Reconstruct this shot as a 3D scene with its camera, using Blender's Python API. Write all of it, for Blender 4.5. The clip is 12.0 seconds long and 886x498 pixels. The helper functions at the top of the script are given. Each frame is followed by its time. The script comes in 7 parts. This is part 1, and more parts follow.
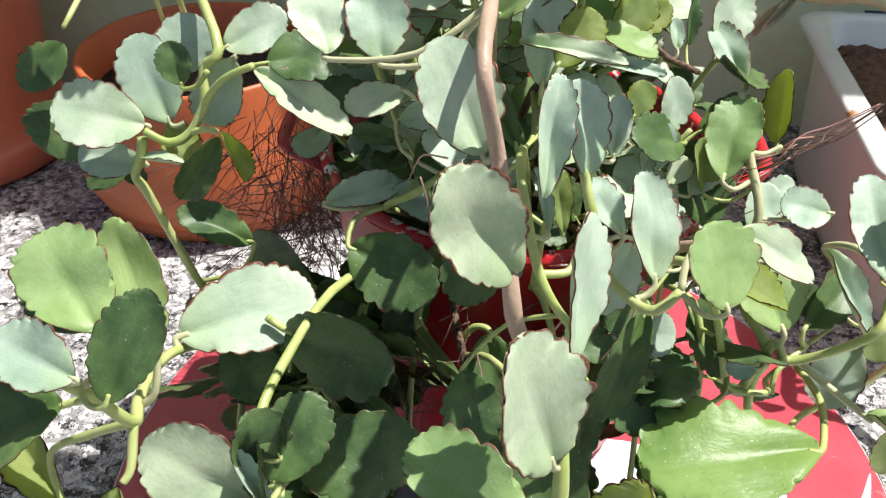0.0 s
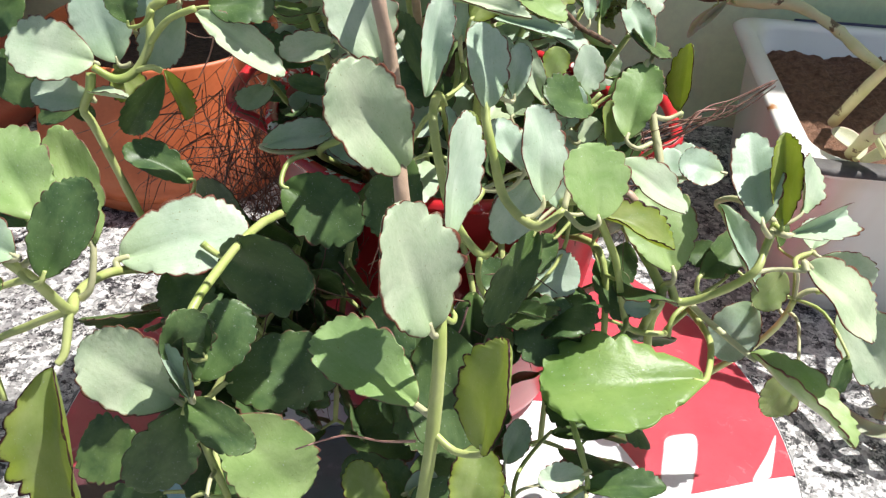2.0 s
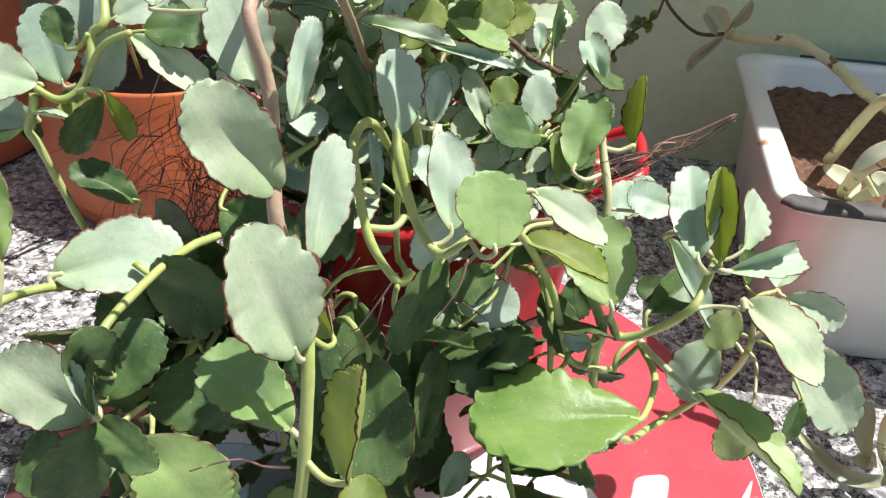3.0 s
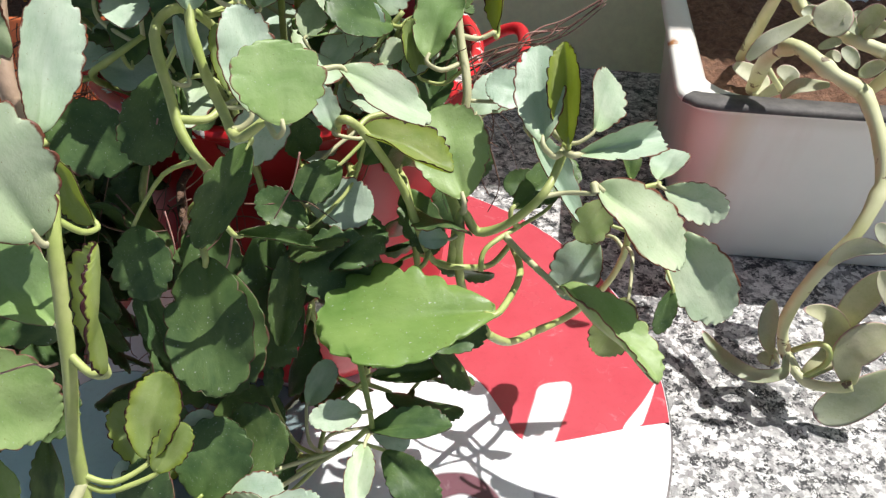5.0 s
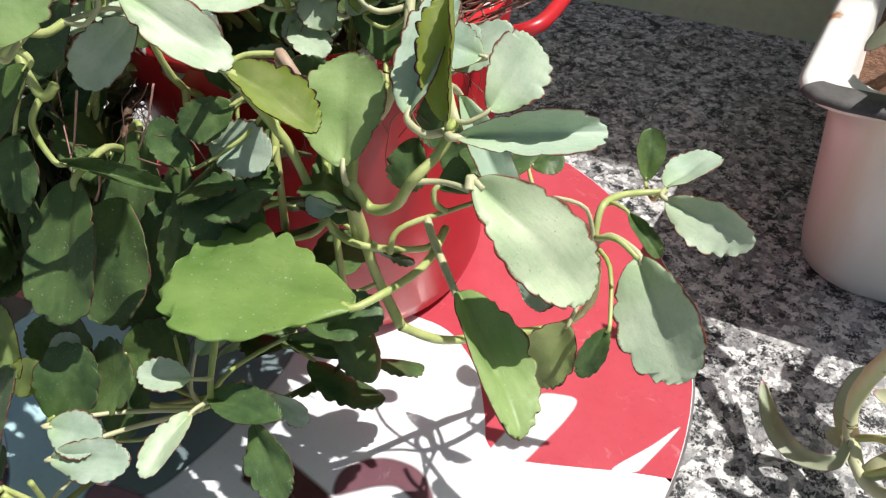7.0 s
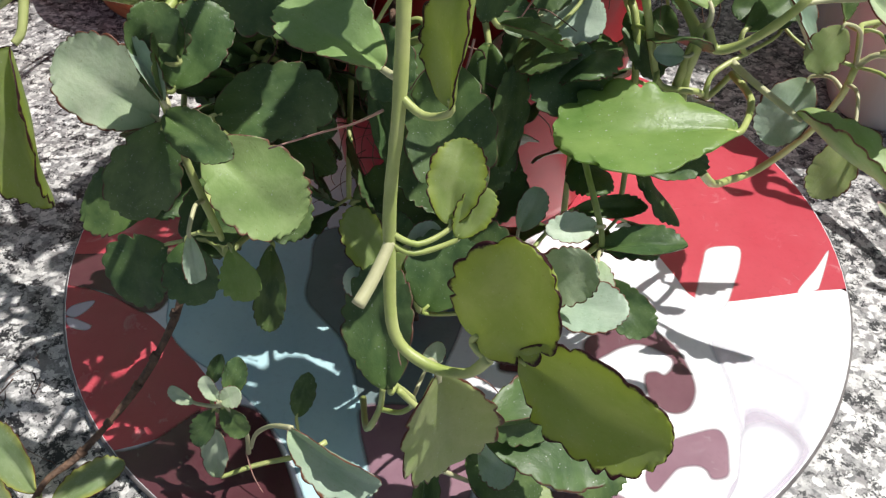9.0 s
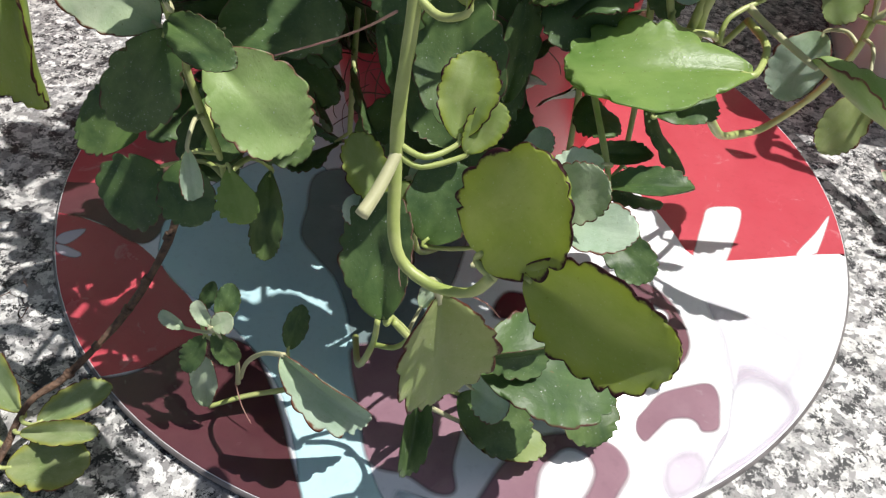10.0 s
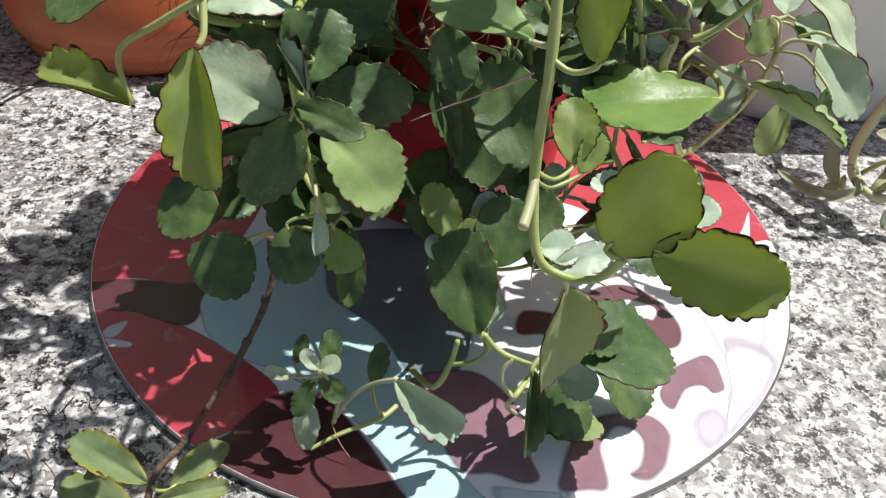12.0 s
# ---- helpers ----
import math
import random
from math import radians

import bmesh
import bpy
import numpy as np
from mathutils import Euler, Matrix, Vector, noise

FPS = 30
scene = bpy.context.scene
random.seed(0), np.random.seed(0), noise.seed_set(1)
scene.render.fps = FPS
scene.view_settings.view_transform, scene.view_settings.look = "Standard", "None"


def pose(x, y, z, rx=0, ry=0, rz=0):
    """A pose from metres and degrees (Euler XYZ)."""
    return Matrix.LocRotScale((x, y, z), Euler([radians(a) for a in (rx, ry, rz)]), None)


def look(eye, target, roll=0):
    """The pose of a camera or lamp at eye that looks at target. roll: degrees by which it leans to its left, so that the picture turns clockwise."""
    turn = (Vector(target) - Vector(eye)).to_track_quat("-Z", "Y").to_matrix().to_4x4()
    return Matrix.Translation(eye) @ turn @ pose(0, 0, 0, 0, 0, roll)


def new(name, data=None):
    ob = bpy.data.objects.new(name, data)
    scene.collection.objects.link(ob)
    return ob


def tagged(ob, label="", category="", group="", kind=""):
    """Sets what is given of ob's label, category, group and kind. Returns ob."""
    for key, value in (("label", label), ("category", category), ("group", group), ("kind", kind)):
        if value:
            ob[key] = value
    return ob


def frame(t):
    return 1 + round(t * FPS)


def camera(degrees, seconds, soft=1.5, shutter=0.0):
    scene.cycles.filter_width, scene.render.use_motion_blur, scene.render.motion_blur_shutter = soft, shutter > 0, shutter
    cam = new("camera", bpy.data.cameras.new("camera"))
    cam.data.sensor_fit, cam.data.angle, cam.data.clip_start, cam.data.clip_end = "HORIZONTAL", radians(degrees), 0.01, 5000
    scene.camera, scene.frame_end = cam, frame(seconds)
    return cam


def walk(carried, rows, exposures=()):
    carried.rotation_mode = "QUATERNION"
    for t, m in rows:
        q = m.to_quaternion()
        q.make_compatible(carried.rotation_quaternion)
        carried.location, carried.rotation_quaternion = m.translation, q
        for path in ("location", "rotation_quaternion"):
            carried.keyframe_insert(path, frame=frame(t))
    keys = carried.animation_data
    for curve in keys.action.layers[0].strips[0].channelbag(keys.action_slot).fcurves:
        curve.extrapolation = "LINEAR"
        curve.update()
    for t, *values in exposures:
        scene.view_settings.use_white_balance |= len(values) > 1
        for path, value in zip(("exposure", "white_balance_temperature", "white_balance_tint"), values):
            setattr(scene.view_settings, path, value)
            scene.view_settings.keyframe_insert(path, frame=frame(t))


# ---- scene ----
cam = camera(59.2, 12.0, soft=1.3)
# seconds, eye, target, roll
PATH = [
    (0, (-0.0080, -0.2130, 0.2830), (-0.1420, 1.3670, -0.9360), 0.8),
    (0.5, (-0.0070, -0.2260, 0.2820), (-0.1340, 1.3600, -0.9290), 1.3),
    (1, (-0.0090, -0.2380, 0.2810), (-0.1100, 1.3690, -0.9050), 2.4),
    (1.5, (-0.0100, -0.2480, 0.2790), (-0.0790, 1.3620, -0.9050), 2.1),
    (2, (0.0080, -0.2410, 0.2780), (-0.0470, 1.3690, -0.9070), 4.1),
    (2.5, (0.0250, -0.2340, 0.2770), (-0.0540, 1.4060, -0.8650), 5.1),
    (3, (0.0390, -0.2370, 0.2780), (-0.1240, 1.4080, -0.8490), 3.6),
    (3.2, (0.0470, -0.2410, 0.2740), (-0.1170, 1.3640, -0.9070), 4.4),
    (4.8, (0.0734, -0.2412, 0.2653), (0.0454, 0.0715, 0.0175), 3.10),
    (5, (0.0772, -0.2315, 0.2627), (0.0585, 0.0809, 0.0136), 2.39),
    (5.5, (0.1210, -0.1992, 0.2539), (0.0550, 0.1040, 0.0014), 1.43),
    (6, (0.1456, -0.1795, 0.2472), (0.0269, 0.1005, -0.0126), -1.36),
    (6.5, (0.1611, -0.1725, 0.2476), (0.0232, 0.0896, -0.0213), -2.33),
    (6.7, (0.1656, -0.1702, 0.2502), (0.0249, 0.0872, -0.0217), -2.73),
    (8.3, (0.0881, -0.2270, 0.2364), (0.0019, 0.0477, -0.0412), 3.55),
    (8.5, (0.0683, -0.2411, 0.2394), (-0.0006, 0.0328, -0.0438), 2.00),
    (9, (0.0296, -0.2537, 0.2345), (-0.0110, 0.0308, -0.0437), 1.28),
    (9.5, (0.0298, -0.2574, 0.2328), (-0.0140, 0.0265, -0.0455), 3.10),
    (10, (0.0279, -0.2590, 0.2239), (-0.0058, 0.0165, -0.0641), 4.82),
    (10.5, (-0.0043, -0.2660, 0.2162), (-0.0069, -0.0031, -0.0852), 3.92),
    (11, (-0.0192, -0.2761, 0.2160), (0.0062, -0.0029, -0.0751), 4.98),
    (11.5, (-0.0296, -0.2853, 0.2230), (-0.0023, -0.0026, -0.0586), 4.06),
    (12, (-0.0349, -0.3034, 0.2387), (-0.0003, 0.0020, -0.0173), 4.77),
]
walk(cam, [(t, look(eye, target, roll)) for t, eye, target, roll in PATH],
     ((0, 0.69), (2, 0.68), (3, 0.64), (4.8, 0.41), (6.5, 0.35), (8.5, -0.02), (9.2, 0.20), (10, 0.19), (11, 0.14), (12, 0.20)))

# ---- light: a high sun behind the wall, and open sky ----
TO_SUN = Vector((0.45, 0.18, 1.0)).normalized()
world = bpy.data.worlds.new("sky")
scene.world = world
world.use_nodes = True
wn = world.node_tree.nodes
sky = wn.new("ShaderNodeTexSky")
sky.sky_type, sky.sun_disc = "NISHITA", False
sky.sun_elevation = math.asin(TO_SUN.z)
sky.sun_rotation = math.atan2(TO_SUN.x, TO_SUN.y)
sky.dust_density, sky.ozone_density = 2.6, 0.7
wn["Background"].inputs["Strength"].default_value = 0.068
world.node_tree.links.new(sky.outputs["Color"], wn["Background"].inputs["Color"])
sun_data = bpy.data.lights.new("sun", "SUN")
sun_data.energy, sun_data.angle, sun_data.color = 4.75, radians(0.53), (1.0, 0.975, 0.94)
sun = new("sun", sun_data)
sun.matrix_world = look(TO_SUN * 5, (0, 0, 0))

# ---- materials ----
def material(name, rough=0.6, metal=0.0, coat=0.0, spec=0.5):
    m = bpy.data.materials.new(name)
    m.use_nodes = True
    b = m.node_tree.nodes["Principled BSDF"]
    b.inputs["Roughness"].default_value, b.inputs["Metallic"].default_value = rough, metal
    b.inputs["Coat Weight"].default_value, b.inputs["Specular IOR Level"].default_value = coat, spec
    return m, m.node_tree.nodes, m.node_tree.links, b


def coords(nodes, links, kind="Object", scale=(1, 1, 1)):
    c, mp = nodes.new("ShaderNodeTexCoord"), nodes.new("ShaderNodeMapping")
    mp.inputs["Scale"].default_value = scale
    links.new(c.outputs[kind], mp.inputs["Vector"])
    return mp.outputs["Vector"]


def noise_tex(nodes, links, vec, scale, detail=4.0, rough=0.55, distort=0.0):
    n = nodes.new("ShaderNodeTexNoise")
    n.inputs["Scale"].default_value, n.inputs["Detail"].default_value = scale, detail
    n.inputs["Roughness"].default_value, n.inputs["Distortion"].default_value = rough, distort
    links.new(vec, n.inputs["Vector"])
    return n.outputs["Fac"]


def ramp(nodes, links, fac, *stops, hard=False):
    top = max(1.0, max(p for p, _ in stops))
    if top > 1:
        k = nodes.new("ShaderNodeMath")
        k.operation = "DIVIDE"
        k.inputs[1].default_value = top
        links.new(fac, k.inputs[0])
        fac = k.outputs[0]
    r = nodes.new("ShaderNodeValToRGB")
    if hard:
        r.color_ramp.interpolation = "CONSTANT"
    while len(r.color_ramp.elements) < len(stops):
        r.color_ramp.elements.new(0.5)
    for e, (p, c) in zip(r.color_ramp.elements, stops):
        e.position, e.color = p / top, (*c, 1)
    links.new(fac, r.inputs["Fac"])
    return r.outputs["Color"]


def mix(nodes, links, fac, a, b, how="MIX"):
    m = nodes.new("ShaderNodeMix")
    m.data_type, m.blend_type = "RGBA", how
    for sock, v in ((m.inputs[0], fac), (m.inputs[6], a), (m.inputs[7], b)):
        if hasattr(v, "links"):
            links.new(v, sock)
        elif isinstance(v, (int, float)):
            sock.default_value = v
        else:
            sock.default_value = (*v, 1)
    return m.outputs[2]


def bump(nodes, links, b, height, strength, distance):
    n = nodes.new("ShaderNodeBump")
    n.inputs["Strength"].default_value, n.inputs["Distance"].default_value = strength, distance
    links.new(height, n.inputs["Height"])
    links.new(n.outputs["Normal"], b.inputs["Normal"])


def plain(name, c1, c2, scale=60, rough=0.5, bump_d=0.0003, bump_s=0.3, coat=0.0, metal=0.0, fine=400):
    """A painted, glazed or earthen surface: two tones in clouds, fine grain and relief."""
    m, n, l, b = material(name, rough, metal, coat)
    v = coords(n, l)
    f = noise_tex(n, l, v, scale, 5, 0.6)
    col = ramp(n, l, f, (0.3, c1), (0.7, c2))
    g = noise_tex(n, l, v, fine, 3, 0.6)
    col = mix(n, l, 0.25, col, ramp(n, l, g, (0.3, (0.6, 0.6, 0.6)), (0.7, (1, 1, 1))), "MULTIPLY")
    l.new(col, b.inputs["Base Color"])
    bump(n, l, b, g, bump_s, bump_d)
    return m


def granite_material():
    """Cloudy white and grey crystals with clusters of fine black mica between them, worn dull."""
    m, n, l, b = material("granite", 0.38, 0, 0.0)
    v = coords(n, l)
    warp = n.new("ShaderNodeTexNoise")
    warp.inputs["Scale"].default_value, warp.inputs["Detail"].default_value = 600, 4
    l.new(v, warp.inputs["Vector"])
    add = n.new("ShaderNodeVectorMath")
    add.operation = "MULTIPLY_ADD"
    l.new(warp.outputs["Color"], add.inputs[0])
    add.inputs[1].default_value = (0.0032, 0.0032, 0.0032)
    l.new(v, add.inputs[2])

    def cells(scale):
        c = n.new("ShaderNodeTexVoronoi")
        c.inputs["Scale"].default_value = scale
        l.new(add.outputs["Vector"], c.inputs["Vector"])
        sp = n.new("ShaderNodeSeparateColor")
        l.new(c.outputs["Color"], sp.inputs["Color"])
        return sp.outputs

    def sum_of(a, k, c):
        t = n.new("ShaderNodeMath")
        t.operation = "MULTIPLY_ADD"
        l.new(a, t.inputs[0])
        t.inputs[1].default_value = k
        l.new(c, t.inputs[2])
        return t.outputs[0]

    grain = cells(380)
    soft = noise_tex(n, l, v, 520, 5, 0.65, 0.4)
    tone = sum_of(soft, 1.0, grain[0])
    col = ramp(n, l, tone, (0.45, (0.13, 0.13, 0.135)), (0.75, (0.36, 0.355, 0.35)), (1.05, (0.57, 0.56, 0.545)), (1.40, (0.74, 0.73, 0.71)))
    # translucent grey quartz
    quartz = sum_of(noise_tex(n, l, v, 140, 3, 0.6, 0.3), 1.6, grain[2])
    col = mix(n, l, ramp(n, l, quartz, (0.95, (0.9, 0.9, 0.9)), (1.15, (0, 0, 0))), col, (0.235, 0.225, 0.225))
    # black mica: ragged specks that crowd together
    speck = noise_tex(n, l, add.outputs["Vector"], 760, 4, 0.72, 0.3)
    crowd = noise_tex(n, l, v, 150, 3, 0.6, 0.3)
    mica = sum_of(crowd, 0.95, speck)
    col = mix(n, l, ramp(n, l, mica, (0.895, (1, 1, 1)), (0.925, (0, 0, 0))), col, (0.017, 0.017, 0.020))
    col = mix(n, l, ramp(n, l, noise_tex(n, l, v, 1300, 3, 0.7), (0.33, (0.9, 0.9, 0.9)), (0.38, (0, 0, 0))), col, (0.06, 0.06, 0.065))
    dirt = noise_tex(n, l, v, 16, 5, 0.6)
    col = mix(n, l, 0.6, col, ramp(n, l, dirt, (0.32, (0.74, 0.72, 0.68)), (0.6, (1, 1, 1))), "MULTIPLY")
    l.new(col, b.inputs["Base Color"])
    bump(n, l, b, soft, 0.15, 0.0002)
    return m


def leaf_material(name, top, deep, back, rim, glow, clear=0.32, gloss=0.42, rim_from=1.01, halo=None, blotch=0.12):
    """A fleshy leaf: waxy bloom over green, a rim that reddens with age, light that shines through."""
    m, n, l, b = material(name, gloss, 0, 0.0, 0.28)
    v = coords(n, l)
    info = n.new("ShaderNodeObjectInfo")
    uv = n.new("ShaderNodeUVMap")
    sep = n.new("ShaderNodeSeparateXYZ")
    l.new(uv.outputs["UV"], sep.inputs["Vector"])
    shift = n.new("ShaderNodeVectorMath")
    shift.operation = "ADD"
    rnd = n.new("ShaderNodeMath")
    rnd.operation = "MULTIPLY"
    rnd.inputs[1].default_value = 37.0
    l.new(info.outputs["Random"], rnd.inputs[0])
    l.new(v, shift.inputs[0])
    l.new(rnd.outputs[0], shift.inputs[1])
    pv = shift.outputs["Vector"]
    cloud = noise_tex(n, l, pv, 3.2, 5, 0.6, 0.3)
    col = ramp(n, l, cloud, (0.30, deep), (0.66, top))
    tone = ramp(n, l, info.outputs["Random"], (0.0, (0.80, 0.88, 0.86)), (0.5, (1, 1, 1)), (1.0, (1.08, 1.02, 0.84)))
    col = mix(n, l, 0.8, col, tone, "MULTIPLY")
    # greener heart near the stalk
    heart = ramp(n, l, sep.outputs["Y"], (0.0, (1, 1, 1)), (0.45, (0, 0, 0)))
    hm = n.new("ShaderNodeMath")
    hm.operation = "MULTIPLY"
    hm.inputs[1].default_value = 0.45
    l.new(heart, hm.inputs[0])
    col = mix(n, l, hm.outputs[0], col, back)
    # pale bloom, rubbed off in spots
    spots = noise_tex(n, l, pv, 26, 3, 0.7)
    col = mix(n, l, 0.55, col, ramp(n, l, spots, (0.30, (0.80, 0.82, 0.76)), (0.46, (1, 1, 1))), "MULTIPLY")
    if halo:
        hl = n.new("ShaderNodeMath")
        hl.operation = "MULTIPLY_ADD"
        l.new(noise_tex(n, l, pv, 4.0, 3, 0.6), hl.inputs[0])
        hl.inputs[1].default_value = 0.5
        l.new(sep.outputs["X"], hl.inputs[2])
        col = mix(n, l, ramp(n, l, hl.outputs[0], (0.85, (0, 0, 0)), (1.25, (0.85, 0.85, 0.85))), col, halo)
    # faint streaks along the leaf, and sparse pale and brown specks
    vein = noise_tex(n, l, coords(n, l, "Object", (22, 2.2, 22)), 1.0, 4, 0.65)
    col = mix(n, l, 0.35, col, ramp(n, l, vein, (0.32, (0.80, 0.84, 0.78)), (0.62, (1.0, 1.0, 1.0))), "MULTIPLY")
    dots = noise_tex(n, l, pv, 60, 1, 0.5)
    col = mix(n, l, ramp(n, l, dots, (0.73, (0, 0, 0)), (0.77, (0.8, 0.8, 0.8))), col, (0.66, 0.68, 0.62))
    col = mix(n, l, ramp(n, l, noise_tex(n, l, pv, 38, 2, 0.5), (0.715, (0, 0, 0)), (0.745, (0.7, 0.7, 0.7))), col, (0.16, 0.11, 0.05))
    # reddish brown rim, broken
    rimv = n.new("ShaderNodeMath")
    rimv.operation = "MULTIPLY_ADD"
    l.new(noise_tex(n, l, pv, 6.0, 4, 0.7), rimv.inputs[0])
    rimv.inputs[1].default_value = blotch
    l.new(sep.outputs["X"], rimv.inputs[2])
    rimf = ramp(n, l, rimv.outputs[0], (rim_from, (0, 0, 0)), (rim_from + 0.05, (1, 1, 1)))
    col = mix(n, l, rimf, col, rim)
    l.new(col, b.inputs["Base Color"])
    bump(n, l, b, cloud, 0.05, 0.03)
    t = n.new("ShaderNodeBsdfTranslucent")
    l.new(mix(n, l, rimf, glow, rim), t.inputs["Color"])
    ms = n.new("ShaderNodeMixShader")
    ms.inputs[0].default_value = clear
    l.new(b.outputs["BSDF"], ms.inputs[1])
    l.new(t.outputs["BSDF"], ms.inputs[2])
    l.new(ms.outputs["Shader"], n["Material Output"].inputs["Surface"])
    return m


def chipped_enamel(name, c1, c2, chip, amount, rough=0.22):
    m, n, l, b = material(name, rough, 0, 0.1)
    v = coords(n, l)
    col = ramp(n, l, noise_tex(n, l, v, 40, 5, 0.6), (0.3, c1), (0.7, c2))
    f = ramp(n, l, noise_tex(n, l, v, 95, 6, 0.6, 0.5), (amount, (0, 0, 0)), (amount + 0.02, (1, 1, 1)))
    col = mix(n, l, f, col, chip)
    l.new(col, b.inputs["Base Color"])
    bump(n, l, b, f, -0.4, 0.0006)
    return m


GRANITE = granite_material()
WALL = plain("wall_paint", (0.68, 0.81, 0.50), (0.75, 0.88, 0.57), 9, 0.75, 0.0012, 0.35, fine=160)
LEAF_BLUE = leaf_material("glaucous_leaf", (0.55, 0.640, 0.520), (0.40, 0.525, 0.390), (0.40, 0.55, 0.23), (0.17, 0.060, 0.035), (0.42, 0.58, 0.12), 0.20, blotch=0.30, rim_from=1.065)
# leaf green, darkened to stand in for shade under the crown
LEAF_SHADED_GREEN = leaf_material("shaded_green_leaf", (0.120, 0.185, 0.068), (0.044, 0.086, 0.035), (0.11, 0.19, 0.038), (0.11, 0.05, 0.035), (0.17, 0.30, 0.03), 0.13, blotch=0.3, rim_from=1.11)
LEAF_MINT = leaf_material("mint_leaf", (0.37, 0.49, 0.22), (0.24, 0.37, 0.13), (0.32, 0.44, 0.14), (0.20, 0.085, 0.06), (0.40, 0.55, 0.08), 0.26, blotch=0.3, rim_from=1.10)
# pale clouds in the lime colour stand in for sunlit bands
LEAF_LIME = leaf_material("lime_leaf", (0.45, 0.51, 0.23), (0.24, 0.34, 0.10), (0.36, 0.46, 0.16), (0.06, 0.018, 0.022), (0.55, 0.62, 0.12), 0.50, rim_from=1.09, halo=(0.34, 0.42, 0.04), blotch=0.36)
LEAF_OLD = leaf_material("faded_leaf", (0.44, 0.50, 0.24), (0.32, 0.42, 0.15), (0.42, 0.46, 0.20), (0.14, 0.05, 0.03), (0.50, 0.52, 0.10), 0.36, rim_from=1.10, blotch=0.36)
LEAF_SPRIG = leaf_material("sprig_leaf", (0.34, 0.40, 0.22), (0.19, 0.27, 0.11), (0.33, 0.39, 0.17), (0.12, 0.045, 0.025), (0.42, 0.46, 0.08), 0.25, rim_from=1.10, halo=(0.38, 0.38, 0.05), blotch=0.34)
LEAF_FRESH = leaf_material("fresh_leaf", (0.30, 0.42, 0.130), (0.17, 0.29, 0.075), (0.28, 0.39, 0.10), (0.16, 0.12, 0.04), (0.40, 0.54, 0.05), 0.34, 0.36, blotch=0.3, rim_from=1.18)
LEAF_GHOST = leaf_material("succulent_leaf", (0.66, 0.65, 0.52), (0.50, 0.53, 0.36), (0.58, 0.60, 0.30), (0.62, 0.42, 0.38), (0.58, 0.60, 0.26), 0.30, 0.5, rim_from=1.02, blotch=0.2)
STEM_GREEN = plain("green_stem", (0.31, 0.39, 0.095), (0.52, 0.55, 0.23), 70, 0.42, 0.0004, 0.3)
STEM_PALE = plain("pale_stem", (0.45, 0.46, 0.24), (0.56, 0.53, 0.33), 60, 0.5, 0.0004, 0.3)
STEM_PINK = plain("pinkish_stem", (0.36, 0.25, 0.17), (0.50, 0.35, 0.26), 90, 0.5, 0.0006, 0.5)
STEM_BROWN = plain("brown_stem", (0.045, 0.028, 0.020), (0.20, 0.115, 0.07), 420, 0.75, 0.0016, 1.0)
STEM_GREY = chipped_enamel("scarred_stem", (0.50, 0.52, 0.24), (0.66, 0.65, 0.42), (0.15, 0.11, 0.06), 0.60, 0.6)
ROOT = plain("dry_root", (0.10, 0.055, 0.04), (0.22, 0.12, 0.085), 200, 0.8)
ROOT_PINK = plain("pink_root", (0.42, 0.19, 0.17), (0.55, 0.33, 0.26), 200, 0.6)
RED_ENAMEL = chipped_enamel("red_enamel", (0.44, 0.010, 0.018), (0.54, 0.020, 0.028), (0.75, 0.72, 0.68), 0.72, 0.34)
RED_RIM = chipped_enamel("chipped_red_rim", (0.55, 0.015, 0.025), (0.62, 0.03, 0.035), (0.80, 0.77, 0.74), 0.57)
ORANGE_CLAY = plain("orange_plastic_pot", (0.47, 0.110, 0.034), (0.55, 0.140, 0.046), 25, 0.5, 0.0002, 0.2)
BROWN_CLAY = plain("brick_red_pot", (0.60, 0.150, 0.080), (0.68, 0.185, 0.100), 18, 0.42, 0.0002, 0.2)
SOIL = plain("reddish_soil", (0.15, 0.075, 0.045), (0.38, 0.20, 0.125), 240, 0.95, 0.004, 1.0, fine=900)
SOIL_DARK = plain("dark_soil", (0.02, 0.014, 0.010), (0.06, 0.04, 0.028), 200, 0.95, 0.004, 1.0)
ENAMEL_EDGE = plain("worn_dark_rim", (0.045, 0.042, 0.042), (0.13, 0.12, 0.115), 90, 0.7, 0.0005, 0.5)
NAVY_EDGE = plain("navy_enamel_edge", (0.02, 0.03, 0.07), (0.05, 0.06, 0.12), 90, 0.4)
GLASS_EDGE = plain("smoky_plate_edge", (0.11, 0.095, 0.095), (0.24, 0.22, 0.215), 60, 0.2)


# ---- building blocks ----
def mesh_of(bm, mat, smooth=True):
    me = bpy.data.meshes.new("mesh")
    bmesh.ops.recalc_face_normals(bm, faces=bm.faces)
    for f in bm.faces:
        f.smooth = smooth
    bm.to_mesh(me)
    bm.free()
    for one in mat if isinstance(mat, (list, tuple)) else (mat,):
        me.materials.append(one)
    return me


def thing(name, label, category, at=(0, 0, 0), kind="", group=""):
    ob = new(name)
    ob.location = at
    ob.empty_display_size = 0.02
    return tagged(ob, label, category, group, kind)


def part(name, bm, mat, parent, label="", smooth=True):
    ob = new(name, mesh_of(bm, mat, smooth))
    put_under(ob, parent)
    return tagged(ob, label) if label else ob


def put_under(ob, parent):
    """Parents ob so that its own numbers stay world places."""
    ob.parent = parent
    if parent.parent is None:
        ob.matrix_parent_inverse = Matrix.Translation(-parent.location)


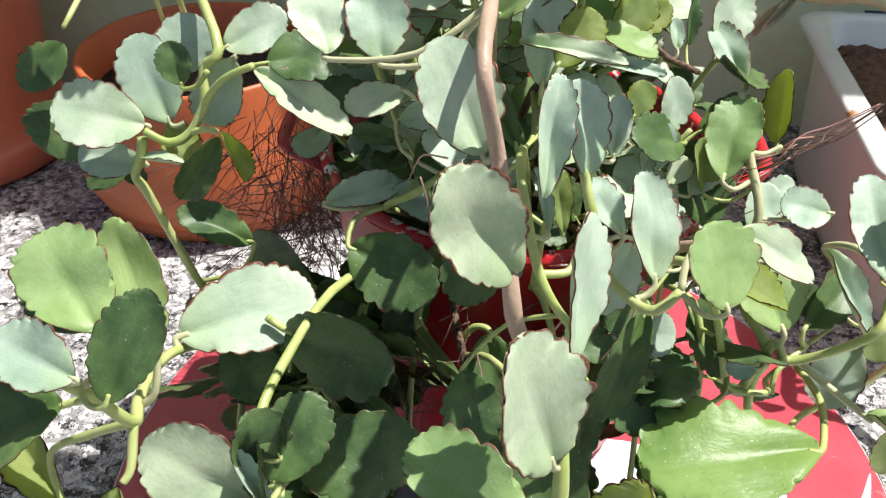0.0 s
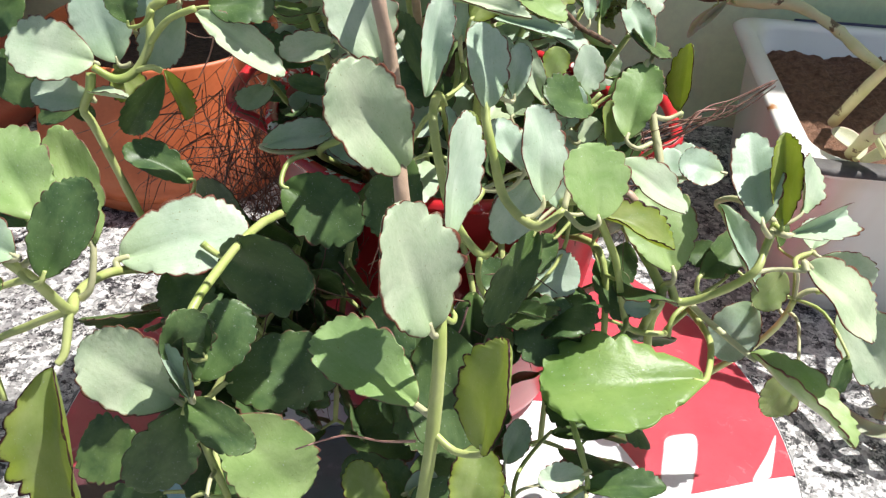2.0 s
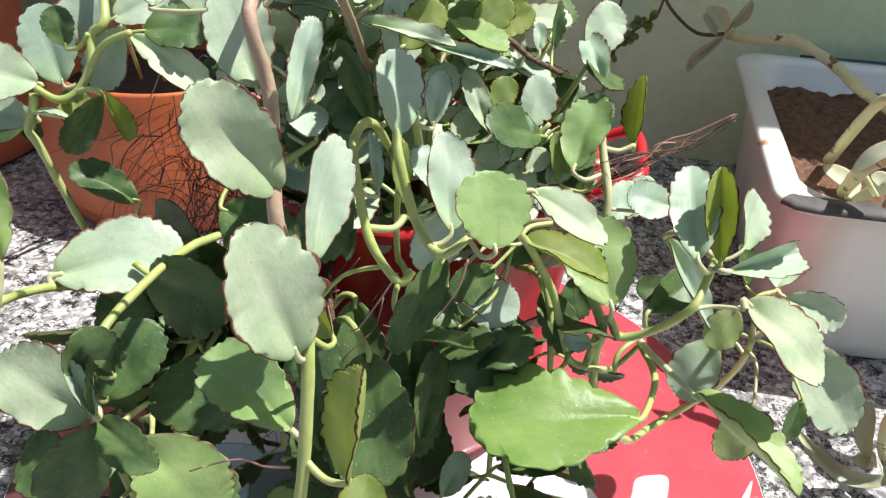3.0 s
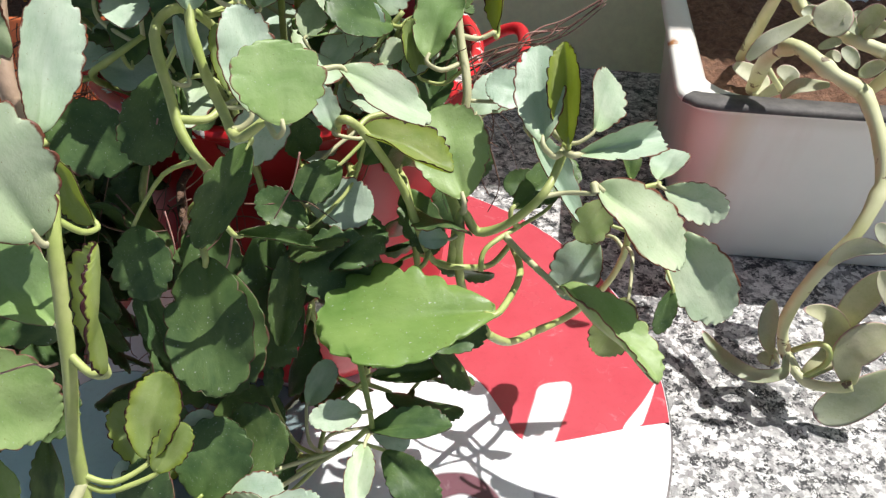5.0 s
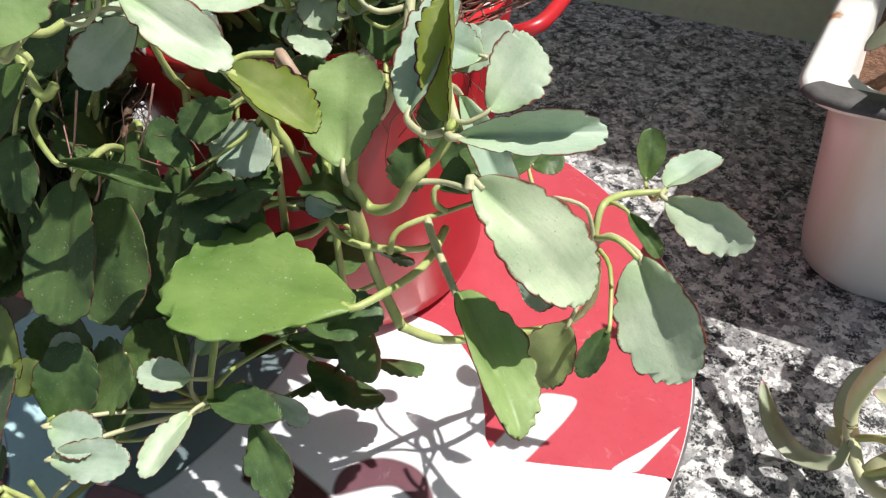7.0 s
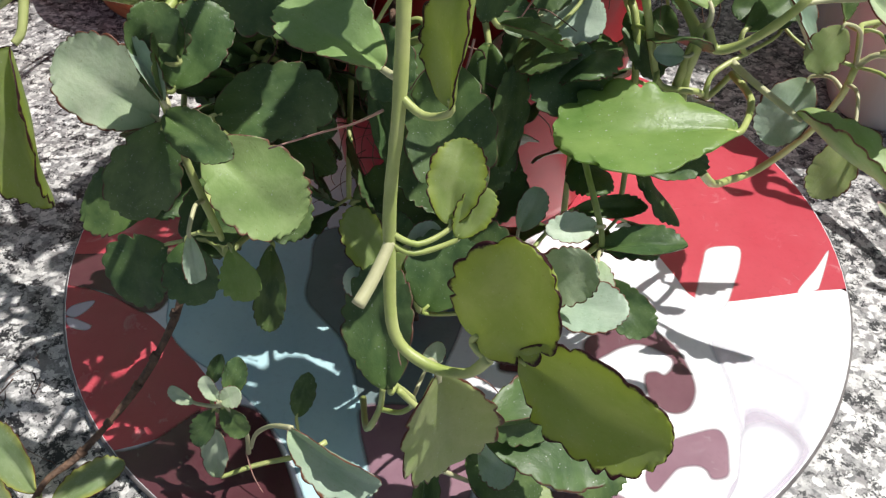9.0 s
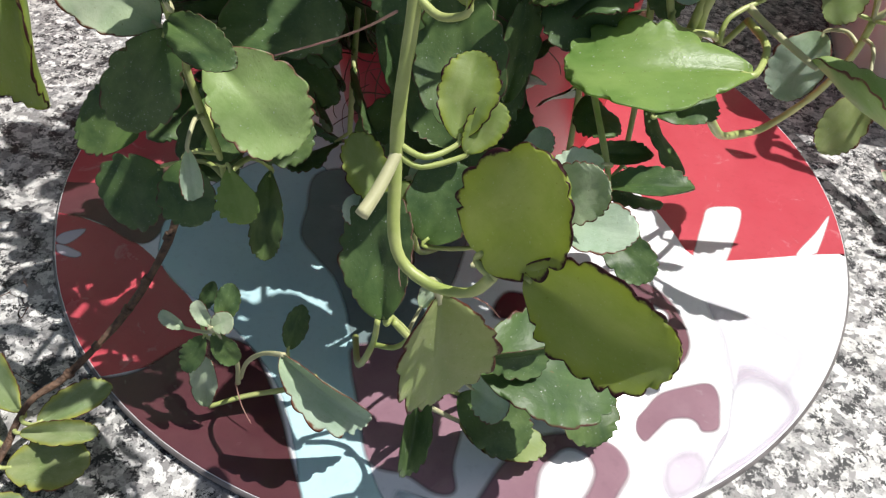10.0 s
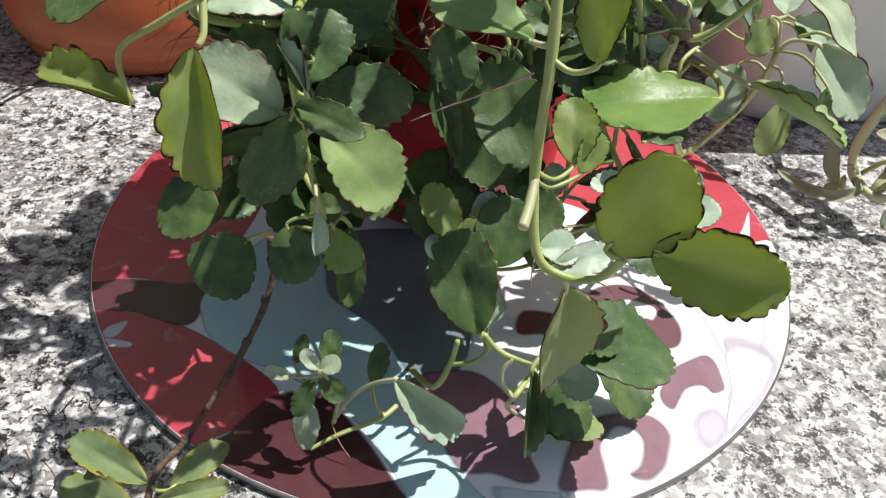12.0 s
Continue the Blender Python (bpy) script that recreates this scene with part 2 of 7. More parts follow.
def smooth_line(points, steps=5):
    pts = [Vector(p) for p in points]
    if len(pts) < 3:
        return [pts[0].lerp(pts[-1], i / 4) for i in range(5)]
    out = []
    for i in range(len(pts) - 1):
        a, b, c, d = pts[max(i - 1, 0)], pts[i], pts[i + 1], pts[min(i + 2, len(pts) - 1)]
        for k in range(steps):
            t = k / steps
            out.append(0.5 * (2 * b + (c - a) * t + (2 * a - 5 * b + 4 * c - d) * t * t + (3 * b - a - 3 * c + d) * t ** 3))
    return out + [pts[-1]]


def tube(bm, points, r0, r1, sides=8, steps=5, lumps=0.0, cap=True):
    line = smooth_line(points, steps)
    rings, up = [], Vector((0.13, 0.31, 0.94))
    for i, p in enumerate(line):
        way = (line[min(i + 1, len(line) - 1)] - line[max(i - 1, 0)]).normalized()
        side = way.cross(up)
        if side.length < 0.05:
            side = way.orthogonal()
        side.normalize()
        over = side.cross(way)
        up = over
        r = r0 + (r1 - r0) * i / max(len(line) - 1, 1)
        if lumps:
            r *= 1 + lumps * noise.noise(p * 160)
        rings.append([bm.verts.new(p + (side * math.cos(a) + over * math.sin(a)) * r) for a in (2 * math.pi * k / sides for k in range(sides))])
    for a, b in zip(rings, rings[1:]):
        for k in range(sides):
            bm.faces.new((a[k], a[(k + 1) % sides], b[(k + 1) % sides], b[k]))
    if cap:
        bm.faces.new(rings[0][::-1])
        bm.faces.new(rings[-1])
    return bm


def lathe(bm, profile, cx=0.0, cy=0.0, sides=64, mat=0):
    rings = []
    for r, z in profile:
        if r < 1e-6:
            rings.append([bm.verts.new((cx, cy, z))])
        else:
            rings.append([bm.verts.new((cx + r * math.cos(a), cy + r * math.sin(a), z)) for a in (2 * math.pi * k / sides for k in range(sides))])
    for a, b in zip(rings, rings[1:]):
        for k in range(sides):
            q = (k + 1) % sides
            if len(a) == 1:
                f = bm.faces.new((a[0], b[q], b[k]))
            elif len(b) == 1:
                f = bm.faces.new((a[k], a[q], b[0]))
            else:
                f = bm.faces.new((a[k], a[q], b[q], b[k]))
            f.material_index = mat
    return bm


def outline_at(v, blunt, widest):
    """Half the width of a leaf at v along it: a tapering base and a blunt round tip."""
    if v < widest:
        return 0.10 + 0.90 * math.sin(0.5 * math.pi * v / widest) ** (0.72 if widest < 0.62 else 1.0)
    return max(1 - ((v - widest) / (1 - widest)) ** blunt, 0.0) ** 0.5


def scallops(rng, teeth, depth):
    """Uneven teeth down one side of a leaf: where each ends, by angle from the tip, and how deep its notch is."""
    ends, a = [], rng.uniform(0.03, 0.22)
    for k in range(teeth):
        ends.append((a, depth * rng.uniform(0.35, 1.5)))
        a += 2.25 / teeth * rng.uniform(0.65, 1.35)
    return ends


def notch_at(a, ends):
    """How far the edge draws in at an angle from the tip: round lobes with sharp notches, which lean to the tip."""
    for (a0, d0), (a1, d1) in zip(ends, ends[1:]):
        if a0 <= a < a1:
            s = ((a - a0) / (a1 - a0)) ** 0.75
            return (d0 * (1 - s) + d1 * s) * abs(2 * s - 1) ** 1.8, math.sin(math.pi * s)
    return 0.0, 0.0


LEAF_MESHES = {}


def leaf_mesh(mat, cup, bend, fold, teeth, depth, blunt, widest, seed):
    """One leaf, one long along y and one wide along x, with a fleshy thickness, a midrib and a scalloped edge."""
    key = (mat.name, cup, bend, fold, teeth, depth, blunt, widest, seed)
    if key in LEAF_MESHES:
        return LEAF_MESHES[key]
    bm = bmesh.new()
    uvs = bm.loops.layers.uv.new("UVMap")
    rows, cols = (52 if teeth else 24), (-1.0, -0.95, -0.78, -0.45, -0.12, 0.0, 0.12, 0.45, 0.78, 0.95, 1.0)
    rng = random.Random(seed * 7 + 3)
    sides = (scallops(rng, teeth, depth), scallops(rng, teeth, depth)) if teeth else ((), ())
    w = [rng.uniform(-1, 1) for _ in range(10)]
    sheets, data = [], {}
    for side in (1, -1):
        grid = []
        for i in range(rows + 1):
            v = 1 - (1 - i / rows) ** 1.5
            h = 0.5 * outline_at(v, blunt, widest)
            line = []
            for u in cols:
                x, y = u * h * (1 + 0.07 * w[6] * (1 if u > 0 else -1)), v + 0.03 * w[7] * u * h
                edge = max(abs(u), (v - 0.93) / 0.07 if v > 0.93 else 0.0, (0.03 - v) / 0.03)
                cut, lobe = notch_at(abs(math.atan2(x * 1.3, y - 0.5)), sides[0] if u < 0 else sides[1])
                pull = 1 - cut * min(edge, 1.0) ** 5
                x, y = x * pull, 0.5 + (y - 0.5) * pull
                th = 0.021 * max(1 - edge ** 2.5, 0.0) + 0.0045
                z = cup * 1.6 * x * x + bend * (v - 0.15 * v ** 2) * v + fold * 0.5 * abs(x)
                z += 0.042 * w[0] * math.sin(5 * v + 3 * w[1]) * (2 * x) + 0.024 * w[2] * math.sin(9 * v + 4 * w[3] + 6 * x) + 0.05 * w[8] * x * v
                z += (0.011 * lobe - 0.010 * math.sin(13 * v + 5 * w[4] + 2 * u)) * min(edge, 1.0) ** 4 * (1 if teeth else 0)
                z -= 0.016 * math.exp(-(x / 0.045) ** 2) * (1 - v) ** 0.7 * (1.0 if side > 0 else -0.9)
                z += 0.05 * (1 - v) ** 2 * min(abs(x) * 6, 1.0)
                vert = bm.verts.new((x, y, z + side * th))
                data[vert] = (min(max(edge, 0.0), 1.0), v)
                line.append(vert)
            grid.append(line)
        sheets.append(grid)
    n = len(cols)
    for g, flip in zip(sheets, (False, True)):
        for i in range(rows):
            for j in range(n - 1):
                q = (g[i][j], g[i][j + 1], g[i + 1][j + 1], g[i + 1][j])
                bm.faces.new(q[::-1] if flip else q)
    a, b = sheets
    for i in range(rows):
        bm.faces.new((a[i][0], a[i + 1][0], b[i + 1][0], b[i][0]))
        bm.faces.new((a[i + 1][-1], a[i][-1], b[i][-1], b[i + 1][-1]))
    for i in (0, rows):
        for j in range(n - 1):
            q = (a[i][j], a[i][j + 1], b[i][j + 1], b[i][j])
            bm.faces.new(q[::-1] if i == 0 else q)
    for f in bm.faces:
        for lp in f.loops:
            lp[uvs].uv = data[lp.vert]
    me = mesh_of(bm, mat)
    LEAF_MESHES[key] = me
    return me


# green is the darkened copy, given to leaves that sit in shade
LEAVES = {"blue": LEAF_BLUE, "green": LEAF_SHADED_GREEN, "lime": LEAF_LIME, "old": LEAF_OLD, "sprig": LEAF_SPRIG, "ghost": LEAF_GHOST, "fresh": LEAF_FRESH, "mint": LEAF_MINT}
COUNT = [0]


def leaf(stem, node, base, tip, face, width, tone="blue", cup=0.25, bend=0.0, fold=0.0, name="leaf"):
    """A leaf on a stalk from a node of the stem: from its base to its tip, its upper side looking along face."""
    COUNT[0] += 1
    b, t = Vector(base), Vector(tip)
    y = t - b
    length = y.length
    y.normalize()
    x = y.cross(Vector(face)).normalized()
    z = x.cross(y)
    k = COUNT[0] % 8
    if tone == "ghost":
        me = leaf_mesh(LEAVES[tone], cup, bend, fold, 0, 0.0, 1.25, 0.60, k % 4)
    else:
        me = leaf_mesh(LEAVES[tone], cup, bend, fold, (8, 9, 7, 10, 8, 6, 9, 7)[k], (0.055, 0.065, 0.085, 0.05, 0.075, 0.09, 0.06, 0.07)[k] * (1.9 if tone in ("lime", "old") else 1.5),
                       (2.3, 2.7, 2.1, 2.5, 2.9, 2.2, 2.4, 2.6)[k], 0.68 if tone == "fresh" else (0.52, 0.56, 0.49, 0.54, 0.58, 0.51, 0.55, 0.50)[k], k)
    ob = new(name, me)
    m = Matrix((x, y, z)).transposed().to_4x4()
    m.translation = b
    ob.matrix_basis = m @ Matrix.Diagonal((width * 1.03, length * 1.02, length, 1))
    put_under(ob, stem)
    if node:
        q = Vector(node)
        far = (b - q).length
        if far > 0.0015:
            mid = (q + b) / 2 - y * min(far * 0.25, 0.005)
            r = min(max(length * 0.030, 0.0006), 0.0011)
            stalk = part("leaf_stalk", tube(bmesh.new(), [q, mid, b - y * 0.001, b + y * length * 0.07], r * 1.15, r * 0.8, 7, 4), STEM_PALE if tone in ("blue", "old", "mint") else STEM_GREEN, stem)
    return ob


def fleshy_leaf(stem, points, width, face, cup=0.5):
    """A thick, channelled leaf without teeth that follows a curve from its base to its tip."""
    line = smooth_line([Vector(p) for p in points], 7)
    length = sum((b - a).length for a, b in zip(line, line[1:]))
    home, n = line[0].copy(), len(line) - 1
    bm = bmesh.new()
    uvs = bm.loops.layers.uv.new("UVMap")
    data, rings = {}, []
    cols = (-1.0, -0.82, -0.5, 0.0, 0.5, 0.82, 1.0)
    for i, p in enumerate(line):
        v = i / n
        way = (line[min(i + 1, n)] - line[max(i - 1, 0)]).normalized()
        x = way.cross(Vector(face)).normalized()
        z = x.cross(way)
        half = 0.5 * width * (0.30 + 0.70 * math.sin(math.pi * min(v * 0.85, 0.5))) * (1 - max(v - 0.60, 0) ** 2 / 0.16) ** 0.7 if v < 1 else 0.0002
        fat = 0.10 * width * (1 - 0.75 * v ** 2)
        ring = []
        for side in (1, -1):
            for u in (cols if side > 0 else cols[-2:0:-1]):
                q = p + x * (u * half) + z * (cup * half * (u * u - 0.5) + side * fat * (1 - u * u) ** 0.6)
                vert = bm.verts.new((q - home) / length)
                data[vert] = (abs(u) if v < 0.95 else 1.0, v)
                ring.append(vert)
        rings.append(ring)
    for a, b in zip(rings, rings[1:]):
        for j in range(len(a)):
            k = (j + 1) % len(a)
            bm.faces.new((a[j], a[k], b[k], b[j]))
    bm.faces.new(rings[0][::-1])
    bm.faces.new(rings[-1])
    bmesh.ops.recalc_face_normals(bm, faces=bm.faces)
    for f in bm.faces:
        for lp in f.loops:
            lp[uvs].uv = data[lp.vert]
    ob = new("leaf", mesh_of(bm, LEAF_GHOST))
    ob.matrix_basis = Matrix.Translation(home) @ Matrix.Scale(length, 4)
    put_under(ob, stem)
    return ob


def stem(plant, points, r0, r1, mat, name="stem", lumps=0.15):
    """A stalk through its points, thinning from r0 to r1."""
    return part(name, tube(bmesh.new(), points, r0, r1, 8, 5, lumps), mat, plant)


def wild_branch(plant, points, pairs, size, tones, seed):
    """A stalk with opposite pairs of leaves, each pair turned a quarter from the last."""
    rng = random.Random(seed)
    st = stem(plant, points, 0.0014, 0.0010, STEM_GREEN)
    line = smooth_line(points, 6)
    for i in range(pairs):
        j = int((0.30 + 0.70 * i / max(pairs - 1, 1)) * (len(line) - 1))
        p = line[j]
        way = (line[min(j + 1, len(line) - 1)] - line[max(j - 1, 0)]).normalized()
        side = way.orthogonal().normalized()
        side = Matrix.Rotation(rng.uniform(0, 1) + i * math.pi / 2, 3, way) @ side
        for s in (1, -1):
            out = (side * s + way * rng.uniform(0.2, 0.9)).normalized()
            k = size * rng.uniform(0.7, 1.15)
            b = p + out * k * 0.25
            t = b + (out + Vector((rng.uniform(-0.3, 0.3), rng.uniform(-0.3, 0.3), rng.uniform(-0.3, 0.3)))).normalized() * k
            up = (way + Vector((rng.uniform(0, 0.5), rng.uniform(-0.5, 0), rng.uniform(0, 0.5)))).normalized()
            leaf(st, p, b, t, up, k * rng.uniform(0.6, 0.78), rng.choice(tones), 0.2, -0.1)
    return st


# ---- the setting ----
GROUND_Z = -0.0024


def slab(x0, x1, y0, y1, z0, z1):
    bm = bmesh.new()
    bmesh.ops.create_cube(bm, size=1)
    for v in bm.verts:
        v.co = Vector(((x0 + x1) / 2 + v.co.x * (x1 - x0), (y0 + y1) / 2 + v.co.y * (y1 - y0), (z0 + z1) / 2 + v.co.z * (z1 - z0)))
    return bm


ground = new("ground", mesh_of(slab(-40, 40, -60, 0.36, -0.2, GROUND_Z), GRANITE, False))
tagged(ground, "speckled grey, black and white granite slab, dusty", "granite floor", kind="structure")
wall = new("wall_north", mesh_of(slab(-8, 8, 0.34, 0.50, -0.1, 0.98), WALL, False))
tagged(wall, "sage green painted masonry wall in its own shade", "wall", kind="structure")
far_ground = new("ground_beyond", mesh_of(slab(-40, 40, 0.505, 60, -0.3, -0.11), GRANITE, False))
tagged(far_ground, "grey floor beyond the low wall", "floor", kind="structure")


# ---- glass plate with a printed pattern ----
def printed(name, c1, c2, soft=False):
    """Glossy print under glass; a soft one fades out towards the edge of its field."""
    m, n, l, b = material(name, 0.12, 0, 0.3)
    v = coords(n, l)
    col = ramp(n, l, noise_tex(n, l, v, 30, 4, 0.6), (0.3, c1), (0.7, c2))
    g = noise_tex(n, l, v, 500, 2, 0.6)
    col = mix(n, l, 0.25, col, ramp(n, l, g, (0.25, (0.7, 0.7, 0.7)), (0.45, (1, 1, 1))), "MULTIPLY")
    # dried water marks
    ring = noise_tex(n, l, v, 75, 6, 0.7, 0.8)
    col = mix(n, l, ramp(n, l, ring, (0.62, (0, 0, 0)), (0.72, (0.16, 0.16, 0.16))), col, (0.72, 0.70, 0.70))
    l.new(col, b.inputs["Base Color"])
    l.new(ramp(n, l, noise_tex(n, l, v, 22, 5, 0.7), (0.3, (0.07, 0.07, 0.07)), (0.7, (0.32, 0.32, 0.32))), b.inputs["Roughness"])
    if soft:
        uv, sep = n.new("ShaderNodeUVMap"), n.new("ShaderNodeSeparateXYZ")
        l.new(uv.outputs["UV"], sep.inputs["Vector"])
        clear, ms = n.new("ShaderNodeBsdfTransparent"), n.new("ShaderNodeMixShader")
        l.new(ramp(n, l, sep.outputs["X"], (0.0, (0, 0, 0)), (1.0, (1, 1, 1))), ms.inputs[0])
        l.new(clear.outputs["BSDF"], ms.inputs[1])
        l.new(b.outputs["BSDF"], ms.inputs[2])
        l.new(ms.outputs["Shader"], n["Material Output"].inputs["Surface"])
    return m


PRINT_WHITE = printed("white_print", (0.72, 0.73, 0.75), (0.80, 0.80, 0.81))
PRINT_RED = printed("red_print", (0.46, 0.058, 0.078), (0.52, 0.077, 0.102))
PRINT_BLUE = printed("grey_blue_print", (0.44, 0.66, 0.70), (0.52, 0.73, 0.76), True)
PRINT_BROWN = printed("plum_brown_print", (0.075, 0.026, 0.032), (0.11, 0.040, 0.047), True)
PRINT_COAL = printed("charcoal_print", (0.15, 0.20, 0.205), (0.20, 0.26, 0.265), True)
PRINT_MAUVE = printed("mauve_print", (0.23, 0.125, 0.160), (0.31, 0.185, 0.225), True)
PRINT_PLUM = printed("plum_print", (0.135, 0.062, 0.078), (0.19, 0.092, 0.11), True)
PRINT_LILAC = printed("lilac_print", (0.52, 0.45, 0.53), (0.62, 0.57, 0.65), True)
PRINT_PALE = printed("pale_blue_print", (0.56, 0.66, 0.72), (0.62, 0.72, 0.78), True)
PRINT_VEIL = printed("faint_lilac_print", (0.66, 0.64, 0.70), (0.71, 0.70, 0.75), True)
PRINT_CREAM = printed("white_streak_print", (0.72, 0.72, 0.74), (0.80, 0.79, 0.80), True)
PLATE_R, PLATE_Z = 0.165, 0.0010


def plate():
    p = thing("plate", "round glass plate printed in red, white, grey-blue and plum scrolls", "plate")
    bm = bmesh.new()
    lathe(bm, [(0, GROUND_Z + 0.0003), (PLATE_R - 0.004, GROUND_Z + 0.0003), (PLATE_R, -0.0014), (PLATE_R, 0.0002), (PLATE_R - 0.0010, PLATE_Z), (0, PLATE_Z)], sides=160)
    for f in bm.faces:
        f.material_index = 1 if min(v.co.xy.length for v in f.verts) > PLATE_R - 0.0045 else 0
    part("dish", bm, (PRINT_WHITE, GLASS_EDGE), p, "white glass disc with a smoky edge")
    return p


PLATE = plate()
LAYER = [0]


def print_patch(name, mat, points, label, soft=0.0):
    """A printed field: a closed curve through its corners, a hair above the glass and trimmed to the plate."""
    LAYER[0] += 1
    z = PLATE_Z + 0.000012 * LAYER[0]
    pts = [Vector((*q, 0)) for q in points]
    n, line = len(pts), []
    for i in range(n):
        a, b, c, d = pts[i - 1], pts[i], pts[(i + 1) % n], pts[(i + 2) % n]
        for k in range(6):
            t = k / 6
            line.append(0.5 * (2 * b + (c - a) * t + (2 * a - 5 * b + 4 * c - d) * t * t + (3 * b - a - 3 * c + d) * t ** 3))
    turn = sum(a.x * b.y - b.x * a.y for a, b in zip(line, line[1:] + line[:1]))
    middle = sum(line, Vector()) / len(line)
    reach = sum((q - middle).length for q in line) / len(line)
    bm = bmesh.new()
    uvs = bm.loops.layers.uv.new("UVMap")
    rim = PLATE_R - 0.0012
    outer, inner = [], []
    for i, q in enumerate(line):
        way = (line[(i + 3) % len(line)] - line[i - 3]).normalized()
        inward = Vector((-way.y, way.x, 0)) * (1 if turn > 0 else -1)
        pair = []
        if soft > 0.0024:
            heart_way = middle - q
            inward = heart_way / reach
        for p in (q - inward * soft * 0.5, q + inward * soft * 0.5):
            pair.append(p * (rim / p.length) if p.length > rim else p)
        if outer and (outer[-1].co.xy - pair[0].xy).length < 1e-5:
            continue
        outer.append(bm.verts.new((*pair[0].xy, z)))
        if soft:
            inner.append(bm.verts.new((*pair[1].xy, z)))
    heart = set(inner or outer)
    face = bm.faces.new(inner or outer)
    face.normal_update()
    bmesh.ops.triangulate(bm, faces=[face])
    for k in range(len(inner)):
        q = (k + 1) % len(inner)
        bm.faces.new((outer[k], outer[q], inner[q], inner[k]))
    for f in bm.faces:
        f.normal_update()
        if f.normal.z < 0:
            f.normal_flip()
        for lp in f.loops:
            lp[uvs].uv = (1.0 if lp.vert in heart else 0.0, 0.0)
    me = bpy.data.meshes.new("mesh")
    bm.to_mesh(me)
    bm.free()
    me.materials.append(mat)
    ob = new(name, me)
    put_under(ob, PLATE)
    return tagged(ob, label)


print_patch("red_print", PRINT_RED, [(0.010, 0.040), (0.030, 0.022), (0.0585, 0.0196), (0.0729, 0.0123), (0.0833, 0.0025), (0.0928, -0.0126), (0.0995, -0.0243), (0.110, -0.0262), (0.1323, -0.0192), (0.1476, -0.0138), (0.1638, -0.0093), (0.175, -0.006), (0.17, 0.06), (0.12, 0.14), (0.04, 0.18), (-0.02, 0.15), (-0.01, 0.08)], "red printed field")
print_patch("white_streak", PRINT_CREAM, [(0.1060, -0.0040), (0.1084, 0.0045), (0.1154, 0.0078), (0.1222, 0.0080), (0.1214, -0.0017), (0.1173, -0.0156), (0.1130, -0.0275), (0.1060, -0.0330), (0.1010, -0.0290), (0.1030, -0.0170)], "white printed wedge", 0.001)
print_patch("white_streak", PRINT_CREAM, [(0.1607, 0.0129), (0.1533, 0.0006), (0.1434, -0.0147), (0.1507, -0.0125), (0.1537, -0.0074)], "white printed streak", 0.0006)
print_patch("red_print", PRINT_RED, [(-0.175, -0.062), (-0.135, -0.064), (-0.112, -0.072), (-0.084, -0.092), (-0.071, -0.107), (-0.080, -0.120), (-0.110, -0.134), (-0.15, -0.13)], "red printed field")
print_patch("plum_print", PRINT_BROWN, [(-0.18, -0.061), (-0.175, -0.040), (-0.14, -0.043), (-0.112, -0.045), (-0.108, -0.062), (-0.114, -0.071), (-0.138, -0.063)], "dark plum printed band", 0.0012)
print_patch("red_print", PRINT_RED, [(-0.18, -0.038), (-0.14, -0.042), (-0.115, -0.044), (-0.10, -0.02), (-0.09, 0.03), (-0.10, 0.10), (-0.17, 0.06)], "red printed field")
print_patch("blue_print", PRINT_BLUE, [(-0.1075, -0.0500), (-0.1063, -0.0678), (-0.1004, -0.0789), (-0.0881, -0.0887), (-0.0758, -0.0946), (-0.0600, -0.104), (-0.040, -0.122), (-0.026, -0.146), (-0.015, -0.170), (0.014, -0.170), (-0.002, -0.146), (-0.012, -0.124), (-0.0185, -0.106), (-0.0205, -0.0962), (-0.026, -0.082), (-0.0345, -0.0703), (-0.0445, -0.0615), (-0.0530, -0.0521), (-0.055, -0.037), (-0.057, -0.01), (-0.085, -0.012)], "grey-blue printed swirl", 0.0012)
print_patch("plum_print", PRINT_BROWN, [(-0.104, -0.140), (-0.088, -0.126), (-0.074, -0.109), (-0.057, -0.107), (-0.044, -0.120), (-0.030, -0.142), (-0.019, -0.170), (-0.06, -0.175)], "plum printed field", 0.0015)
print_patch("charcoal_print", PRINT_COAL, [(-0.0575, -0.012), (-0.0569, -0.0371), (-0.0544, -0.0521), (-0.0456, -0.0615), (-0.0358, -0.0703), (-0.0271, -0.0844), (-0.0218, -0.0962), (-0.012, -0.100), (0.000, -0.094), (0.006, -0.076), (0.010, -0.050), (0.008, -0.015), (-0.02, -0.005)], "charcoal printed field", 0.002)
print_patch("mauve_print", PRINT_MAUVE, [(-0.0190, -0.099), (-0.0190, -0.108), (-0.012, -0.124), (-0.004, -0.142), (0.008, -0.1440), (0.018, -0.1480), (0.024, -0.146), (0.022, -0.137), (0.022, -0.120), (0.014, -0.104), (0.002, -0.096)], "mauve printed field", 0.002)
print_patch("pale_blue_print", PRINT_PALE, [(0.008, -0.1500), (0.020, -0.1510), (0.032, -0.1530), (0.026, -0.1590), (0.012, -0.1590)], "pale blue printed fringe", 0.004)
print_patch("plum_print", PRINT_BROWN, [(0.030, -0.062), (0.046, -0.064), (0.064, -0.070), (0.076, -0.084), (0.074, -0.098), (0.060, -0.098), (0.053, -0.085), (0.040, -0.076), (0.026, -0.075)], "plum printed scroll", 0.002)
print_patch("lilac_print", PRINT_VEIL, [(0.1068, -0.0489), (0.1220, -0.0546), (0.1388, -0.0649), (0.1318, -0.0831), (0.1165, -0.1056), (0.1122, -0.0864), (0.1103, -0.0672)], "faint lilac printed veil", 0.008)
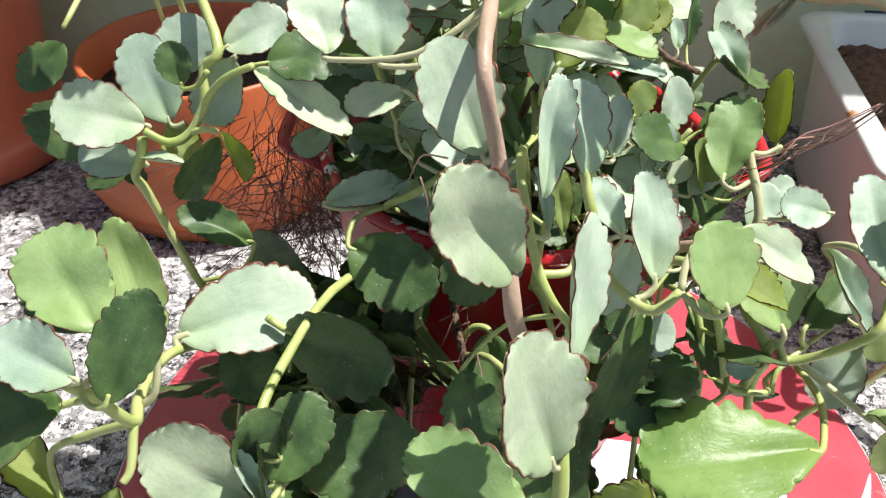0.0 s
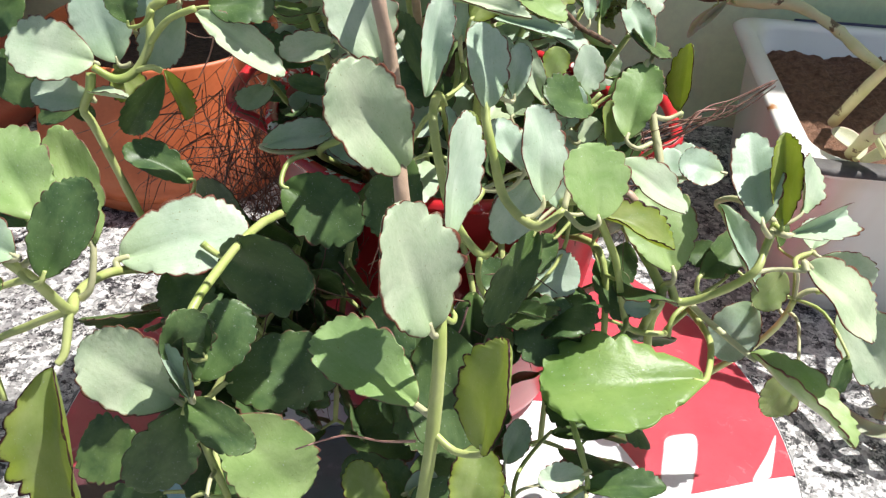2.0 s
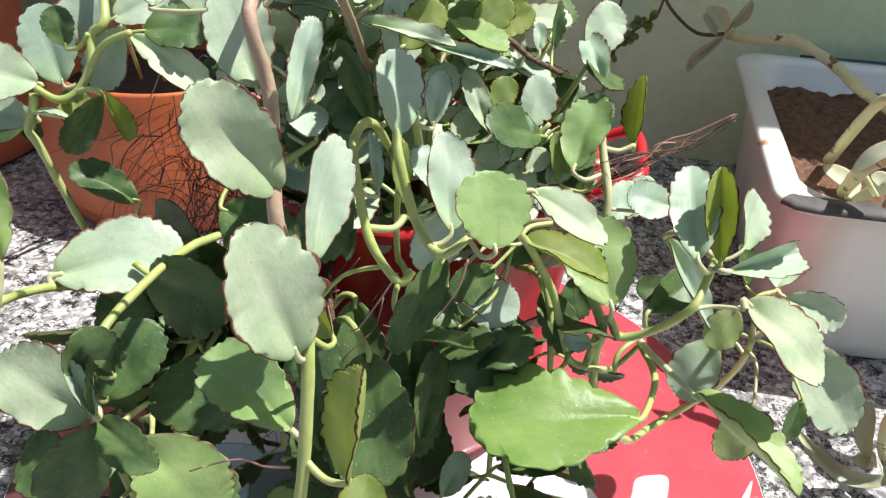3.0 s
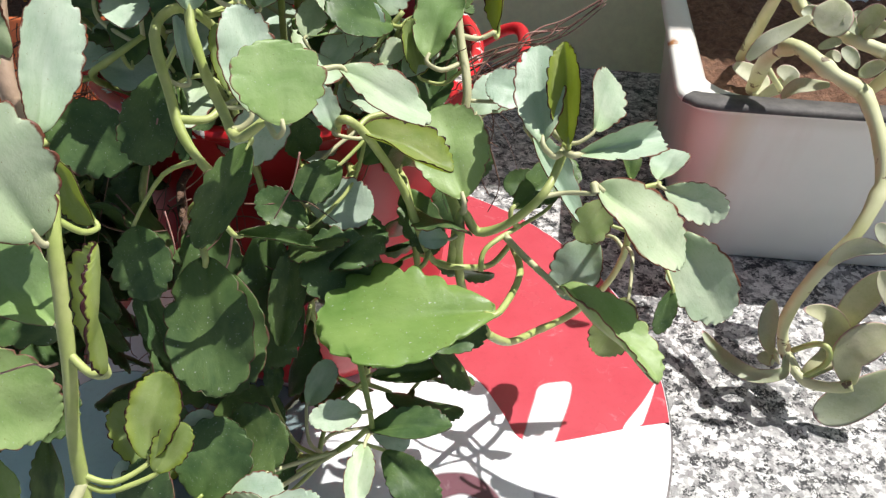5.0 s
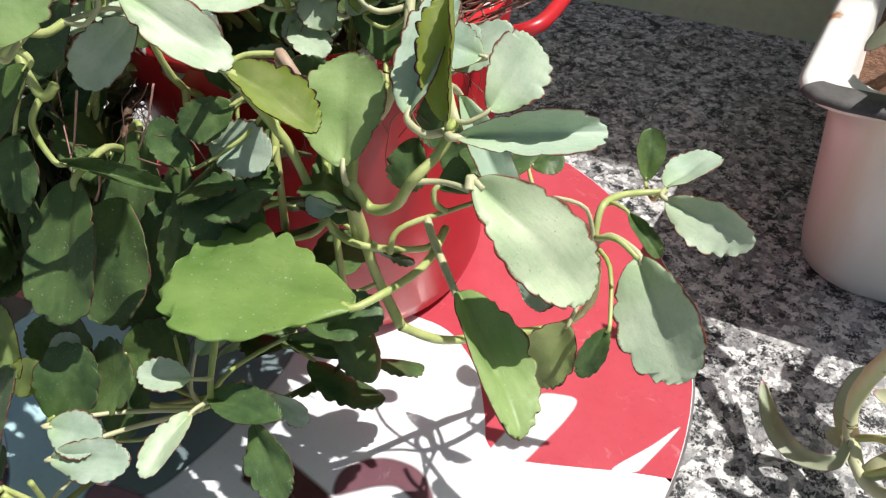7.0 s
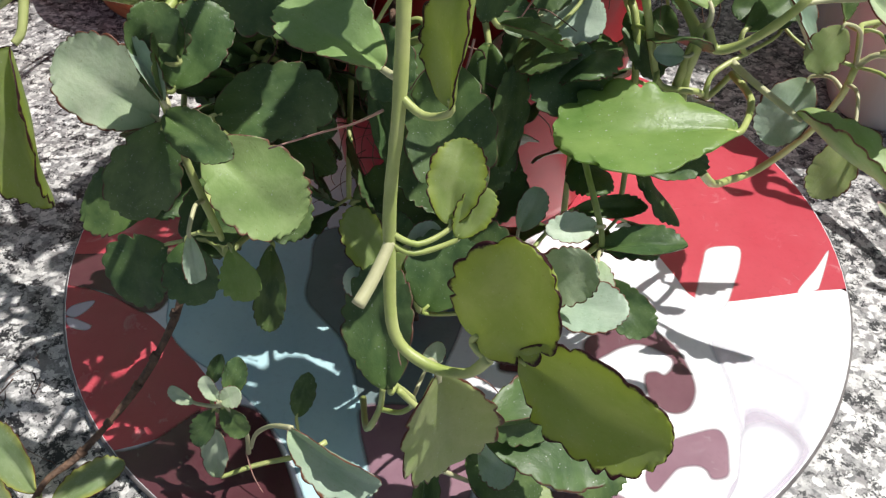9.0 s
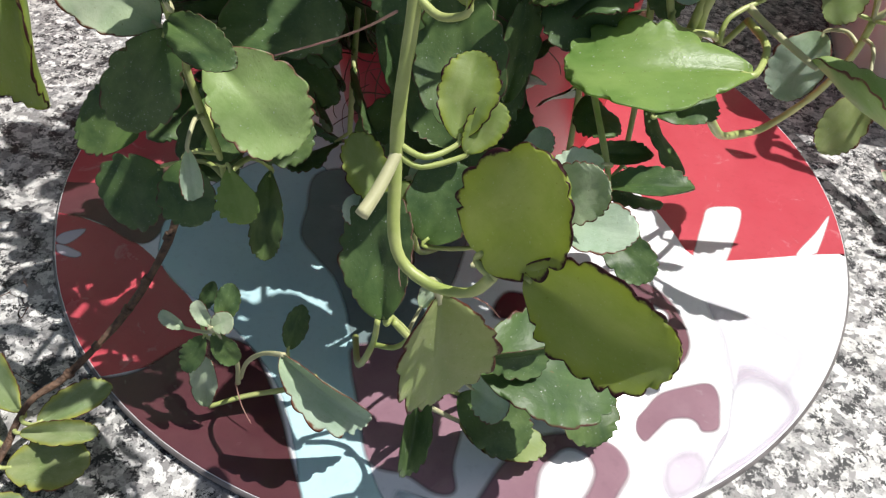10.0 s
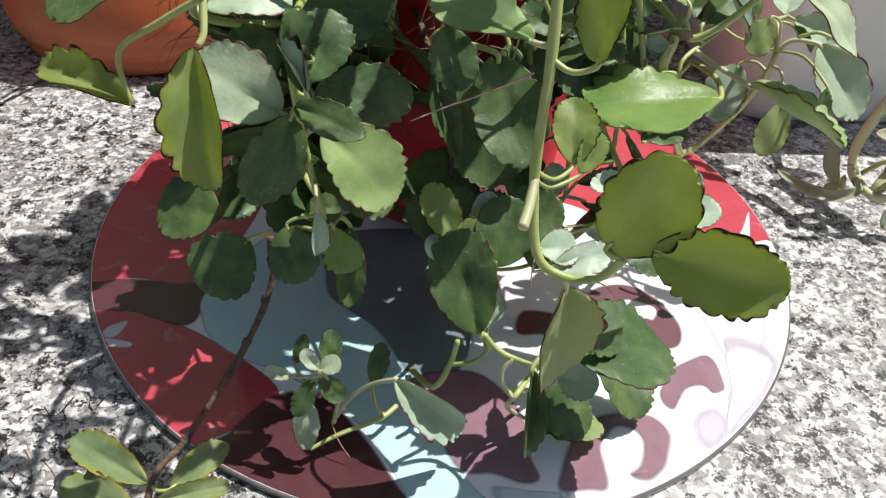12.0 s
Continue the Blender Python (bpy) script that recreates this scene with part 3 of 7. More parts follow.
print_patch("pink_print", PRINT_LILAC, [(-0.1446, -0.0766), (-0.1438, -0.0722), (-0.1369, -0.0684), (-0.1370, -0.0728), (-0.1400, -0.0777)], "small pale printed petal", 0.001)
print_patch("pink_print", PRINT_LILAC, [(-0.1432, -0.0790), (-0.1404, -0.0784), (-0.1322, -0.0807), (-0.1329, -0.0832), (-0.1395, -0.0827)], "small pale printed petal", 0.001)
print_patch("lilac_print", PRINT_LILAC, [(0.1150, -0.0811), (0.1240, -0.0800), (0.1335, -0.0888), (0.1310, -0.0995), (0.1137, -0.1189), (0.1029, -0.1275), (0.1060, -0.1116), (0.1135, -0.0993)], "pale lilac printed wash", 0.006)

print_patch("plum_print", PRINT_PLUM, [(0.0570, -0.0570), (0.0630, -0.0490), (0.0710, -0.0450), (0.0820, -0.0450), (0.0910, -0.0520), (0.0960, -0.0620), (0.0980, -0.0720), (0.0950, -0.0810), (0.0890, -0.0840), (0.0830, -0.0810), (0.0800, -0.0750), (0.0800, -0.0680), (0.0840, -0.0660), (0.0870, -0.0670), (0.0900, -0.0630), (0.0900, -0.0590), (0.0850, -0.0560), (0.0780, -0.0540), (0.0710, -0.0570), (0.0650, -0.0620), (0.0590, -0.0660)], "plum printed scroll", 0.0016)
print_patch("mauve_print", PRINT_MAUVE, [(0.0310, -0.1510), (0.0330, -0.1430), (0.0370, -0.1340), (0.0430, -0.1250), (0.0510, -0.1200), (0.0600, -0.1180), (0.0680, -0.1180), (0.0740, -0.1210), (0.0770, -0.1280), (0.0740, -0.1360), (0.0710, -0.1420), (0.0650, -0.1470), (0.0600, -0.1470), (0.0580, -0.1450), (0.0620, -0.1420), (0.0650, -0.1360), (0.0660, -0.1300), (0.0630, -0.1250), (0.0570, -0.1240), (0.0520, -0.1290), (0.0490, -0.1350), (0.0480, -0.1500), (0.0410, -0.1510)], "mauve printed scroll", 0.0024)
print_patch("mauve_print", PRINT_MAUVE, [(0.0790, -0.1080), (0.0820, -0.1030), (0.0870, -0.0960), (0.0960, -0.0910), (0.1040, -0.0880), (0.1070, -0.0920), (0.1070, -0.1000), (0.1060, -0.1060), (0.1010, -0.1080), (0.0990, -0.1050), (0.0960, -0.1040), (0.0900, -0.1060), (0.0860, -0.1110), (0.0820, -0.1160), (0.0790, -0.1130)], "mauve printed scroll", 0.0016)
print_patch("lilac_print", PRINT_LILAC, [(0.0890, -0.1220), (0.0950, -0.1170), (0.1000, -0.1170), (0.1010, -0.1240), (0.0960, -0.1310), (0.0910, -0.1340), (0.0880, -0.1300)], "soft lilac printed spot", 0.005)
print_patch("lilac_print", PRINT_VEIL, [(0.1130, -0.0880), (0.1200, -0.0830), (0.1280, -0.0850), (0.1320, -0.0920), (0.1260, -0.1020), (0.1160, -0.1130), (0.1070, -0.1210), (0.1000, -0.1280), (0.1030, -0.1190), (0.1090, -0.1070)], "pale lilac printed band along a white line", 0.004)

# ---- red enamel pot with two handles ----
def enamel_pot(cx, cy):
    z0 = PLATE_Z + 0.0018
    p = thing("enamel_pot", "red enamelled pot with two handles and a chipped rim", "pot", (cx, cy, z0))
    prof = [(0, z0 + 0.001), (0.051, z0), (0.057, z0 + 0.004), (0.0598, z0 + 0.012), (0.066, z0 + 0.08), (0.0720, z0 + 0.132), (0.0720, z0 + 0.134),
            (0.0700, z0 + 0.134), (0.064, z0 + 0.08), (0.0578, z0 + 0.014), (0.053, z0 + 0.007), (0, z0 + 0.006)]
    part("body", lathe(bmesh.new(), prof, cx, cy, 72), RED_ENAMEL, p)
    bm = bmesh.new()
    ring = [(0.0720 + 0.0026 * math.cos(a), z0 + 0.1345 + 0.0026 * math.sin(a)) for a in (2 * math.pi * k / 10 for k in range(11))]
    part("rim", lathe(bm, ring, cx, cy, 72), RED_RIM, p, "rolled red rim with white chips")
    for s in (1, -1):
        bm = bmesh.new()
        zz, y, my = z0 + 0.126, 0.021, cy + 0.008
        tube(bm, [(cx + s * 0.067, my + y, zz - 0.004), (cx + s * 0.078, my + y, zz + 0.004), (cx + s * 0.0860, my + y * 0.92, zz + 0.008), (cx + s * 0.0895, my + y * 0.55, zz + 0.008), (cx + s * 0.0895, my - y * 0.55, zz + 0.007),
                  (cx + s * 0.0860, my - y * 0.92, zz + 0.006), (cx + s * 0.078, my - y, zz + 0.003), (cx + s * 0.067, my - y, zz - 0.004)], 0.0025, 0.0025, 10, 5)
        part("handle", bm, RED_ENAMEL, p, "bent red enamelled handle")
    bm = bmesh.new()
    lathe(bm, [(0, z0 + 0.106), (0.03, z0 + 0.105), (0.066, z0 + 0.100), (0.0655, z0 + 0.09), (0, z0 + 0.09)], cx, cy, 40)
    for v in bm.verts:
        v.co.z += 0.004 * noise.noise(v.co * 90)
    part("soil", bm, SOIL_DARK, p, "dark potting soil")
    return p


enamel_pot(-0.0015, 0.046)


# ---- clay-coloured pots ----
def flower_pot(name, label, mat, cx, cy, r_base, r_top, h, foot):
    p = thing(name, label, "flower pot", (cx, cy, GROUND_Z))
    g = GROUND_Z
    prof = [(0, 0.001), (r_base, 0.0005)]
    if foot:
        prof += [(r_base + 0.010, 0.001), (r_base + 0.013, 0.004), (r_base + 0.013, 0.017), (r_base + 0.010, 0.021), (r_base + 0.006, 0.023), (r_base + 0.005, 0.034), (r_base + 0.0005, 0.040)]
    else:
        # a bellied wall with two grooves near the foot
        prof += [(r_base + 0.003, 0.003), (r_base + 0.004, 0.009), (r_base + 0.003, 0.0105), (r_base + 0.006, 0.0125), (r_base + 0.0095, 0.021), (r_base + 0.0088, 0.0225),
                 (r_base + 0.0105, 0.026), (r_base + 0.0108, 0.034), (r_base + 0.009, 0.046), (r_base + 0.005, 0.062), (r_top + 0.003, h - 0.014)]
    if foot:
        prof += [(r_top, h - 0.028), (r_top + 0.005, h - 0.026), (r_top + 0.006, h - 0.002)]
    prof += [(r_top + 0.003, h - 0.002), (r_top + 0.002, h), (r_top - 0.001, h - 0.001), (r_top - 0.003, h - 0.03), (r_base - 0.003, 0.01), (0, 0.008)]
    part("body", lathe(bmesh.new(), [(r, z + g) for r, z in prof], cx, cy, 72), mat, p)
    bm = bmesh.new()
    zs = h - 0.022
    lathe(bm, [(0, zs), (r_top * 0.5, zs + 0.002), (r_top - 0.0035, zs - 0.004), (r_top - 0.0035, zs - 0.012), (0, zs - 0.012)], cx, cy, 40)
    part("soil", bm, SOIL_DARK, p, "dark potting soil")
    return p


flower_pot("flower_pot", "orange plastic flower pot on the granite", ORANGE_CLAY, -0.194, 0.2205, 0.0730, 0.0690, 0.095, False)
flower_pot("flower_pot", "brick red flower pot with a stepped foot", BROWN_CLAY, -0.398, 0.245, 0.072, 0.094, 0.24, True)


# ---- white enamel box with soil ----
def rounded(cx, cy, hx, hy, r, z, n=7):
    pts = []
    for sx, sy, a0 in ((1, 1, 0), (-1, 1, 90), (-1, -1, 180), (1, -1, 270)):
        for k in range(n):
            a = radians(a0 + 90 * k / (n - 1))
            pts.append((cx + sx * (hx - r) + r * math.cos(a), cy + sy * (hy - r) + r * math.sin(a), z))
    return pts


def loft(bm, loops, mats=None, close=True):
    rings = [[bm.verts.new(q) for q in lp] for lp in loops]
    for i, (a, b) in enumerate(zip(rings, rings[1:])):
        for k in range(len(a)):
            f = bm.faces.new((a[k], a[(k + 1) % len(a)], b[(k + 1) % len(a)], b[k]))
            f.material_index = mats[i] if mats else 0
    if close:
        bm.faces.new(rings[0][::-1])
        bm.faces.new(rings[-1])
    return bm


def white_enamel():
    m, n, l, b = material("white_enamel", 0.3, 0, 0.3)
    v = coords(n, l)
    col = ramp(n, l, noise_tex(n, l, v, 12, 5, 0.6), (0.3, (0.78, 0.81, 0.77)), (0.7, (0.86, 0.88, 0.83)))
    streak = noise_tex(n, l, coords(n, l, "Object", (30, 30, 1.5)), 1.0, 4, 0.6)
    col = mix(n, l, ramp(n, l, streak, (0.52, (0, 0, 0)), (0.72, (0.22, 0.22, 0.22))), col, (0.60, 0.50, 0.42))
    # a pink reflection put into the colour, and ochre runs, down the front corner
    sep = n.new("ShaderNodeSeparateXYZ")
    l.new(v, sep.inputs["Vector"])
    wob = n.new("ShaderNodeMath")
    wob.operation = "MULTIPLY_ADD"
    l.new(noise_tex(n, l, coords(n, l, "Object", (60, 60, 14)), 1.0, 3, 0.6), wob.inputs[0])
    wob.inputs[1].default_value = 0.010
    l.new(sep.outputs["X"], wob.inputs[2])
    col = mix(n, l, ramp(n, l, wob.outputs[0], (0.168, (0, 0, 0)), (0.180, (0.36, 0.36, 0.36)), (0.186, (0.3, 0.3, 0.3)), (0.198, (0, 0, 0))), col, (0.78, 0.58, 0.54))
    col = mix(n, l, ramp(n, l, wob.outputs[0], (0.190, (0, 0, 0)), (0.197, (0.5, 0.5, 0.5)), (0.200, (0.3, 0.3, 0.3)), (0.208, (0, 0, 0))), col, (0.66, 0.62, 0.40))
    f = ramp(n, l, noise_tex(n, l, v, 55, 6, 0.62, 0.6), (0.78, (0, 0, 0)), (0.80, (1, 1, 1)))
    col = mix(n, l, f, col, (0.33, 0.16, 0.06))
    # rust patch on the side rim, and a few chips along the foot
    far = n.new("ShaderNodeVectorMath")
    far.operation = "DISTANCE"
    l.new(v, far.inputs[0])
    far.inputs[1].default_value = (0.1671, 0.1634, 0.098)
    edge = n.new("ShaderNodeMath")
    edge.operation = "MULTIPLY_ADD"
    l.new(noise_tex(n, l, v, 260, 4, 0.7), edge.inputs[0])
    edge.inputs[1].default_value = 0.012
    l.new(far.outputs["Value"], edge.inputs[2])
    col = mix(n, l, ramp(n, l, edge.outputs[0], (0.0104, (1, 1, 1)), (0.0114, (0, 0, 0))), col, (0.42, 0.17, 0.05))
    l.new(col, b.inputs["Base Color"])
    return m


def planter():
    x0, x1, y0, y1, h = 0.1625, 0.52, 0.0945, 0.310, 0.098
    cx, cy, hx, hy = (x0 + x1) / 2, (y0 + y1) / 2, (x1 - x0) / 2, (y1 - y0) / 2
    p = thing("planter_box", "white enamelled box with rust spots, filled with soil", "planter", (cx, cy, GROUND_Z))
    white = white_enamel()
    def lip(front, side, r, z):
        return rounded(cx, cy + (front - side * 0.7) / 2, hx - side, hy - (front + side * 0.7) / 2, r, z)
    loops = [lip(0.021, 0.0235, 0.026, GROUND_Z + 0.0002), lip(0.0185, 0.0200, 0.030, 0.000), lip(0.0170, 0.0185, 0.031, 0.008),
             lip(0.0065, 0.0120, 0.026, 0.080), lip(0.0050, 0.0105, 0.024, h - 0.007), lip(0.001, 0.001, 0.018, h - 0.0045), lip(-0.0005, -0.0005, 0.018, h - 0.002),
             lip(0.002, 0.002, 0.018, h), lip(0.0108, 0.0130, 0.024, h), lip(0.0122, 0.0165, 0.024, h - 0.004), lip(0.030, 0.028, 0.022, 0.02)]
    bm = loft(bmesh.new(), loops)
    for v in bm.verts:
        v.co.x += 0.072 * (v.co.y - 0.100) * max(0.34 - v.co.x, 0.0) / 0.17
    part("box", bm, white, p)
    bm = bmesh.new()
    path = [(x0 + 0.0065, y0 + 0.0105), (x0 + 0.0105, y0 + 0.0065), (x0 + 0.018, y0 + 0.0052), (x0 + 0.06, y0 + 0.0050), (x0 + 0.2, y0 + 0.0050), (x1 - 0.03, y0 + 0.005)]
    strips = []
    for i, (px, py) in enumerate(path):
        qx, qy = path[min(i + 1, 5)]
        rx, ry = path[max(i - 1, 0)]
        way = Vector((qx - rx, qy - ry, 0)).normalized()
        side = Vector((-way.y, way.x, 0))
        half = (0.0030, 0.0056, 0.0062, 0.0058, 0.0056, 0.0056)[i]
        strips.append([bm.verts.new(Vector((px, py, h)) + side * o + Vector((0, 0, up))) for o, up in ((-0.0062, -0.0022), (-0.0062, -0.0008), (-0.0048, 0.0006), (0, 0.0008), (half, 0.0004), (half + 0.0002, -0.002))])
    for a, b in zip(strips, strips[1:]):
        for k in range(5):
            bm.faces.new((a[k], b[k], b[k + 1], a[k + 1]))
    part("worn_rim", bm, ENAMEL_EDGE, p, "worn dark front rim")
    part("back_edge", tube(bmesh.new(), [(x0 + 0.060, y1 - 0.0005, h), (x0 + 0.16, y1, h), (x1 - 0.03, y1, h)], 0.0012, 0.0022, 8, 4), NAVY_EDGE, p, "thin navy blue back edge")
    bm = bmesh.new()
    n = 110
    gx0, gx1, gy0, gy1 = x0 + 0.0165, x1 - 0.019, y0 + 0.0145, y1 - 0.013
    g = [[bm.verts.new((gx0 + (gx1 - gx0) * i / n, gy0 + (gy1 - gy0) * j / 60, 0.080 + 0.006 * noise.noise(Vector((i * 0.07, j * 0.07, 0))) + 0.0030 * noise.noise(Vector((i * 0.37, j * 0.37, 3))) + 0.0024 * noise.noise(Vector((i * 0.9, j * 0.9, 7))))) for j in range(61)] for i in range(n + 1)]
    for i in range(n):
        for j in range(60):
            bm.faces.new((g[i][j], g[i + 1][j], g[i + 1][j + 1], g[i][j + 1]))
    # round the corners to follow the box
    r = 0.028
    for v in bm.verts:
        ax = gx0 + r if v.co.x < gx0 + r else gx1 - r if v.co.x > gx1 - r else v.co.x
        ay = gy0 + r if v.co.y < gy0 + r else gy1 - r if v.co.y > gy1 - r else v.co.y
        d = Vector((v.co.x - ax, v.co.y - ay))
        if d.x and d.y:
            d *= max(abs(d.x), abs(d.y)) / d.length
            v.co.x, v.co.y = ax + d.x, ay + d.y
    for v in bm.verts:
        v.co.x += 0.072 * (v.co.y - 0.100) * max(0.34 - v.co.x, 0.0) / 0.17
    part("soil", bm, SOIL, p, "crumbly reddish brown soil")
    return p


planter()


# ---- kalanchoe plants ----
PLANT = thing("kalanchoe", "kalanchoe with scalloped grey-green leaves trailing from the red enamel pot", "potted plant", (-0.006, 0.046, 0.1))
BACK_PLANT = thing("kalanchoe", "kalanchoe with pale green leaves rising from the orange pot", "potted plant", (-0.17, 0.2, 0.1))
SPROUT = thing("kalanchoe", "young kalanchoe shoots curling up over the printed plate", "plant", (-0.01, -0.1, 0.004))
CREEPER = thing("kalanchoe", "small kalanchoe runner with a rosette lying on the plate", "plant", (-0.045, -0.135, 0.006))
SPRIG = thing("kalanchoe_sprig", "loose kalanchoe sprig on a bare brown stem over the granite", "plant sprig", (-0.1, -0.16, 0.01))

MAIN_1 = stem(PLANT, [(-0.0060, 0.0300, 0.1080), (-0.0120, -0.0050, 0.1850), (-0.0120, -0.0500, 0.2260), (-0.0115, -0.0850, 0.2360), (-0.0115, -0.1040, 0.2330), (-0.0083, -0.1054, 0.2177), (-0.0050, -0.1168, 0.2007), (-0.0033, -0.1186, 0.1938), (0.0030, -0.1270, 0.1840)], 0.0013, 0.0015, STEM_PINK)
MAIN_2 = stem(PLANT, [(0.0030, -0.1270, 0.1840), (0.0050, -0.1330, 0.1780), (0.0050, -0.1400, 0.1570), (0.0040, -0.1445, 0.1420), (0.0040, -0.1480, 0.1280), (0.0059, -0.1548, 0.1128), (0.0130, -0.1580, 0.1080), (0.0214, -0.1601, 0.1096), (0.0257, -0.1623, 0.1180)], 0.0014, 0.0012, STEM_GREEN)
leaf(MAIN_1, (-0.0052, -0.1159, 0.2021), (-0.0050, -0.1150, 0.2030), (-0.0160, -0.1216, 0.2250), (0.56, -0.78, 0.28), 0.0150, "blue", 0.2)
leaf(MAIN_2, (0.0049, -0.1326, 0.1784), (0.0032, -0.1340, 0.1805), (-0.0046, -0.1350, 0.2070), (0.66, -0.63, 0.40), 0.0185, "blue", 0.2)
leaf(MAIN_2, (0.0050, -0.1394, 0.1588), (0.0146, -0.1442, 0.1604), (0.0152, -0.1420, 0.1851), (-0.82, -0.57, 0.07), 0.0145, "lime", 0.3, -0.1)
leaf(MAIN_2, (0.0050, -0.1384, 0.1617), (0.0012, -0.1345, 0.1606), (-0.0212, -0.1200, 0.1660), (-0.10, -0.34, 0.93), 0.0150, "mint", 0.2, -0.1)
leaf(MAIN_2, (0.0257, -0.1623, 0.1180), (0.0225, -0.1585, 0.1185), (0.0335, -0.1640, 0.1470), (-0.50, -0.82, 0.22), 0.0228, "lime", 0.15)
leaf(MAIN_2, (0.0257, -0.1623, 0.1180), (0.0312, -0.1640, 0.1215), (0.0546, -0.1835, 0.1264), (-0.58, -0.75, 0.30), 0.0208, "lime", 0.25, -0.1)
leaf(MAIN_2, (0.0130, -0.1580, 0.1080), (0.0150, -0.1550, 0.1015), (0.0180, -0.1545, 0.0650), (0.50, -0.80, 0.25), 0.0246, "old", 0.3, 0, 0.1)
stem(PLANT, [(0.0040, -0.1473, 0.1306), (0.0032, -0.1502, 0.1288), (0.0018, -0.1545, 0.1264), (0.0001, -0.1589, 0.1244)], 0.0012, 0.0014, STEM_PALE, "cut_stem")
leaf(MAIN_2, (0.0040, -0.1468, 0.1326), (0.0146, -0.1410, 0.1311), (0.0152, -0.1294, 0.1438), (-0.11, -0.73, 0.67), 0.0123, "lime", 0.25, -0.1)
leaf(MAIN_2, (0.0040, -0.1473, 0.1306), (0.0164, -0.1425, 0.1294), (0.0220, -0.1364, 0.1372), (0.00, -0.79, 0.62), 0.0077, "lime", 0.2)
leaf(MAIN_1, (-0.0087, -0.1053, 0.2193), (-0.0109, -0.1046, 0.2188), (-0.0196, -0.0942, 0.2334), (0.05, -0.80, 0.60), 0.0136, "blue", 0.2)
leaf(MAIN_2, (0.0038, -0.1295, 0.1815), (0.0067, -0.1225, 0.1754), (-0.0014, -0.1155, 0.1831), (-0.52, -0.83, 0.21), 0.0104, "lime", 0.2, 0, 0.2)
leaf(MAIN_1, (-0.0116, -0.0770, 0.2337), (-0.0404, -0.0820, 0.2246), (-0.0455, -0.0724, 0.2330), (0.26, -0.56, 0.79), 0.0108, "blue", 0.2)
leaf(MAIN_1, (-0.0116, -0.0749, 0.2331), (-0.0312, -0.0783, 0.2223), (-0.0340, -0.0715, 0.2343), (0.21, -0.83, 0.52), 0.0122, "blue", 0.2)
LEFT_1 = stem(PLANT, [(-0.0400, 0.0200, 0.1080), (-0.0600, -0.0300, 0.1180), (-0.0780, -0.0580, 0.1280), (-0.0885, -0.0745, 0.1375), (-0.0850, -0.0950, 0.1500), (-0.0800, -0.1100, 0.1580), (-0.0769, -0.1178, 0.1614), (-0.0789, -0.1230, 0.1738), (-0.0811, -0.1260, 0.1808)], 0.0015, 0.0011, STEM_GREEN)
LEFT_2 = stem(PLANT, [(-0.0769, -0.1178, 0.1614), (-0.0766, -0.1235, 0.1548), (-0.0778, -0.1258, 0.1527)], 0.0010, 0.0008, STEM_GREEN)
LEFT_3 = stem(PLANT, [(-0.0769, -0.1178, 0.1614), (-0.0890, -0.1156, 0.1534), (-0.1005, -0.1151, 0.1447), (-0.0978, -0.1205, 0.1329)], 0.0010, 0.0007, STEM_GREEN)
leaf(LEFT_1, (-0.0885, -0.0745, 0.1375), (-0.0883, -0.0726, 0.1402), (-0.0560, -0.0590, 0.1467), (0.08, -0.62, 0.78), 0.0235, "blue", 0.15, -0.1)
leaf(LEFT_1, (-0.0659, -0.0678, 0.1448), (-0.0604, -0.0698, 0.1425), (-0.0324, -0.0870, 0.1473), (-0.53, -0.76, 0.37), 0.0213, "green", 0.15, -0.1)
leaf(LEFT_2, (-0.0778, -0.1258, 0.1527), (-0.0786, -0.1264, 0.1524), (-0.0771, -0.1395, 0.1196), (-0.12, -0.92, 0.36), 0.0146, "lime", 0.5, -0.1, 0.2)
leaf(LEFT_1, (-0.0791, -0.1232, 0.1743), (-0.0849, -0.1237, 0.1723), (-0.1095, -0.1309, 0.1637), (-0.20, -0.40, 0.90), 0.0194, "green", 0.2, -0.1)
leaf(LEFT_1, (-0.0811, -0.1260, 0.1808), (-0.0789, -0.1259, 0.1821), (-0.0968, -0.1196, 0.1846), (-0.10, -0.60, 0.80), 0.0126, "blue", 0.2, -0.05)
leaf(LEFT_1, (-0.0801, -0.1247, 0.1778), (-0.0737, -0.1274, 0.1786), (-0.0667, -0.1163, 0.1949), (0.11, -0.84, 0.53), 0.0120, "green", 0.2)
leaf(LEFT_1, (-0.0802, -0.1248, 0.1780), (-0.0790, -0.1156, 0.1839), (-0.0939, -0.1024, 0.1947), (0.10, -0.56, 0.82), 0.0174, "mint", 0.15)
leaf(LEFT_1, (-0.0780, -0.1108, 0.1588), (-0.0750, -0.1061, 0.1704), (-0.0836, -0.0940, 0.1931), (0.21, -0.83, 0.52), 0.0121, "mint", 0.15)
leaf(LEFT_1, (-0.0787, -0.1224, 0.1725), (-0.0855, -0.1086, 0.1772), (-0.1021, -0.0996, 0.1823), (-0.21, -0.74, 0.64), 0.0100, "green", 0.2)
leaf(LEFT_3, (-0.0978, -0.1205, 0.1329), (-0.0980, -0.1199, 0.1325), (-0.1329, -0.0912, 0.1305), (-0.30, -0.30, 0.90), 0.0122, "lime", 0.3, -0.1)
ROSETTE_1 = stem(PLANT, [(-0.0300, 0.0100, 0.1080), (-0.0480, -0.0500, 0.1450), (-0.0560, -0.0900, 0.1500), (-0.0580, -0.1080, 0.1440), (-0.0570, -0.1110, 0.1280), (-0.0540, -0.1120, 0.1080), (-0.0510, -0.1120, 0.0920)], 0.0013, 0.0010, STEM_GREEN)
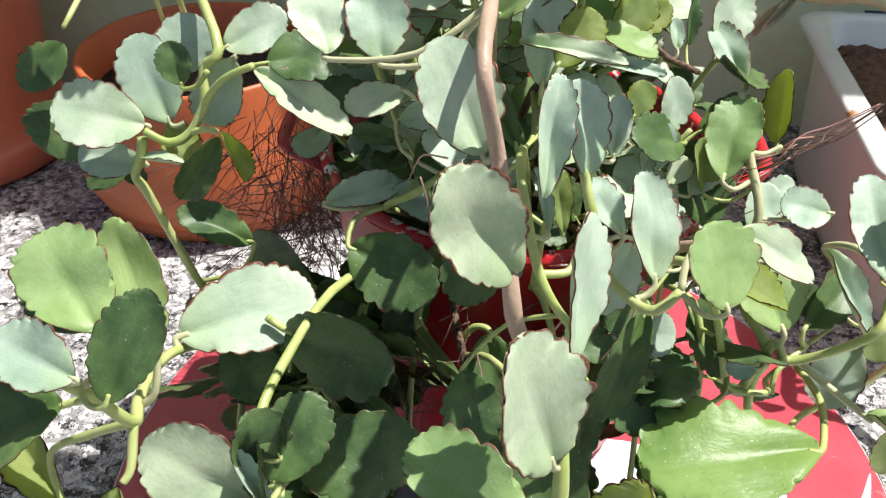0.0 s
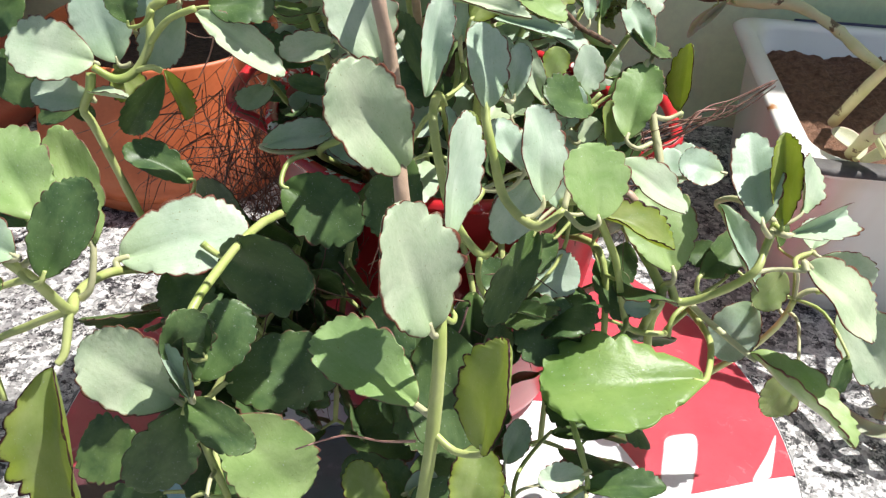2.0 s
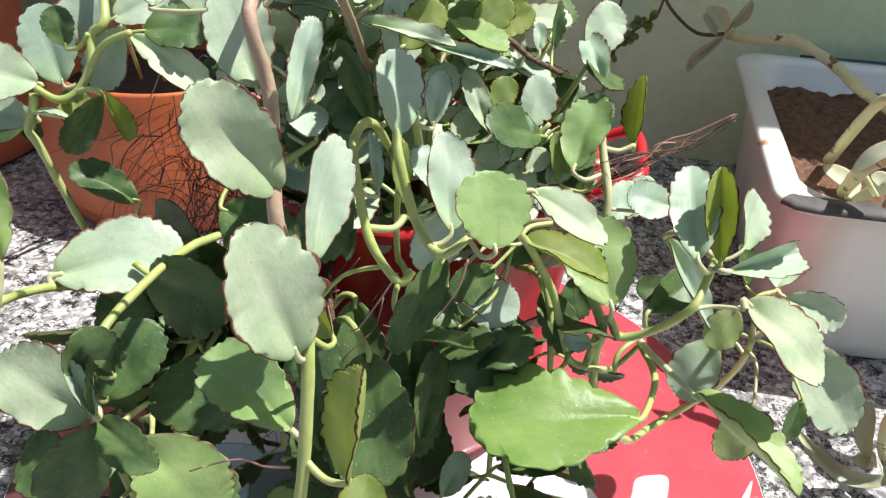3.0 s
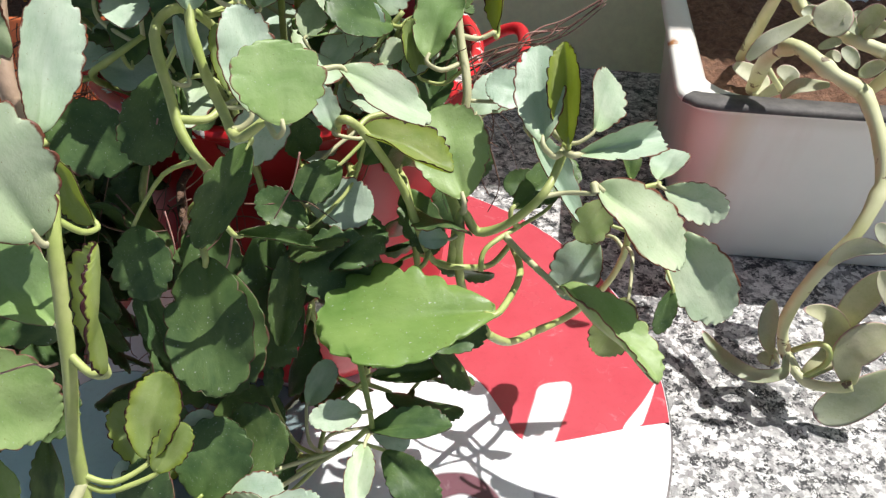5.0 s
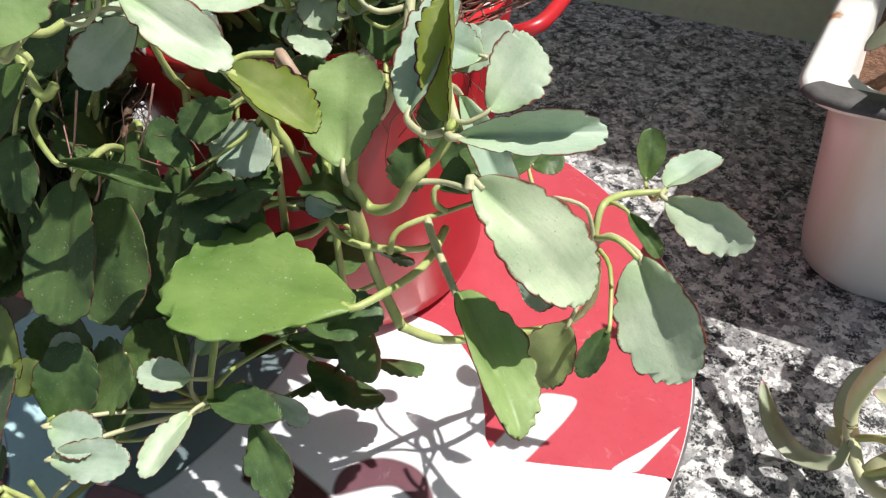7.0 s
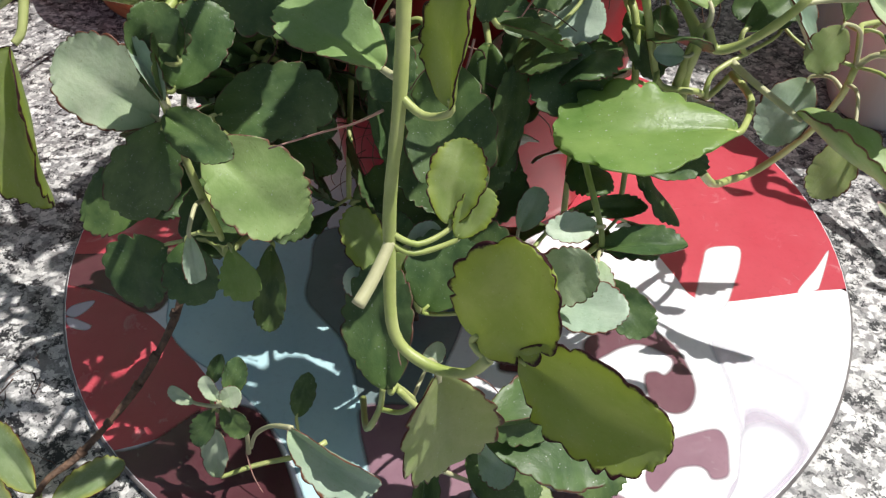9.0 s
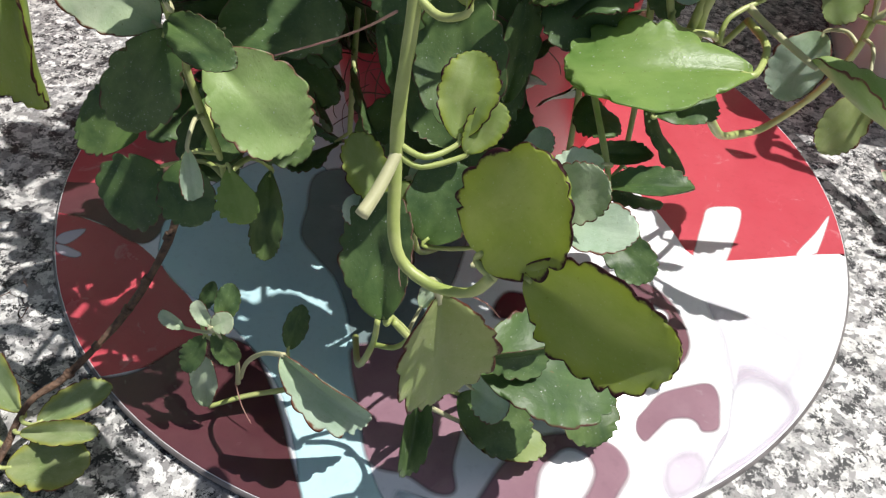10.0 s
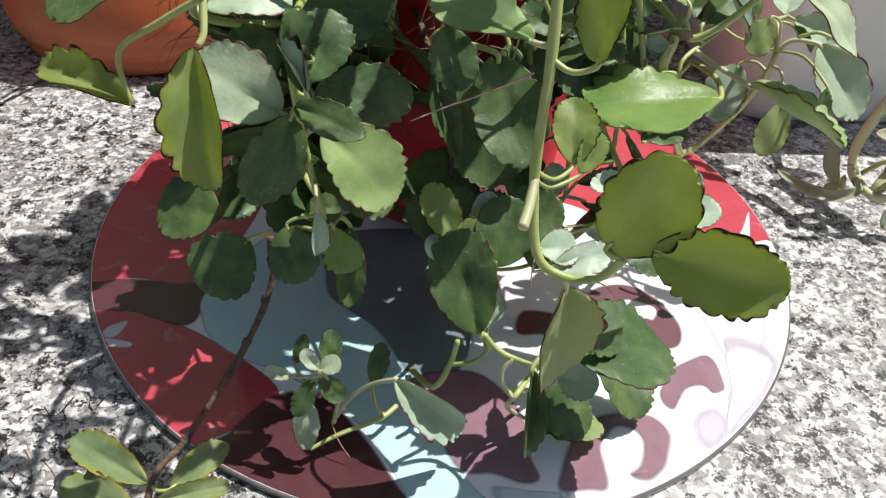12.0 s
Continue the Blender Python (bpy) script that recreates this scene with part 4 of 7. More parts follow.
leaf(ROSETTE_1, (-0.0566, -0.1111, 0.1253), (-0.0617, -0.1084, 0.1246), (-0.0849, -0.1066, 0.1388), (0.23, -0.85, 0.48), 0.0216, "blue", 0.2, -0.1)
leaf(ROSETTE_1, (-0.0575, -0.1096, 0.1353), (-0.0538, -0.1108, 0.1357), (-0.0461, -0.0981, 0.1507), (0.17, -0.79, 0.59), 0.0155, "green", 0.25, -0.1)
leaf(ROSETTE_1, (-0.0553, -0.1116, 0.1169), (-0.0545, -0.0936, 0.1161), (-0.0244, -0.0845, 0.1216), (0.04, -0.62, 0.78), 0.0227, "green", 0.2, -0.1)
leaf(ROSETTE_1, (-0.0570, -0.1109, 0.1286), (-0.0572, -0.1121, 0.1288), (-0.0396, -0.1235, 0.1285), (-0.31, -0.49, 0.81), 0.0105, "green", 0.2, -0.2)
leaf(ROSETTE_1, (-0.0575, -0.1095, 0.1362), (-0.0575, -0.1112, 0.1366), (-0.0592, -0.1069, 0.1543), (0.85, -0.48, 0.20), 0.0146, "green", 0.5, 0.1)
leaf(ROSETTE_1, (-0.0567, -0.1111, 0.1261), (-0.0584, -0.1113, 0.1259), (-0.0686, -0.1232, 0.1020), (0.37, -0.89, 0.28), 0.0178, "green", 0.2, -0.2)
leaf(ROSETTE_1, (-0.0556, -0.1115, 0.1186), (-0.0502, -0.1090, 0.1193), (-0.0280, -0.1153, 0.1002), (0.32, -0.72, 0.61), 0.0234, "mint", 0.2, -0.15)
leaf(ROSETTE_1, (-0.0574, -0.1099, 0.1337), (-0.0535, -0.1174, 0.1361), (-0.0615, -0.1122, 0.1478), (0.57, -0.52, 0.63), 0.0047, "blue", 0.3, 0.1, 0.6)
leaf(ROSETTE_1, (-0.0574, -0.1099, 0.1341), (-0.0538, -0.1166, 0.1356), (-0.0555, -0.1094, 0.1483), (-0.41, -0.82, 0.41), 0.0064, "green", 0.4, 0.1, 0.5)
leaf(ROSETTE_1, (-0.0578, -0.1085, 0.1416), (-0.0525, -0.1081, 0.1418), (-0.0555, -0.1033, 0.1501), (0.11, -0.84, 0.53), 0.0071, "green", 0.3, 0, 0.2)
LOWLEFT_1 = stem(PLANT, [(-0.0540, -0.1120, 0.1080), (-0.0510, -0.1120, 0.0920), (-0.0500, -0.1130, 0.0840)], 0.0010, 0.0008, STEM_GREEN)
leaf(LOWLEFT_1, (-0.0505, -0.1125, 0.0876), (-0.0478, -0.1137, 0.0881), (-0.0425, -0.1211, 0.0761), (-0.14, -0.87, 0.48), 0.0130, "fresh", 0.2, -0.1)
leaf(LOWLEFT_1, (-0.0530, -0.1120, 0.1028), (-0.0516, -0.1250, 0.1032), (-0.0516, -0.1272, 0.0885), (0.39, -0.91, 0.13), 0.0056, "blue", 0.5)
leaf(LOWLEFT_1, None, (-0.0874, -0.0900, 0.0733), (-0.1080, -0.0870, 0.0761), (-0.00, -0.70, 0.71), 0.0223, "green", 0.15, -0.1)
leaf(LOWLEFT_1, (-0.0500, -0.1130, 0.0840), (-0.0771, -0.0984, 0.0698), (-0.0926, -0.1061, 0.0544), (-0.11, -0.84, 0.53), 0.0241, "green", 0.2)
leaf(LOWLEFT_1, (-0.0500, -0.1130, 0.0840), (-0.0435, -0.0979, 0.0752), (-0.0438, -0.1102, 0.0508), (0.11, -0.89, 0.44), 0.0101, "green", 0.2)
leaf(LOWLEFT_1, (-0.0504, -0.1126, 0.0874), (-0.0620, -0.1105, 0.0857), (-0.0586, -0.1197, 0.0704), (0.11, -0.84, 0.53), 0.0160, "green", 0.2)
leaf(LOWLEFT_1, (-0.0509, -0.1121, 0.0915), (-0.0565, -0.1111, 0.0907), (-0.0462, -0.1073, 0.0924), (0.11, -0.65, 0.75), 0.0098, "green", 0.2)
leaf(LOWLEFT_1, (-0.0520, -0.1120, 0.0974), (-0.0540, -0.0925, 0.0970), (-0.0303, -0.1032, 0.0874), (0.11, -0.53, 0.84), 0.0186, "green", 0.2)
RIGHT_1 = stem(PLANT, [(0.0300, 0.0300, 0.1000), (0.0520, -0.0050, 0.1320), (0.0694, -0.0450, 0.1288), (0.0706, -0.0446, 0.1120), (0.0733, -0.0446, 0.0963), (0.0820, -0.0478, 0.0820)], 0.0016, 0.0015, STEM_GREEN)
RIGHT_2 = stem(PLANT, [(0.0820, -0.0478, 0.0820), (0.0899, -0.0377, 0.0692), (0.1007, -0.0193, 0.0578), (0.1152, 0.0005, 0.0490), (0.1248, -0.0053, 0.0696), (0.1275, -0.0137, 0.0911), (0.1265, -0.0185, 0.1065)], 0.0015, 0.0012, STEM_GREEN)
RIGHT_3 = stem(PLANT, [(0.0687, -0.0441, 0.1067), (0.0711, -0.0483, 0.1305), (0.0763, -0.0479, 0.1238), (0.0848, -0.0496, 0.1289), (0.0927, -0.0544, 0.1422), (0.0966, -0.0478, 0.1472), (0.0986, -0.0440, 0.1537)], 0.0015, 0.0011, STEM_GREEN)
RIGHT_4 = stem(PLANT, [(0.0927, -0.0544, 0.1422), (0.0993, -0.0522, 0.1427), (0.1071, -0.0551, 0.1451)], 0.0008, 0.0007, STEM_PALE)
RIGHT_5 = stem(PLANT, [(0.0200, 0.0200, 0.1080), (0.0372, -0.0503, 0.1588), (0.0434, -0.0524, 0.1581), (0.0521, -0.0492, 0.1421), (0.0551, -0.0481, 0.1347), (0.0591, -0.0478, 0.1219), (0.0639, -0.0470, 0.1102), (0.0745, -0.0475, 0.1096), (0.0817, -0.0300, 0.0973), (0.0874, -0.0290, 0.1060)], 0.0013, 0.0010, STEM_GREEN)
RIGHT_6 = stem(PLANT, [(0.0780, -0.0438, 0.1054), (0.0792, -0.0399, 0.1115), (0.0894, -0.0307, 0.1144)], 0.0009, 0.0008, STEM_GREEN)
leaf(RIGHT_3, (0.0980, -0.0451, 0.1517), (0.0917, -0.0520, 0.1577), (0.0888, -0.0272, 0.1732), (-0.24, -0.53, 0.81), 0.0144, "blue", 0.25)
leaf(RIGHT_3, (0.0985, -0.0441, 0.1534), (0.0988, -0.0479, 0.1555), (0.0955, -0.0359, 0.1785), (-0.22, -0.88, 0.43), 0.0088, "lime", 0.3, 0.1, 0.5)
leaf(RIGHT_3, (0.0986, -0.0440, 0.1537), (0.1055, -0.0421, 0.1570), (0.1097, -0.0275, 0.1671), (0.72, -0.52, 0.45), 0.0151, "blue", 0.25)
leaf(RIGHT_3, (0.0980, -0.0450, 0.1519), (0.1013, -0.0490, 0.1531), (0.1279, -0.0268, 0.1481), (0.57, -0.55, 0.61), 0.0099, "blue", 0.5, -0.05, 0.2)
leaf(RIGHT_4, (0.1071, -0.0551, 0.1451), (0.1074, -0.0530, 0.1462), (0.1359, -0.0549, 0.1247), (0.48, -0.52, 0.70), 0.0195, "blue", 0.15, -0.05)
leaf(RIGHT_2, (0.1265, -0.0185, 0.1065), (0.1396, -0.0240, 0.1118), (0.1581, -0.0418, 0.0910), (-0.13, -0.78, 0.61), 0.0212, "blue", 0.2, -0.15, 0.1)
leaf(RIGHT_2, (0.1273, -0.0150, 0.0953), (0.1183, -0.0076, 0.0945), (0.1083, -0.0188, 0.0750), (-0.37, -0.71, 0.60), 0.0186, "blue", 0.2, -0.1)
leaf(RIGHT_6, (0.0849, -0.0347, 0.1131), (0.1020, -0.0520, 0.1079), (0.1309, -0.0773, 0.1018), (0.31, 0.12, 0.94), 0.0158, "mint", 0.2, -0.1, 0.3)
leaf(RIGHT_5, (0.0874, -0.0290, 0.1060), (0.0832, -0.0690, 0.1118), (0.0354, -0.0813, 0.1133), (0.03, -0.14, 0.99), 0.0350, "fresh", 0.12, -0.06)
leaf(RIGHT_3, (0.0711, -0.0483, 0.1305), (0.0715, -0.0502, 0.1368), (0.0625, -0.0305, 0.1544), (0.03, -0.66, 0.75), 0.0226, "mint", 0.15)
leaf(RIGHT_5, (0.0619, -0.0473, 0.1151), (0.0500, -0.0595, 0.1130), (0.0262, -0.0602, 0.1188), (0.10, -0.62, 0.78), 0.0220, "green", 0.15, -0.1)
leaf(RIGHT_6, (0.0889, -0.0312, 0.1143), (0.0868, -0.0312, 0.1217), (0.1063, -0.0118, 0.1290), (0.21, -0.52, 0.83), 0.0133, "green", 0.2, -0.1)
leaf(RIGHT_2, (0.1265, -0.0185, 0.1065), (0.1022, -0.0034, 0.1147), (0.1100, 0.0015, 0.1167), (0.21, -0.64, 0.74), 0.0088, "green", 0.2, -0.1)
leaf(RIGHT_2, (0.1265, -0.0185, 0.1065), (0.1384, -0.0418, 0.1025), (0.1352, -0.0505, 0.0910), (0.12, -0.81, 0.58), 0.0067, "green", 0.2, -0.1)
leaf(RIGHT_2, (0.1270, -0.0161, 0.0988), (0.1270, -0.0358, 0.0926), (0.1208, -0.0459, 0.0739), (0.11, -0.89, 0.44), 0.0159, "old", 0.2, -0.1)
leaf(RIGHT_1, (0.0746, -0.0451, 0.0941), (0.0627, -0.0652, 0.0913), (0.0804, -0.0544, 0.0942), (0.10, -0.40, 0.91), 0.0146, "green", 0.2, -0.1)
leaf(RIGHT_3, (0.0703, -0.0470, 0.1227), (0.0678, -0.0505, 0.1223), (0.0592, -0.0516, 0.1226), (0.11, -0.75, 0.65), 0.0070, "blue", 0.3)
leaf(RIGHT_1, (0.0523, -0.0057, 0.1319), (0.0694, 0.0020, 0.1287), (0.0747, -0.0043, 0.1134), (0.22, -0.87, 0.44), 0.0137, "green", 0.2)
leaf(RIGHT_1, (0.0548, -0.0114, 0.1315), (0.0666, -0.0050, 0.1150), (0.0648, -0.0126, 0.1002), (0.11, -0.89, 0.44), 0.0128, "green", 0.2)
leaf(RIGHT_1, (0.0543, -0.0103, 0.1316), (0.0719, -0.0031, 0.1378), (0.0798, 0.0087, 0.1468), (0.11, -0.65, 0.75), 0.0120, "blue", 0.2)
leaf(RIGHT_6, (0.0894, -0.0307, 0.1144), (0.0990, -0.0192, 0.1226), (0.0833, -0.0218, 0.1248), (0.21, -0.74, 0.64), 0.0104, "green", 0.2)
leaf(RIGHT_3, (0.0986, -0.0440, 0.1537), (0.0888, -0.0215, 0.1445), (0.1077, -0.0282, 0.1168), (0.59, -0.60, 0.55), 0.0097, "blue", 0.2, 0, 0.1)
leaf(RIGHT_2, (0.1265, -0.0185, 0.1065), (0.1160, -0.0246, 0.1225), (0.1090, -0.0314, 0.1107), (0.11, -0.89, 0.44), 0.0133, "old", 0.2)
RIGHTEND_1 = stem(PLANT, [(0.1265, -0.0185, 0.1065), (0.1259, -0.0132, 0.1147), (0.1282, -0.0053, 0.1138), (0.1329, 0.0013, 0.1117), (0.1391, 0.0048, 0.1116)], 0.0010, 0.0009, STEM_GREEN)
stem(PLANT, [(0.1286, -0.0260, 0.1158), (0.1344, -0.0284, 0.1193), (0.1408, -0.0313, 0.1177)], 0.0008, 0.0007, STEM_GREEN)
leaf(RIGHTEND_1, (0.1391, 0.0048, 0.1116), (0.1386, 0.0065, 0.1114), (0.1475, 0.0242, 0.1140), (-0.24, -0.02, 0.97), 0.0135, "blue", 0.2)
leaf(RIGHTEND_1, (0.1383, 0.0043, 0.1116), (0.1399, 0.0013, 0.1118), (0.1648, 0.0029, 0.1024), (0.20, -0.90, 0.38), 0.0145, "blue", 0.3, -0.05)
leaf(RIGHTEND_1, (0.1380, 0.0042, 0.1116), (0.1311, 0.0163, 0.1047), (0.1277, 0.0267, 0.1153), (0.44, -0.57, 0.69), 0.0091, "green", 0.3, 0.1, 0.2)
leaf(RIGHTEND_1, (0.1268, -0.0100, 0.1143), (0.1328, -0.0117, 0.1144), (0.1435, -0.0142, 0.1048), (0.43, -0.64, 0.64), 0.0052, "green", 0.3, 0, 0.2)
MID_1 = stem(PLANT, [(0.0100, 0.0200, 0.1080), (0.0080, -0.0300, 0.1800), (0.0100, -0.0550, 0.2020), (0.0098, -0.0703, 0.1954), (0.0128, -0.0762, 0.1860), (0.0169, -0.0783, 0.1750), (0.0240, -0.0908, 0.1763), (0.0300, -0.0888, 0.1802)], 0.0014, 0.0011, STEM_GREEN)
MID_2 = stem(PLANT, [(0.0050, 0.0200, 0.1080), (-0.0020, -0.0300, 0.1750), (-0.0032, -0.0602, 0.1872), (0.0009, -0.0693, 0.1727), (0.0050, -0.0748, 0.1647), (0.0123, -0.0782, 0.1574), (0.0156, -0.0762, 0.1600)], 0.0014, 0.0011, STEM_GREEN)
MID_3 = stem(PLANT, [(0.0150, 0.0100, 0.1100), (0.0360, -0.0220, 0.1400), (0.0525, -0.0427, 0.1588), (0.0585, -0.0441, 0.1516)], 0.0017, 0.0015, STEM_PINK)
MID_4 = stem(PLANT, [(0.0028, -0.0716, 0.1684), (0.0091, -0.0694, 0.1678), (0.0113, -0.0651, 0.1690)], 0.0011, 0.0009, STEM_GREEN)
leaf(MID_1, (0.0300, -0.0888, 0.1802), (0.0431, -0.0738, 0.1855), (0.0635, -0.0709, 0.1730), (0.52, -0.41, 0.75), 0.0111, "blue", 0.2, -0.05)
leaf(MID_3, (0.0522, -0.0423, 0.1584), (0.0434, -0.0508, 0.1569), (0.0683, -0.0544, 0.1495), (0.26, -0.17, 0.95), 0.0130, "lime", 0.3, -0.05, 0.2)
leaf(MID_1, (0.0300, -0.0888, 0.1802), (0.0363, -0.0981, 0.1844), (0.0331, -0.0890, 0.1980), (0.57, -0.61, 0.54), 0.0199, "mint", 0.15)
leaf(MID_1, (0.0216, -0.0867, 0.1759), (0.0254, -0.0843, 0.1790), (0.0214, -0.0729, 0.1981), (0.54, -0.67, 0.51), 0.0128, "blue", 0.2)
leaf(MID_1, None, (0.0041, -0.1269, 0.1964), (0.0062, -0.1136, 0.2150), (0.78, -0.55, 0.30), 0.0104, "blue", 0.2)
leaf(MID_1, (0.0219, -0.0871, 0.1759), (0.0246, -0.0860, 0.1720), (0.0159, -0.1035, 0.1561), (0.24, -0.71, 0.66), 0.0098, "green", 0.2, -0.1)
leaf(MID_2, (0.0123, -0.0782, 0.1574), (0.0175, -0.0842, 0.1447), (0.0346, -0.0705, 0.1324), (0.68, -0.21, 0.70), 0.0045, "green", 0.3, -0.1, 0.2)
leaf(MID_1, None, (-0.0014, -0.1138, 0.2173), (-0.0001, -0.1025, 0.2323), (0.19, -0.79, 0.58), 0.0055, "blue", 0.3, 0, 0.1)
leaf(MID_1, (0.0099, -0.0705, 0.1951), (0.0100, -0.0712, 0.1956), (0.0071, -0.0604, 0.2120), (0.57, -0.64, 0.52), 0.0135, "blue", 0.2)
leaf(MID_3, (0.0382, -0.0247, 0.1425), (0.0259, -0.0469, 0.1289), (0.0448, -0.0453, 0.1278), (0.10, -0.80, 0.60), 0.0158, "blue", 0.15)
leaf(MID_2, None, (0.0190, -0.0687, 0.0904), (0.0215, -0.0548, 0.1164), (0.32, -0.85, 0.42), 0.0110, "green", 0.15)
leaf(MID_2, None, (0.0035, -0.0620, 0.1128), (0.0044, -0.0840, 0.0833), (0.10, -0.80, 0.60), 0.0288, "green", 0.15)
leaf(MID_2, (-0.0024, -0.0395, 0.1789), (-0.0113, -0.0443, 0.1662), (-0.0157, -0.0595, 0.1467), (0.10, -0.80, 0.60), 0.0163, "green", 0.15)
leaf(MID_2, (0.0089, -0.0766, 0.1608), (-0.0141, -0.0732, 0.1360), (-0.0084, -0.0842, 0.1204), (0.10, -0.80, 0.60), 0.0163, "green", 0.15)
leaf(MID_1, (0.0099, -0.0614, 0.1992), (0.0168, -0.0589, 0.1932), (0.0175, -0.0516, 0.2046), (0.21, -0.83, 0.52), 0.0066, "blue", 0.2)
leaf(MID_4, (0.0113, -0.0651, 0.1690), (0.0212, -0.0626, 0.1744), (0.0125, -0.0557, 0.1849), (0.42, -0.57, 0.71), 0.0091, "blue", 0.2)
leaf(MID_4, (0.0113, -0.0651, 0.1690), (0.0255, -0.0580, 0.1687), (0.0159, -0.0705, 0.1571), (0.33, -0.77, 0.55), 0.0136, "blue", 0.2)
leaf(MID_3, (0.0435, -0.0314, 0.1486), (0.0355, -0.0442, 0.1416), (0.0240, -0.0532, 0.1359), (0.33, -0.77, 0.55), 0.0115, "green", 0.2)
leaf(MID_3, (0.0471, -0.0358, 0.1525), (0.0347, -0.0454, 0.1529), (0.0292, -0.0400, 0.1638), (0.21, -0.83, 0.52), 0.0077, "blue", 0.2)
leaf(MID_2, (-0.0002, -0.0670, 0.1764), (0.0039, -0.0643, 0.1752), (0.0001, -0.0566, 0.1878), (0.59, -0.60, 0.55), 0.0038, "blue", 0.2, 0, 0.1)
leaf(MID_3, (0.0408, -0.0280, 0.1455), (0.0275, -0.0553, 0.1272), (0.0129, -0.0530, 0.1347), (0.21, -0.74, 0.64), 0.0107, "green", 0.2)
MID2_1 = stem(PLANT, [(0.0200, 0.0000, 0.1000), (0.0350, -0.0500, 0.1150), (0.0440, -0.0750, 0.1000), (0.0500, -0.0900, 0.0900), (0.0510, -0.0930, 0.0840)], 0.0011, 0.0008, STEM_GREEN)
MID2_2 = stem(PLANT, [(0.0120, -0.0500, 0.0200), (0.0240, -0.0750, 0.0450), (0.0400, -0.0900, 0.0700), (0.0500, -0.0920, 0.0850)], 0.0009, 0.0008, STEM_GREEN)
leaf(MID2_1, (0.0500, -0.0900, 0.0900), (0.0486, -0.0943, 0.0940), (0.0353, -0.0992, 0.0947), (0.21, -0.46, 0.86), 0.0090, "blue", 0.2, -0.05)
leaf(MID2_2, (0.0500, -0.0920, 0.0850), (0.0502, -0.0924, 0.0849), (0.0728, -0.0929, 0.0907), (-0.25, -0.16, 0.95), 0.0103, "green", 0.2, -0.05, 0.1)
leaf(MID2_2, (0.0390, -0.0890, 0.0684), (0.0528, -0.0835, 0.0629), (0.0700, -0.0966, 0.0568), (-0.18, -0.59, 0.79), 0.0134, "green", 0.2, -0.1)
leaf(MID2_1, (0.0510, -0.0930, 0.0840), (0.0500, -0.0991, 0.0863), (0.0500, -0.1177, 0.0855), (0.23, -0.04, 0.97), 0.0080, "blue", 0.3, -0.1)
leaf(MAIN_2, (0.0257, -0.1623, 0.1180), (0.0330, -0.1530, 0.1270), (0.0425, -0.1512, 0.1365), (0.30, -0.60, 0.74), 0.0115, "blue", 0.3, 0.1)
leaf(MID2_2, (0.0360, -0.0862, 0.0637), (0.0049, -0.1101, 0.0693), (0.0104, -0.0952, 0.0870), (0.10, -0.78, 0.62), 0.0212, "green", 0.2)
leaf(MID2_2, (0.0362, -0.0864, 0.0640), (0.0196, -0.1047, 0.0637), (0.0233, -0.0922, 0.0786), (0.10, -0.78, 0.62), 0.0155, "green", 0.2)
leaf(MID2_2, None, (-0.0079, -0.1067, 0.0766), (-0.0184, -0.0976, 0.0932), (0.11, -0.84, 0.53), 0.0126, "lime", 0.2)
leaf(MID2_2, (0.0300, -0.0806, 0.0544), (0.0156, -0.0716, 0.0690), (0.0151, -0.0640, 0.0813), (0.11, -0.84, 0.53), 0.0067, "green", 0.2)
leaf(MID2_2, (0.0316, -0.0822, 0.0569), (0.0443, -0.0552, 0.0651), (0.0683, -0.0492, 0.0658), (0.11, -0.53, 0.84), 0.0082, "green", 0.2)
leaf(MID2_2, (0.0309, -0.0814, 0.0557), (0.0461, -0.0681, 0.0540), (0.0587, -0.0693, 0.0484), (0.21, -0.74, 0.64), 0.0076, "blue", 0.2)
leaf(MID2_2, (0.0276, -0.0783, 0.0506), (-0.0023, -0.0916, 0.0618), (-0.0231, -0.0828, 0.0755), (0.11, -0.75, 0.65), 0.0175, "green", 0.2)
leaf(MID2_2, (0.0240, -0.0750, 0.0450), (-0.0042, -0.0782, 0.0585), (0.0185, -0.0716, 0.0624), (0.11, -0.75, 0.65), 0.0220, "green", 0.2)
leaf(MID2_1, None, (-0.0085, -0.0826, 0.0947), (-0.0156, -0.0758, 0.1198), (0.33, -0.88, 0.33), 0.0085, "green", 0.2, 0, 0.2)
leaf(MID2_2, (0.0332, -0.0836, 0.0593), (0.0277, -0.0754, 0.0717), (0.0327, -0.0626, 0.0791), (0.26, -0.56, 0.79), 0.0094, "blue", 0.2)
leaf(MID2_2, None, (-0.0086, -0.1093, 0.0724), (-0.0023, -0.1023, 0.0833), (0.22, -0.87, 0.44), 0.0097, "lime", 0.2)
leaf(MID2_2, None, (-0.0112, -0.1090, 0.0741), (-0.0188, -0.1078, 0.0775), (0.26, -0.56, 0.79), 0.0098, "blue", 0.2)
leaf(MID2_2, (0.0400, -0.0900, 0.0700), (0.0168, -0.1164, 0.0825), (0.0303, -0.1131, 0.0804), (0.26, -0.56, 0.79), 0.0125, "blue", 0.2)
leaf(MID2_2, (0.0400, -0.0900, 0.0700), (0.0199, -0.1211, 0.0763), (0.0404, -0.1138, 0.0797), (0.11, -0.65, 0.75), 0.0111, "blue", 0.2)
BACK_1 = stem(PLANT, [(-0.0100, 0.0200, 0.1100), (0.0000, 0.0000, 0.1800), (0.0260, 0.0051, 0.1952), (0.0393, 0.0099, 0.1877), (0.0502, 0.0156, 0.1813)], 0.0013, 0.0009, STEM_BROWN)
